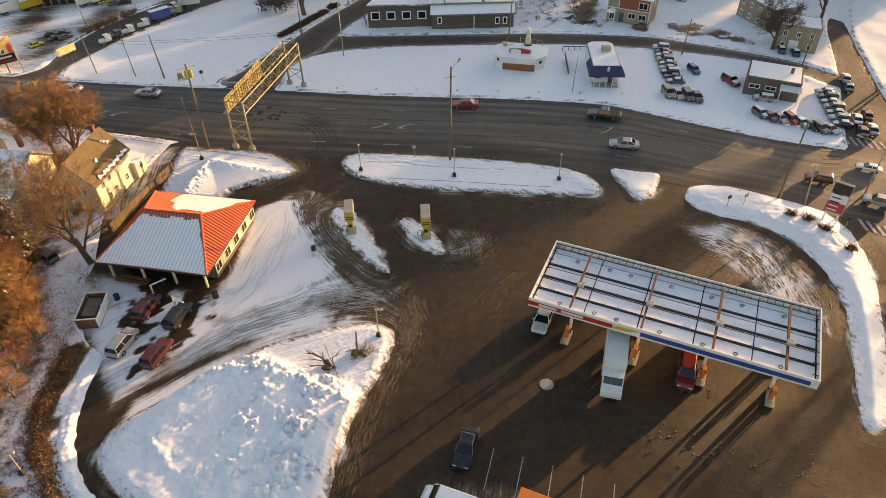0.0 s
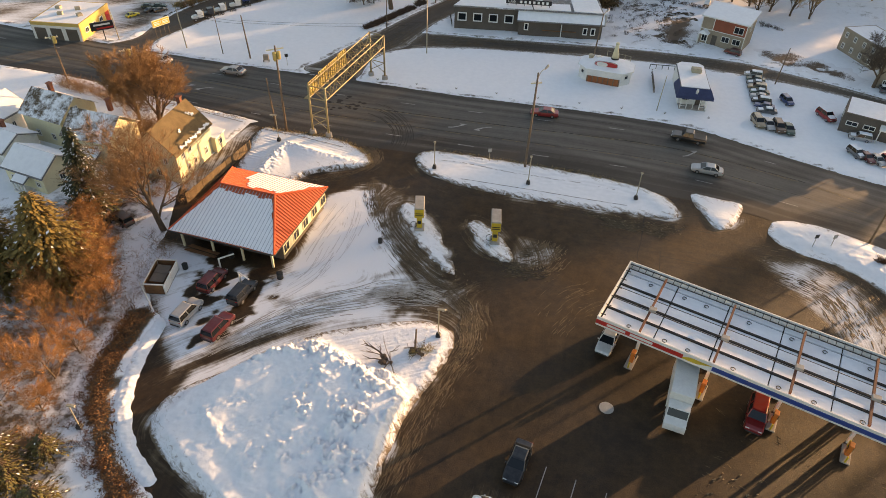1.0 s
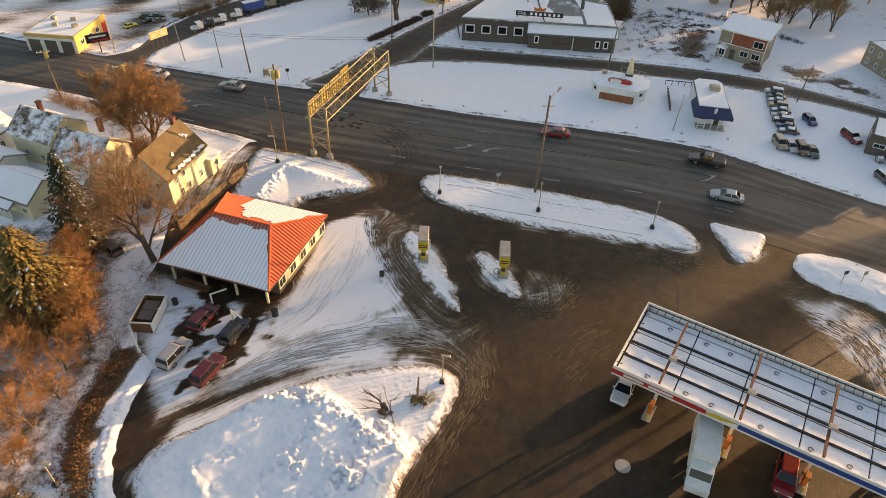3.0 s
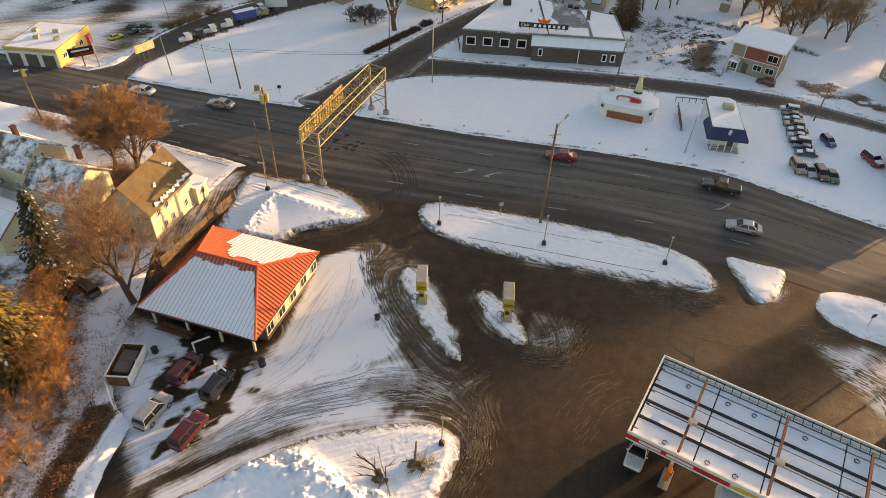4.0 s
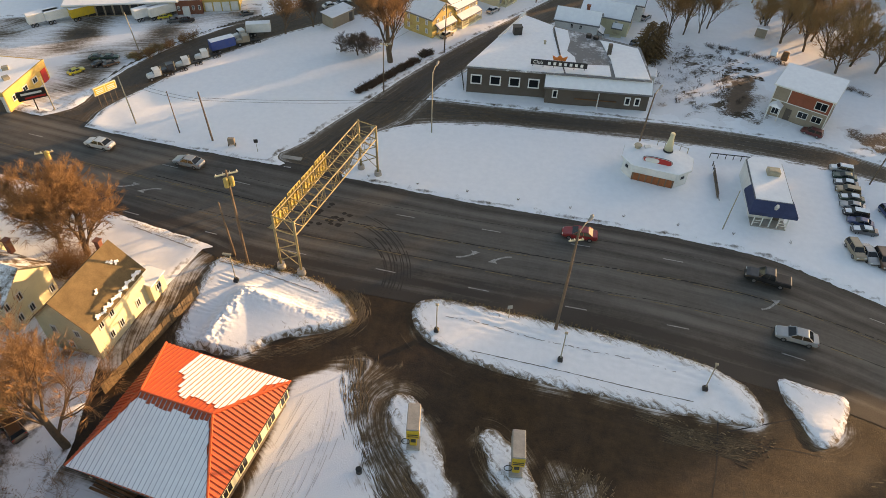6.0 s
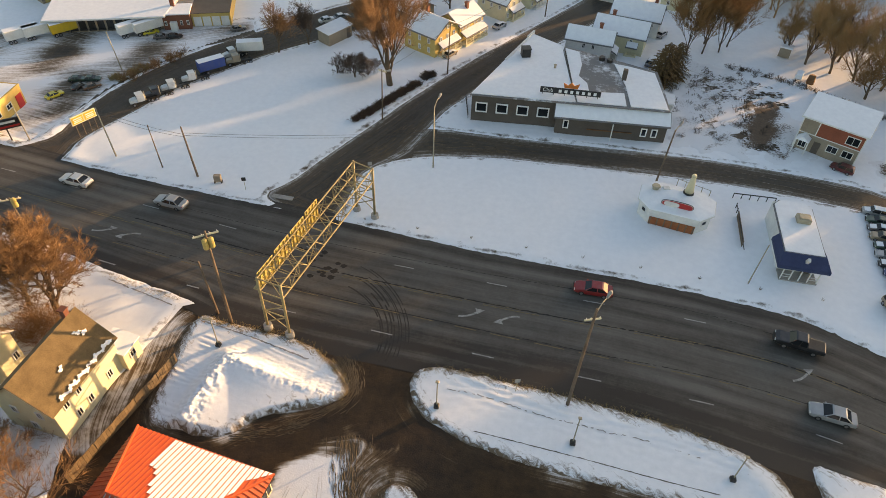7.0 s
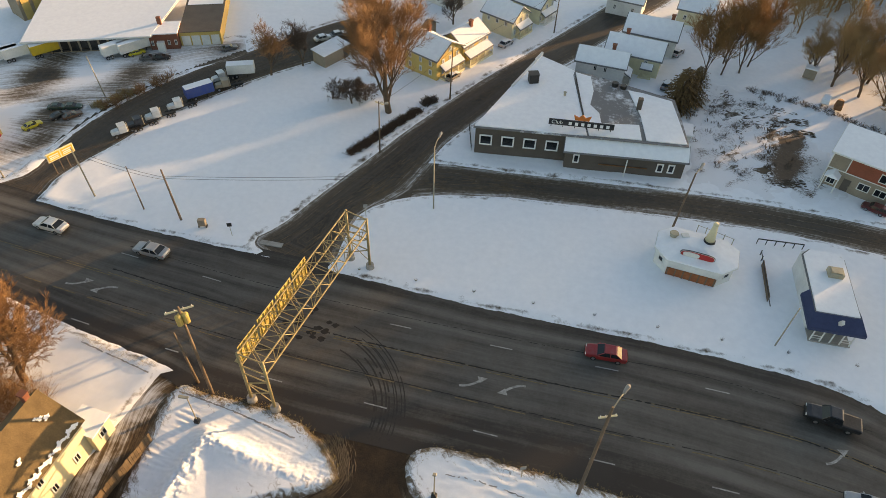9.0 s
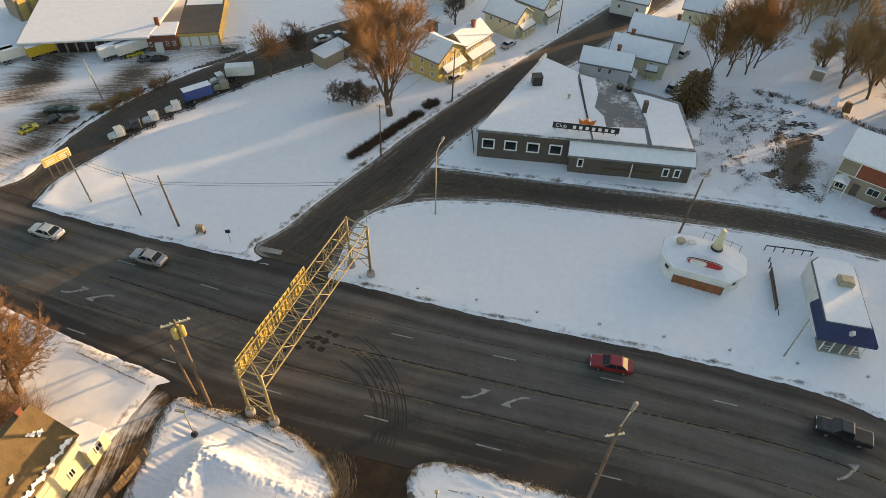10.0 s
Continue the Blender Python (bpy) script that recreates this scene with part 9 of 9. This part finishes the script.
def fallen_branch(x, y, z, sticks, label, material, seed):
    """Dark roots and branches lying on the snow: one part a branch, forked twice."""
    rg = random.Random(seed)
    b = thing("fallen_branch", x, y, z, 0, label, "branch")
    clod = Shape()
    for _ in range(11):
        clod.box((rg.uniform(-0.8, 0.6), rg.uniform(-0.6, 0.5), rg.uniform(0.0, 0.28)), (rg.uniform(0.3, 0.6), rg.uniform(0.2, 0.5), rg.uniform(0.2, 0.4)), rg.uniform(0, 3), 0.08)
    part("root_clod", clod, EARTH, b, "dark frozen root clod")
    for tx, ty, tz, r in sticks:
        tip = Vector((tx, ty, tz))
        foot = Vector((rg.uniform(-0.5, 0.5), rg.uniform(-0.5, 0.5), 0.12))
        bend = tip * 0.5 + Vector((rg.uniform(-0.4, 0.4), rg.uniform(-0.4, 0.4), rg.uniform(0.05, 0.2)))
        segs = [(*foot, *bend, r, r * 0.75), (*bend, *tip, r * 0.75, r * 0.3)]
        for _ in range(4):
            f = bend.lerp(tip, rg.uniform(0, 0.8))
            e = f + Vector((tip.x * 0.3 + rg.uniform(-0.5, 0.5), tip.y * 0.3 + rg.uniform(-0.5, 0.5), rg.uniform(0.0, 0.4)))
            segs.append((*f, *e, r * 0.4, r * 0.15))
        limb = new("limb", finish(tubes(segs, 5), material))
        limb.parent = b
    return b


fallen_branch(-13.9, 46.5, 0.45, [(-3.0, 1.7, 0.3, 0.13), (-2.3, -0.4, 0.2, 0.08), (-2.5, 0.5, 0.5, 0.07), (-0.3, -1.6, 0.1, 0.1), (1.1, -2.0, 0.1, 0.06), (0.7, 1.2, 0.4, 0.06), (-1.2, 1.7, 0.5, 0.05), (-0.9, 2.2, 0.7, 0.04)], "uprooted dark branches lying on the snow heap", TWIG_DARK, 71)
fallen_branch(-11.0, 48.3, 0.4, [(-1.5, -0.2, 0.5, 0.07), (-0.9, -1.2, 0.3, 0.07), (0.9, -0.7, 0.4, 0.06), (1.2, 0.6, 0.5, 0.06), (-0.6, 0.9, 0.8, 0.05), (0.4, -1.4, 0.2, 0.05), (0.5, 0.9, 0.9, 0.05)], "clump of dark dead brush beside a stump post", TWIG_DARK, 72)
brush("scrub", [(-10.2, 48.2, 0.4), (-10.6, 48.7, 0.4), (-11.6, 47.9, 0.4), (-9.9, 48.8, 0.4)], 0.9, "pale dead weeds beside the stump post", STRAW_WEED, 75, 22, "stuff", 0.02)
sp = thing("stump_post", -11.4, 48.9, 0.3, 0, "broken dark timber post in the heap's edge", "post")
part("post", Shape().tube((0, 0, 0), (0.1, 0.1, 2.8), 0.12, 0.09, 7), POLE_WOOD, sp)
for x, y, s in ((-36.8, 59.8, 0.35), (-29.6, 57.2, 0.4), (-19.2, 66.0, 0.3), (-41.5, 56.8, 0.35)):
    b = thing("waste_bin", x, y, 0.1, 0, "small dark round bin in the snow", "bin", "small bins")
    part("drum", Shape().tube((0, 0, 0), (0, 0, s * 2), s, s * 0.95, 12), DARK_METAL, b)
    part("lid", Shape().tube((0, 0, s * 2), (0, 0, s * 2.25), s * 1.05, s * 0.6, 12), RUBBER, b)
boards = thing("stacked_boards", -40.5, 60.4, 0.1, -14, "stack of long boards beside the building", "boards")
for k in range(4):
    part("board", Shape().box((0, -k * 0.35, 0.25 + (k % 2) * 0.12), (4.4, 0.25, 0.06), 0.02 * k), WOOD, boards)
for x, y, t in ((-37.2, 57.4, 40), (-33.9, 55.5, -30)):
    arm = thing("lift_arm", x, y, 0.05, t, "white lift frame standing before the bay", "vehicle lift")
    part("post", Shape().box((0, 0, 0.9), (0.18, 0.18, 1.8)), WHITE, arm)
    part("arm", Shape().box((0.9, 0, 1.75), (2.0, 0.14, 0.14)), WHITE, arm)
hs = thing("garden_shed", 35.0, 172.6, 0.4, -20, "tiny pale shed at the wood's edge", "shed")
part("wall", Shape().box((0, 0, 0.9), (2.0, 1.6, 1.8), 0, 0.03), TAN, hs)
part("roof", Shape().box((0, 0, 1.9), (2.3, 1.9, 0.25), 0, 0.06), SNOW_ROOF, hs)
for x, y, m in ((36.2, 164.6, SNOW_ROOF), (37.9, 163.2, WOOD)):
    b = thing("covered_boat", x, y, 0.3, 70, "small covered trailer load standing in snow", "trailer")
    part("hull", Shape().loft([[(a, -w, 0.4), (a, w, 0.4), (a, w * 0.8, h), (a, -w * 0.8, h)] for a, w, h in ((-1.4, 0.6, 1.2), (0, 0.7, 1.5), (1.4, 0.25, 1.1))]), m, b)
    part("axle", Shape().box((0, 0, 0.2), (1.6, 1.0, 0.3)), DARK_METAL, b)
red_box = thing("orange_awning", 8.8, 29.4, 0, 158, "orange-red shop front roof edge at the stalls", "shop")
part("wall", Shape().box((0, 2.6, 1.4), (7.0, 5.0, 2.8), 0, 0.03), BRICK, red_box)
part("roof_edge", Shape().box((0, 2.6, 3.0), (7.6, 5.6, 0.4), 0, 0.05), ORANGE, red_box)

# tar seams and paving joints on the forecourt
SEAMS = [[(15.4, 78.3), (14.6, 72.9), (13.9, 68.8), (16.4, 66.5)], [(16.9, 71.0), (16.6, 68.5), (16.3, 66.2)], [(16.8, 70.0), (22.4, 69.3), (26.2, 69.2)], [(19.5, 76.2), (22.4, 76.3), (25.2, 76.1)], [(16.0, 77.2), (21.9, 79.6), (26.0, 81.2)]]
for line in SEAMS:
    s = Shape()
    pts = curve(line, False, 6)
    for (ax, ay), (bx, by) in zip(pts[:-1], pts[1:]):
        d = Vector((bx - ax, by - ay, 0)).normalized()
        n = Vector((-d.y, d.x, 0)) * 0.07
        s.add([Vector((ax, ay, 0.006)) - n, Vector((bx, by, 0.006)) - n, Vector((bx, by, 0.006)) + n, Vector((ax, ay, 0.006)) + n], [(0, 1, 2, 3)])
    ob = new("tar_seam", mesh_of(s, TAR))
    tagged(ob, "dark tarred seam in the forecourt asphalt", "seam", kind="structure")

# ridges of frozen slush thrown up by tyres
SLUSH = surface("frozen_slush", (0.028, 0.017, 0.008), (0.17, 0.115, 0.062), 0.75, 0.9, 7.0, 0.02)
GREY_SLUSH = surface("grey_slush", (0.22, 0.185, 0.15), (0.60, 0.57, 0.54), 0.75, 0.9, 7.0, 0.02)


def slush_ridges(label, routes, count, spread, w, h, seed, material, length=(0.4, 1.8), z=0.004):
    """Short low ridges, like dabs of a brush, lying along the routes; lengths in metres."""
    rg = np.random.default_rng(seed)
    verts, faces = [], []
    paths = [resample(curve(r, False, 8), 400) for r in routes]
    steps = [float(np.hypot(*(p[1] - p[0]))) for p in paths]
    clump = rg.uniform(0, 1, 14)
    n = 6
    for _ in range(count):
        k = rg.integers(len(paths))
        span = int(min(rg.uniform(*length) / steps[k], 300)) + 2
        at = rg.random() if rg.random() < 0.5 else clump[rg.integers(14)] + rg.normal(0, 0.03)
        a = int(np.clip(at, 0, 1) * (399 - span))
        q = paths[k][a:a + span][np.linspace(0, span - 1, n).astype(int)]
        d = (q[-1] - q[0]) / (np.hypot(*(q[-1] - q[0])) + 1e-9)
        side = np.array([-d[1], d[0]])
        t = np.linspace(0, 1, n)[:, None]
        q = q + side * (rg.normal(0, spread * 0.6) + rg.normal(0, 0.12) * t) + rg.normal(0, 0.012, (n, 2))
        taper = np.sin(np.pi * np.linspace(0.06, 0.94, n)) ** 0.7 * rg.uniform(0.4, 1.4)
        o = len(verts)
        for i in range(n):
            wd = side * w * taper[i] * rg.uniform(0.7, 1.3)
            verts += [(*(q[i] - wd), z), (*q[i], z + h * taper[i] * rg.uniform(0.6, 1.3)), (*(q[i] + wd), z)]
        for i in range(n - 1):
            b = o + 3 * i
            faces += [(b, b + 3, b + 4, b + 1), (b + 1, b + 4, b + 5, b + 2)]
    me = bpy.data.meshes.new("mesh")
    me.from_pydata(verts, [], faces)
    me.materials.append(material)
    return tagged(new("slush_ridges", me), label, "slush", kind="stuff")


LANE = [(-23.4, 79.5), (-21.8, 74.5), (-18.2, 67.5), (-13.9, 62.2), (-9.6, 59.0), (-6.4, 55.6), (-5.8, 50.9), (-7.5, 45.5), (-9.5, 38.5), (-11.2, 31.0)]
slush_ridges("brown frozen slush ridges along the curving lane", [LANE[:7]], 1300, 1.1, 0.03, 0.02, 201, SLUSH, (0.4, 2.2))
slush_ridges("brown frozen slush ridges along the snow heap", [LANE[4:]], 1000, 1.2, 0.026, 0.02, 202, SLUSH, (0.25, 1.3))
slush_ridges("grey slush ridges crossing the packed snow", [[(-34, 44.6), (-28, 50.6), (-20, 54.8), (-13, 57.4), (-9, 57.8)], [(-18, 57), (-14, 58), (-9, 57)]], 420, 1.6, 0.035, 0.018, 203, GREY_SLUSH, (0.5, 2.4), 0.02)
slush_ridges("brown ridged slush field beside the kiosk island", [[(-2.4, 64.0), (0.6, 65.2), (3.0, 67.4), (4.4, 70.0)], [(-1.6, 67.0), (1.0, 67.8), (2.6, 70.6)], [(-3.2, 63.2), (2.0, 63.8), (4.8, 67.6)]], 300, 0.9, 0.07, 0.05, 204, SLUSH, (0.3, 1.2))
slush_ridges("brown slush ridges along the south side of the island", [[(6.5, 77.6), (13, 76.4), (19.5, 76.0)], [(9, 76.0), (14, 75.2), (18.6, 74.6)]], 300, 0.7, 0.04, 0.026, 205, SLUSH, (0.6, 2.6))
slush_ridges("brown slush ridges round the corner plot", [[(-35.2, 77.2), (-31, 78.6), (-26.6, 81.4), (-24.2, 85.0), (-26.4, 89.4)]], 420, 0.8, 0.04, 0.024, 206, SLUSH, (0.4, 1.8))
slush_ridges("sunlit slush ridges inside the corner verge", [[(29.0, 73.0), (35.0, 72.6), (39.6, 67.6), (41.4, 60.6), (40.6, 52.0)], [(31.0, 69.0), (36.0, 66.0), (37.8, 59.0)]], 420, 1.7, 0.09, 0.022, 207, SLUSH, (0.4, 1.5))
slush_ridges("thin ice ridges on the forecourt east of the canopy", [[(18, 40), (26, 36), (34, 34)], [(20, 47), (28, 41.5), (36, 39)], [(24, 33), (32, 30.5), (38, 31)]], 150, 1.8, 0.035, 0.016, 208, SLUSH, (0.2, 0.7))
slush_ridges("curved tyre tracks of thin slush beside the canopy", [[(2.4, 56.0), (4.8, 60.0), (8.6, 62.6)], [(3.8, 53.6), (6.4, 57.8), (10.2, 60.6)]], 90, 1.3, 0.03, 0.006, 209, SLUSH, (0.4, 2.0))
slush_ridges("grey slush ridges in the mouth of the east street", [[(-42, 112), (-36, 121), (-29, 132), (-20, 146)], [(-36, 112), (-31, 121), (-24, 129), (-12, 131.6)], [(-39, 112), (-33, 122.5), (-26, 131.6), (-6, 132.4)]], 300, 1.6, 0.06, 0.02, 210, SLUSH, (0.5, 3.0), 0.014)
slush_ridges("brown slush ridges by the kiosk island's road side", [[(-8.8, 74), (-8.4, 70), (-6, 66.4), (-3, 64.6)], [(-18.4, 75), (-17.0, 69.6), (-13.6, 64.4), (-9.6, 61.4)]], 160, 0.4, 0.05, 0.035, 211, SLUSH, (0.3, 1.2))
slush_ridges("dark clods and tufts round the bare earth on the slope", [[(24.2, 141.6), (24.4, 146), (25.0, 151), (25.6, 155)], [(25.4, 154.6), (28.6, 157.4), (32.6, 157.6)], [(26.6, 152.6), (29.6, 154.6), (33, 154.6)], [(23, 140.6), (26, 140.6), (29, 141)]], 260, 0.8, 0.12, 0.09, 212, EARTH, (0.4, 1.1), 0.2)
slush_ridges("rows of dark tufts at the top of the slope", [[(16.8, 154), (17.6, 159), (20.6, 165)], [(19.6, 163.6), (24, 161.6), (31, 159.6)], [(18.4, 158.6), (23.6, 157.4), (28.6, 159)], [(20.2, 152), (22.6, 155), (27, 156.6)]], 220, 0.9, 0.07, 0.06, 213, EARTH, (0.3, 0.9), 0.22)
drain = new("drain_slab", mesh_of(Shape().box((-42.4, 113.5, 0.06), (3.0, 0.8, 0.12), radians(-2), 0.02), CONCRETE))
tagged(drain, "pale concrete drain slab at the street corner", "slab", kind="structure")

# edges of the buried sidewalk and joints in the road surface
def seam(name, pts, w, material, label, z, wobble=0.05, seed=1, gaps=0.0):
    rg = np.random.default_rng(seed)
    q = resample(curve(pts, False, 8), int(10 + 3 * math.dist(pts[0], pts[-1])))
    q = q + rg.normal(0, wobble, q.shape)
    d = np.gradient(q, axis=0)
    n = np.stack([-d[:, 1], d[:, 0]], 1) / np.hypot(d[:, 0], d[:, 1])[:, None] * (w * rg.uniform(0.45, 1.25, len(q)))[:, None]
    sh = Shape()
    for k in range(len(q) - 1):
        if rg.random() >= gaps:
            sh.add([(*(q[k] - n[k]), z), (*(q[k + 1] - n[k + 1]), z), (*(q[k + 1] + n[k + 1]), z), (*(q[k] + n[k]), z)], [(0, 1, 2, 3)])
    return tagged(new(name, mesh_of(sh, material)), label, "seam", kind="structure")


seam("road_joint", [(-60, 105.3), (-44, 102.8), (-32.4, 101.3), (-22.8, 100.5), (-13, 99.9), (-3.9, 99.4), (8, 98.9), (19, 98.0), (28, 95.8), (40, 91.4)], 0.09, TAR, "dark broken joint along the turn lane", 0.034, 0.022, 3, 0.1)
seam("road_joint", [(-60, 100.7), (-44, 98.6), (-30, 97.0), (-16, 95.9), (0, 94.9), (14, 94.1), (26, 92.0), (40, 87.0)], 0.05, TAR, "thin dark joint along the turn lane", 0.034, 0.02, 4, 0.1)
seam("road_joint", [(-60, 109.4), (-40, 106.6), (-20, 105.0), (0, 104.2), (14, 103.4), (28, 100.2)], 0.04, TAR, "thin dark joint in the far lane", 0.034, 0.02, 5, 0.1)
WALK_EDGE = surface("sidewalk_edge", (0.13, 0.12, 0.12), (0.42, 0.41, 0.42), 0.9, 1.2, 6.0, 0)
seam("sidewalk_edge", [(-57.4, 94.2), (-52, 92.9), (-47.6, 91.8)], 0.085, WALK_EDGE, "dark trodden sidewalk edge in the snow", 0.215, 0.03, 6)
seam("sidewalk_edge", [(-43.8, 90.4), (-40, 89.8), (-36, 89.0), (-30, 87.6)], 0.085, WALK_EDGE, "dark trodden sidewalk edge in the snow", 0.2, 0.03, 7)

# straw-coloured grass along the kerbs
STRAW = surface("winter_straw", (0.20, 0.145, 0.06), (0.44, 0.33, 0.15), 0.9, 1.5, 7.0, 0)
brush("dead_grass", row([(-17.6, 87.2), (-15.4, 89.2), (-6, 88.7), (2, 87.9), (9, 86.9), (16, 84.6)], 150, 0.28, 31, 0.06), 0.30, "fringe of dead grass along the island's road kerb", STRAW, 32, 9, "stuff", 0.012)
brush("dead_grass", row([(-44, 90.6), (-40.6, 90.6), (-33, 90.0), (-28.4, 88.2), (-25.2, 85.2), (-25.4, 83.4)], 150, 0.35, 33, 0.06), 0.36, "fringe of dead grass round the corner plot", STRAW, 34, 9, "stuff", 0.012)
brush("dead_grass", row([(-58, 95.0), (-53, 93.8), (-48, 92.9)], 60, 0.3, 37, 0.16), 0.26, "thin dead grass along the snowy sidewalk", STRAW, 38, 7, "stuff", 0.01)
brush("dead_grass", row([(-81.6, 136.6), (-79.6, 139.4), (-77.4, 142.4)], 40, 0.9, 35, 0.06), 0.9, "tussocks of dead grass between yard and street", STRAW, 36, 22, "stuff", 0.02)
GROOVE = surface("sidewalk_groove", (0.06, 0.055, 0.05), (0.16, 0.15, 0.14), 0.9, 1.2, 6.0, 0)
seam("sidewalk_edge", [(-10.9, 82.4), (-6.0, 82.0), (0.8, 81.4), (7.4, 80.7), (13.1, 80.2)], 0.055, GROOVE, "dark groove along the sidewalk edge in the island snow", 0.188, 0.012, 8)
seam("sidewalk_edge", [(-14.4, 86.8), (-10.0, 86.6), (-4.6, 85.6), (1.4, 85.0), (6.1, 84.7), (11.5, 83.8)], 0.06, WALK_EDGE, "faint broken sidewalk edge in the island snow", 0.205, 0.05, 9, 0.35)
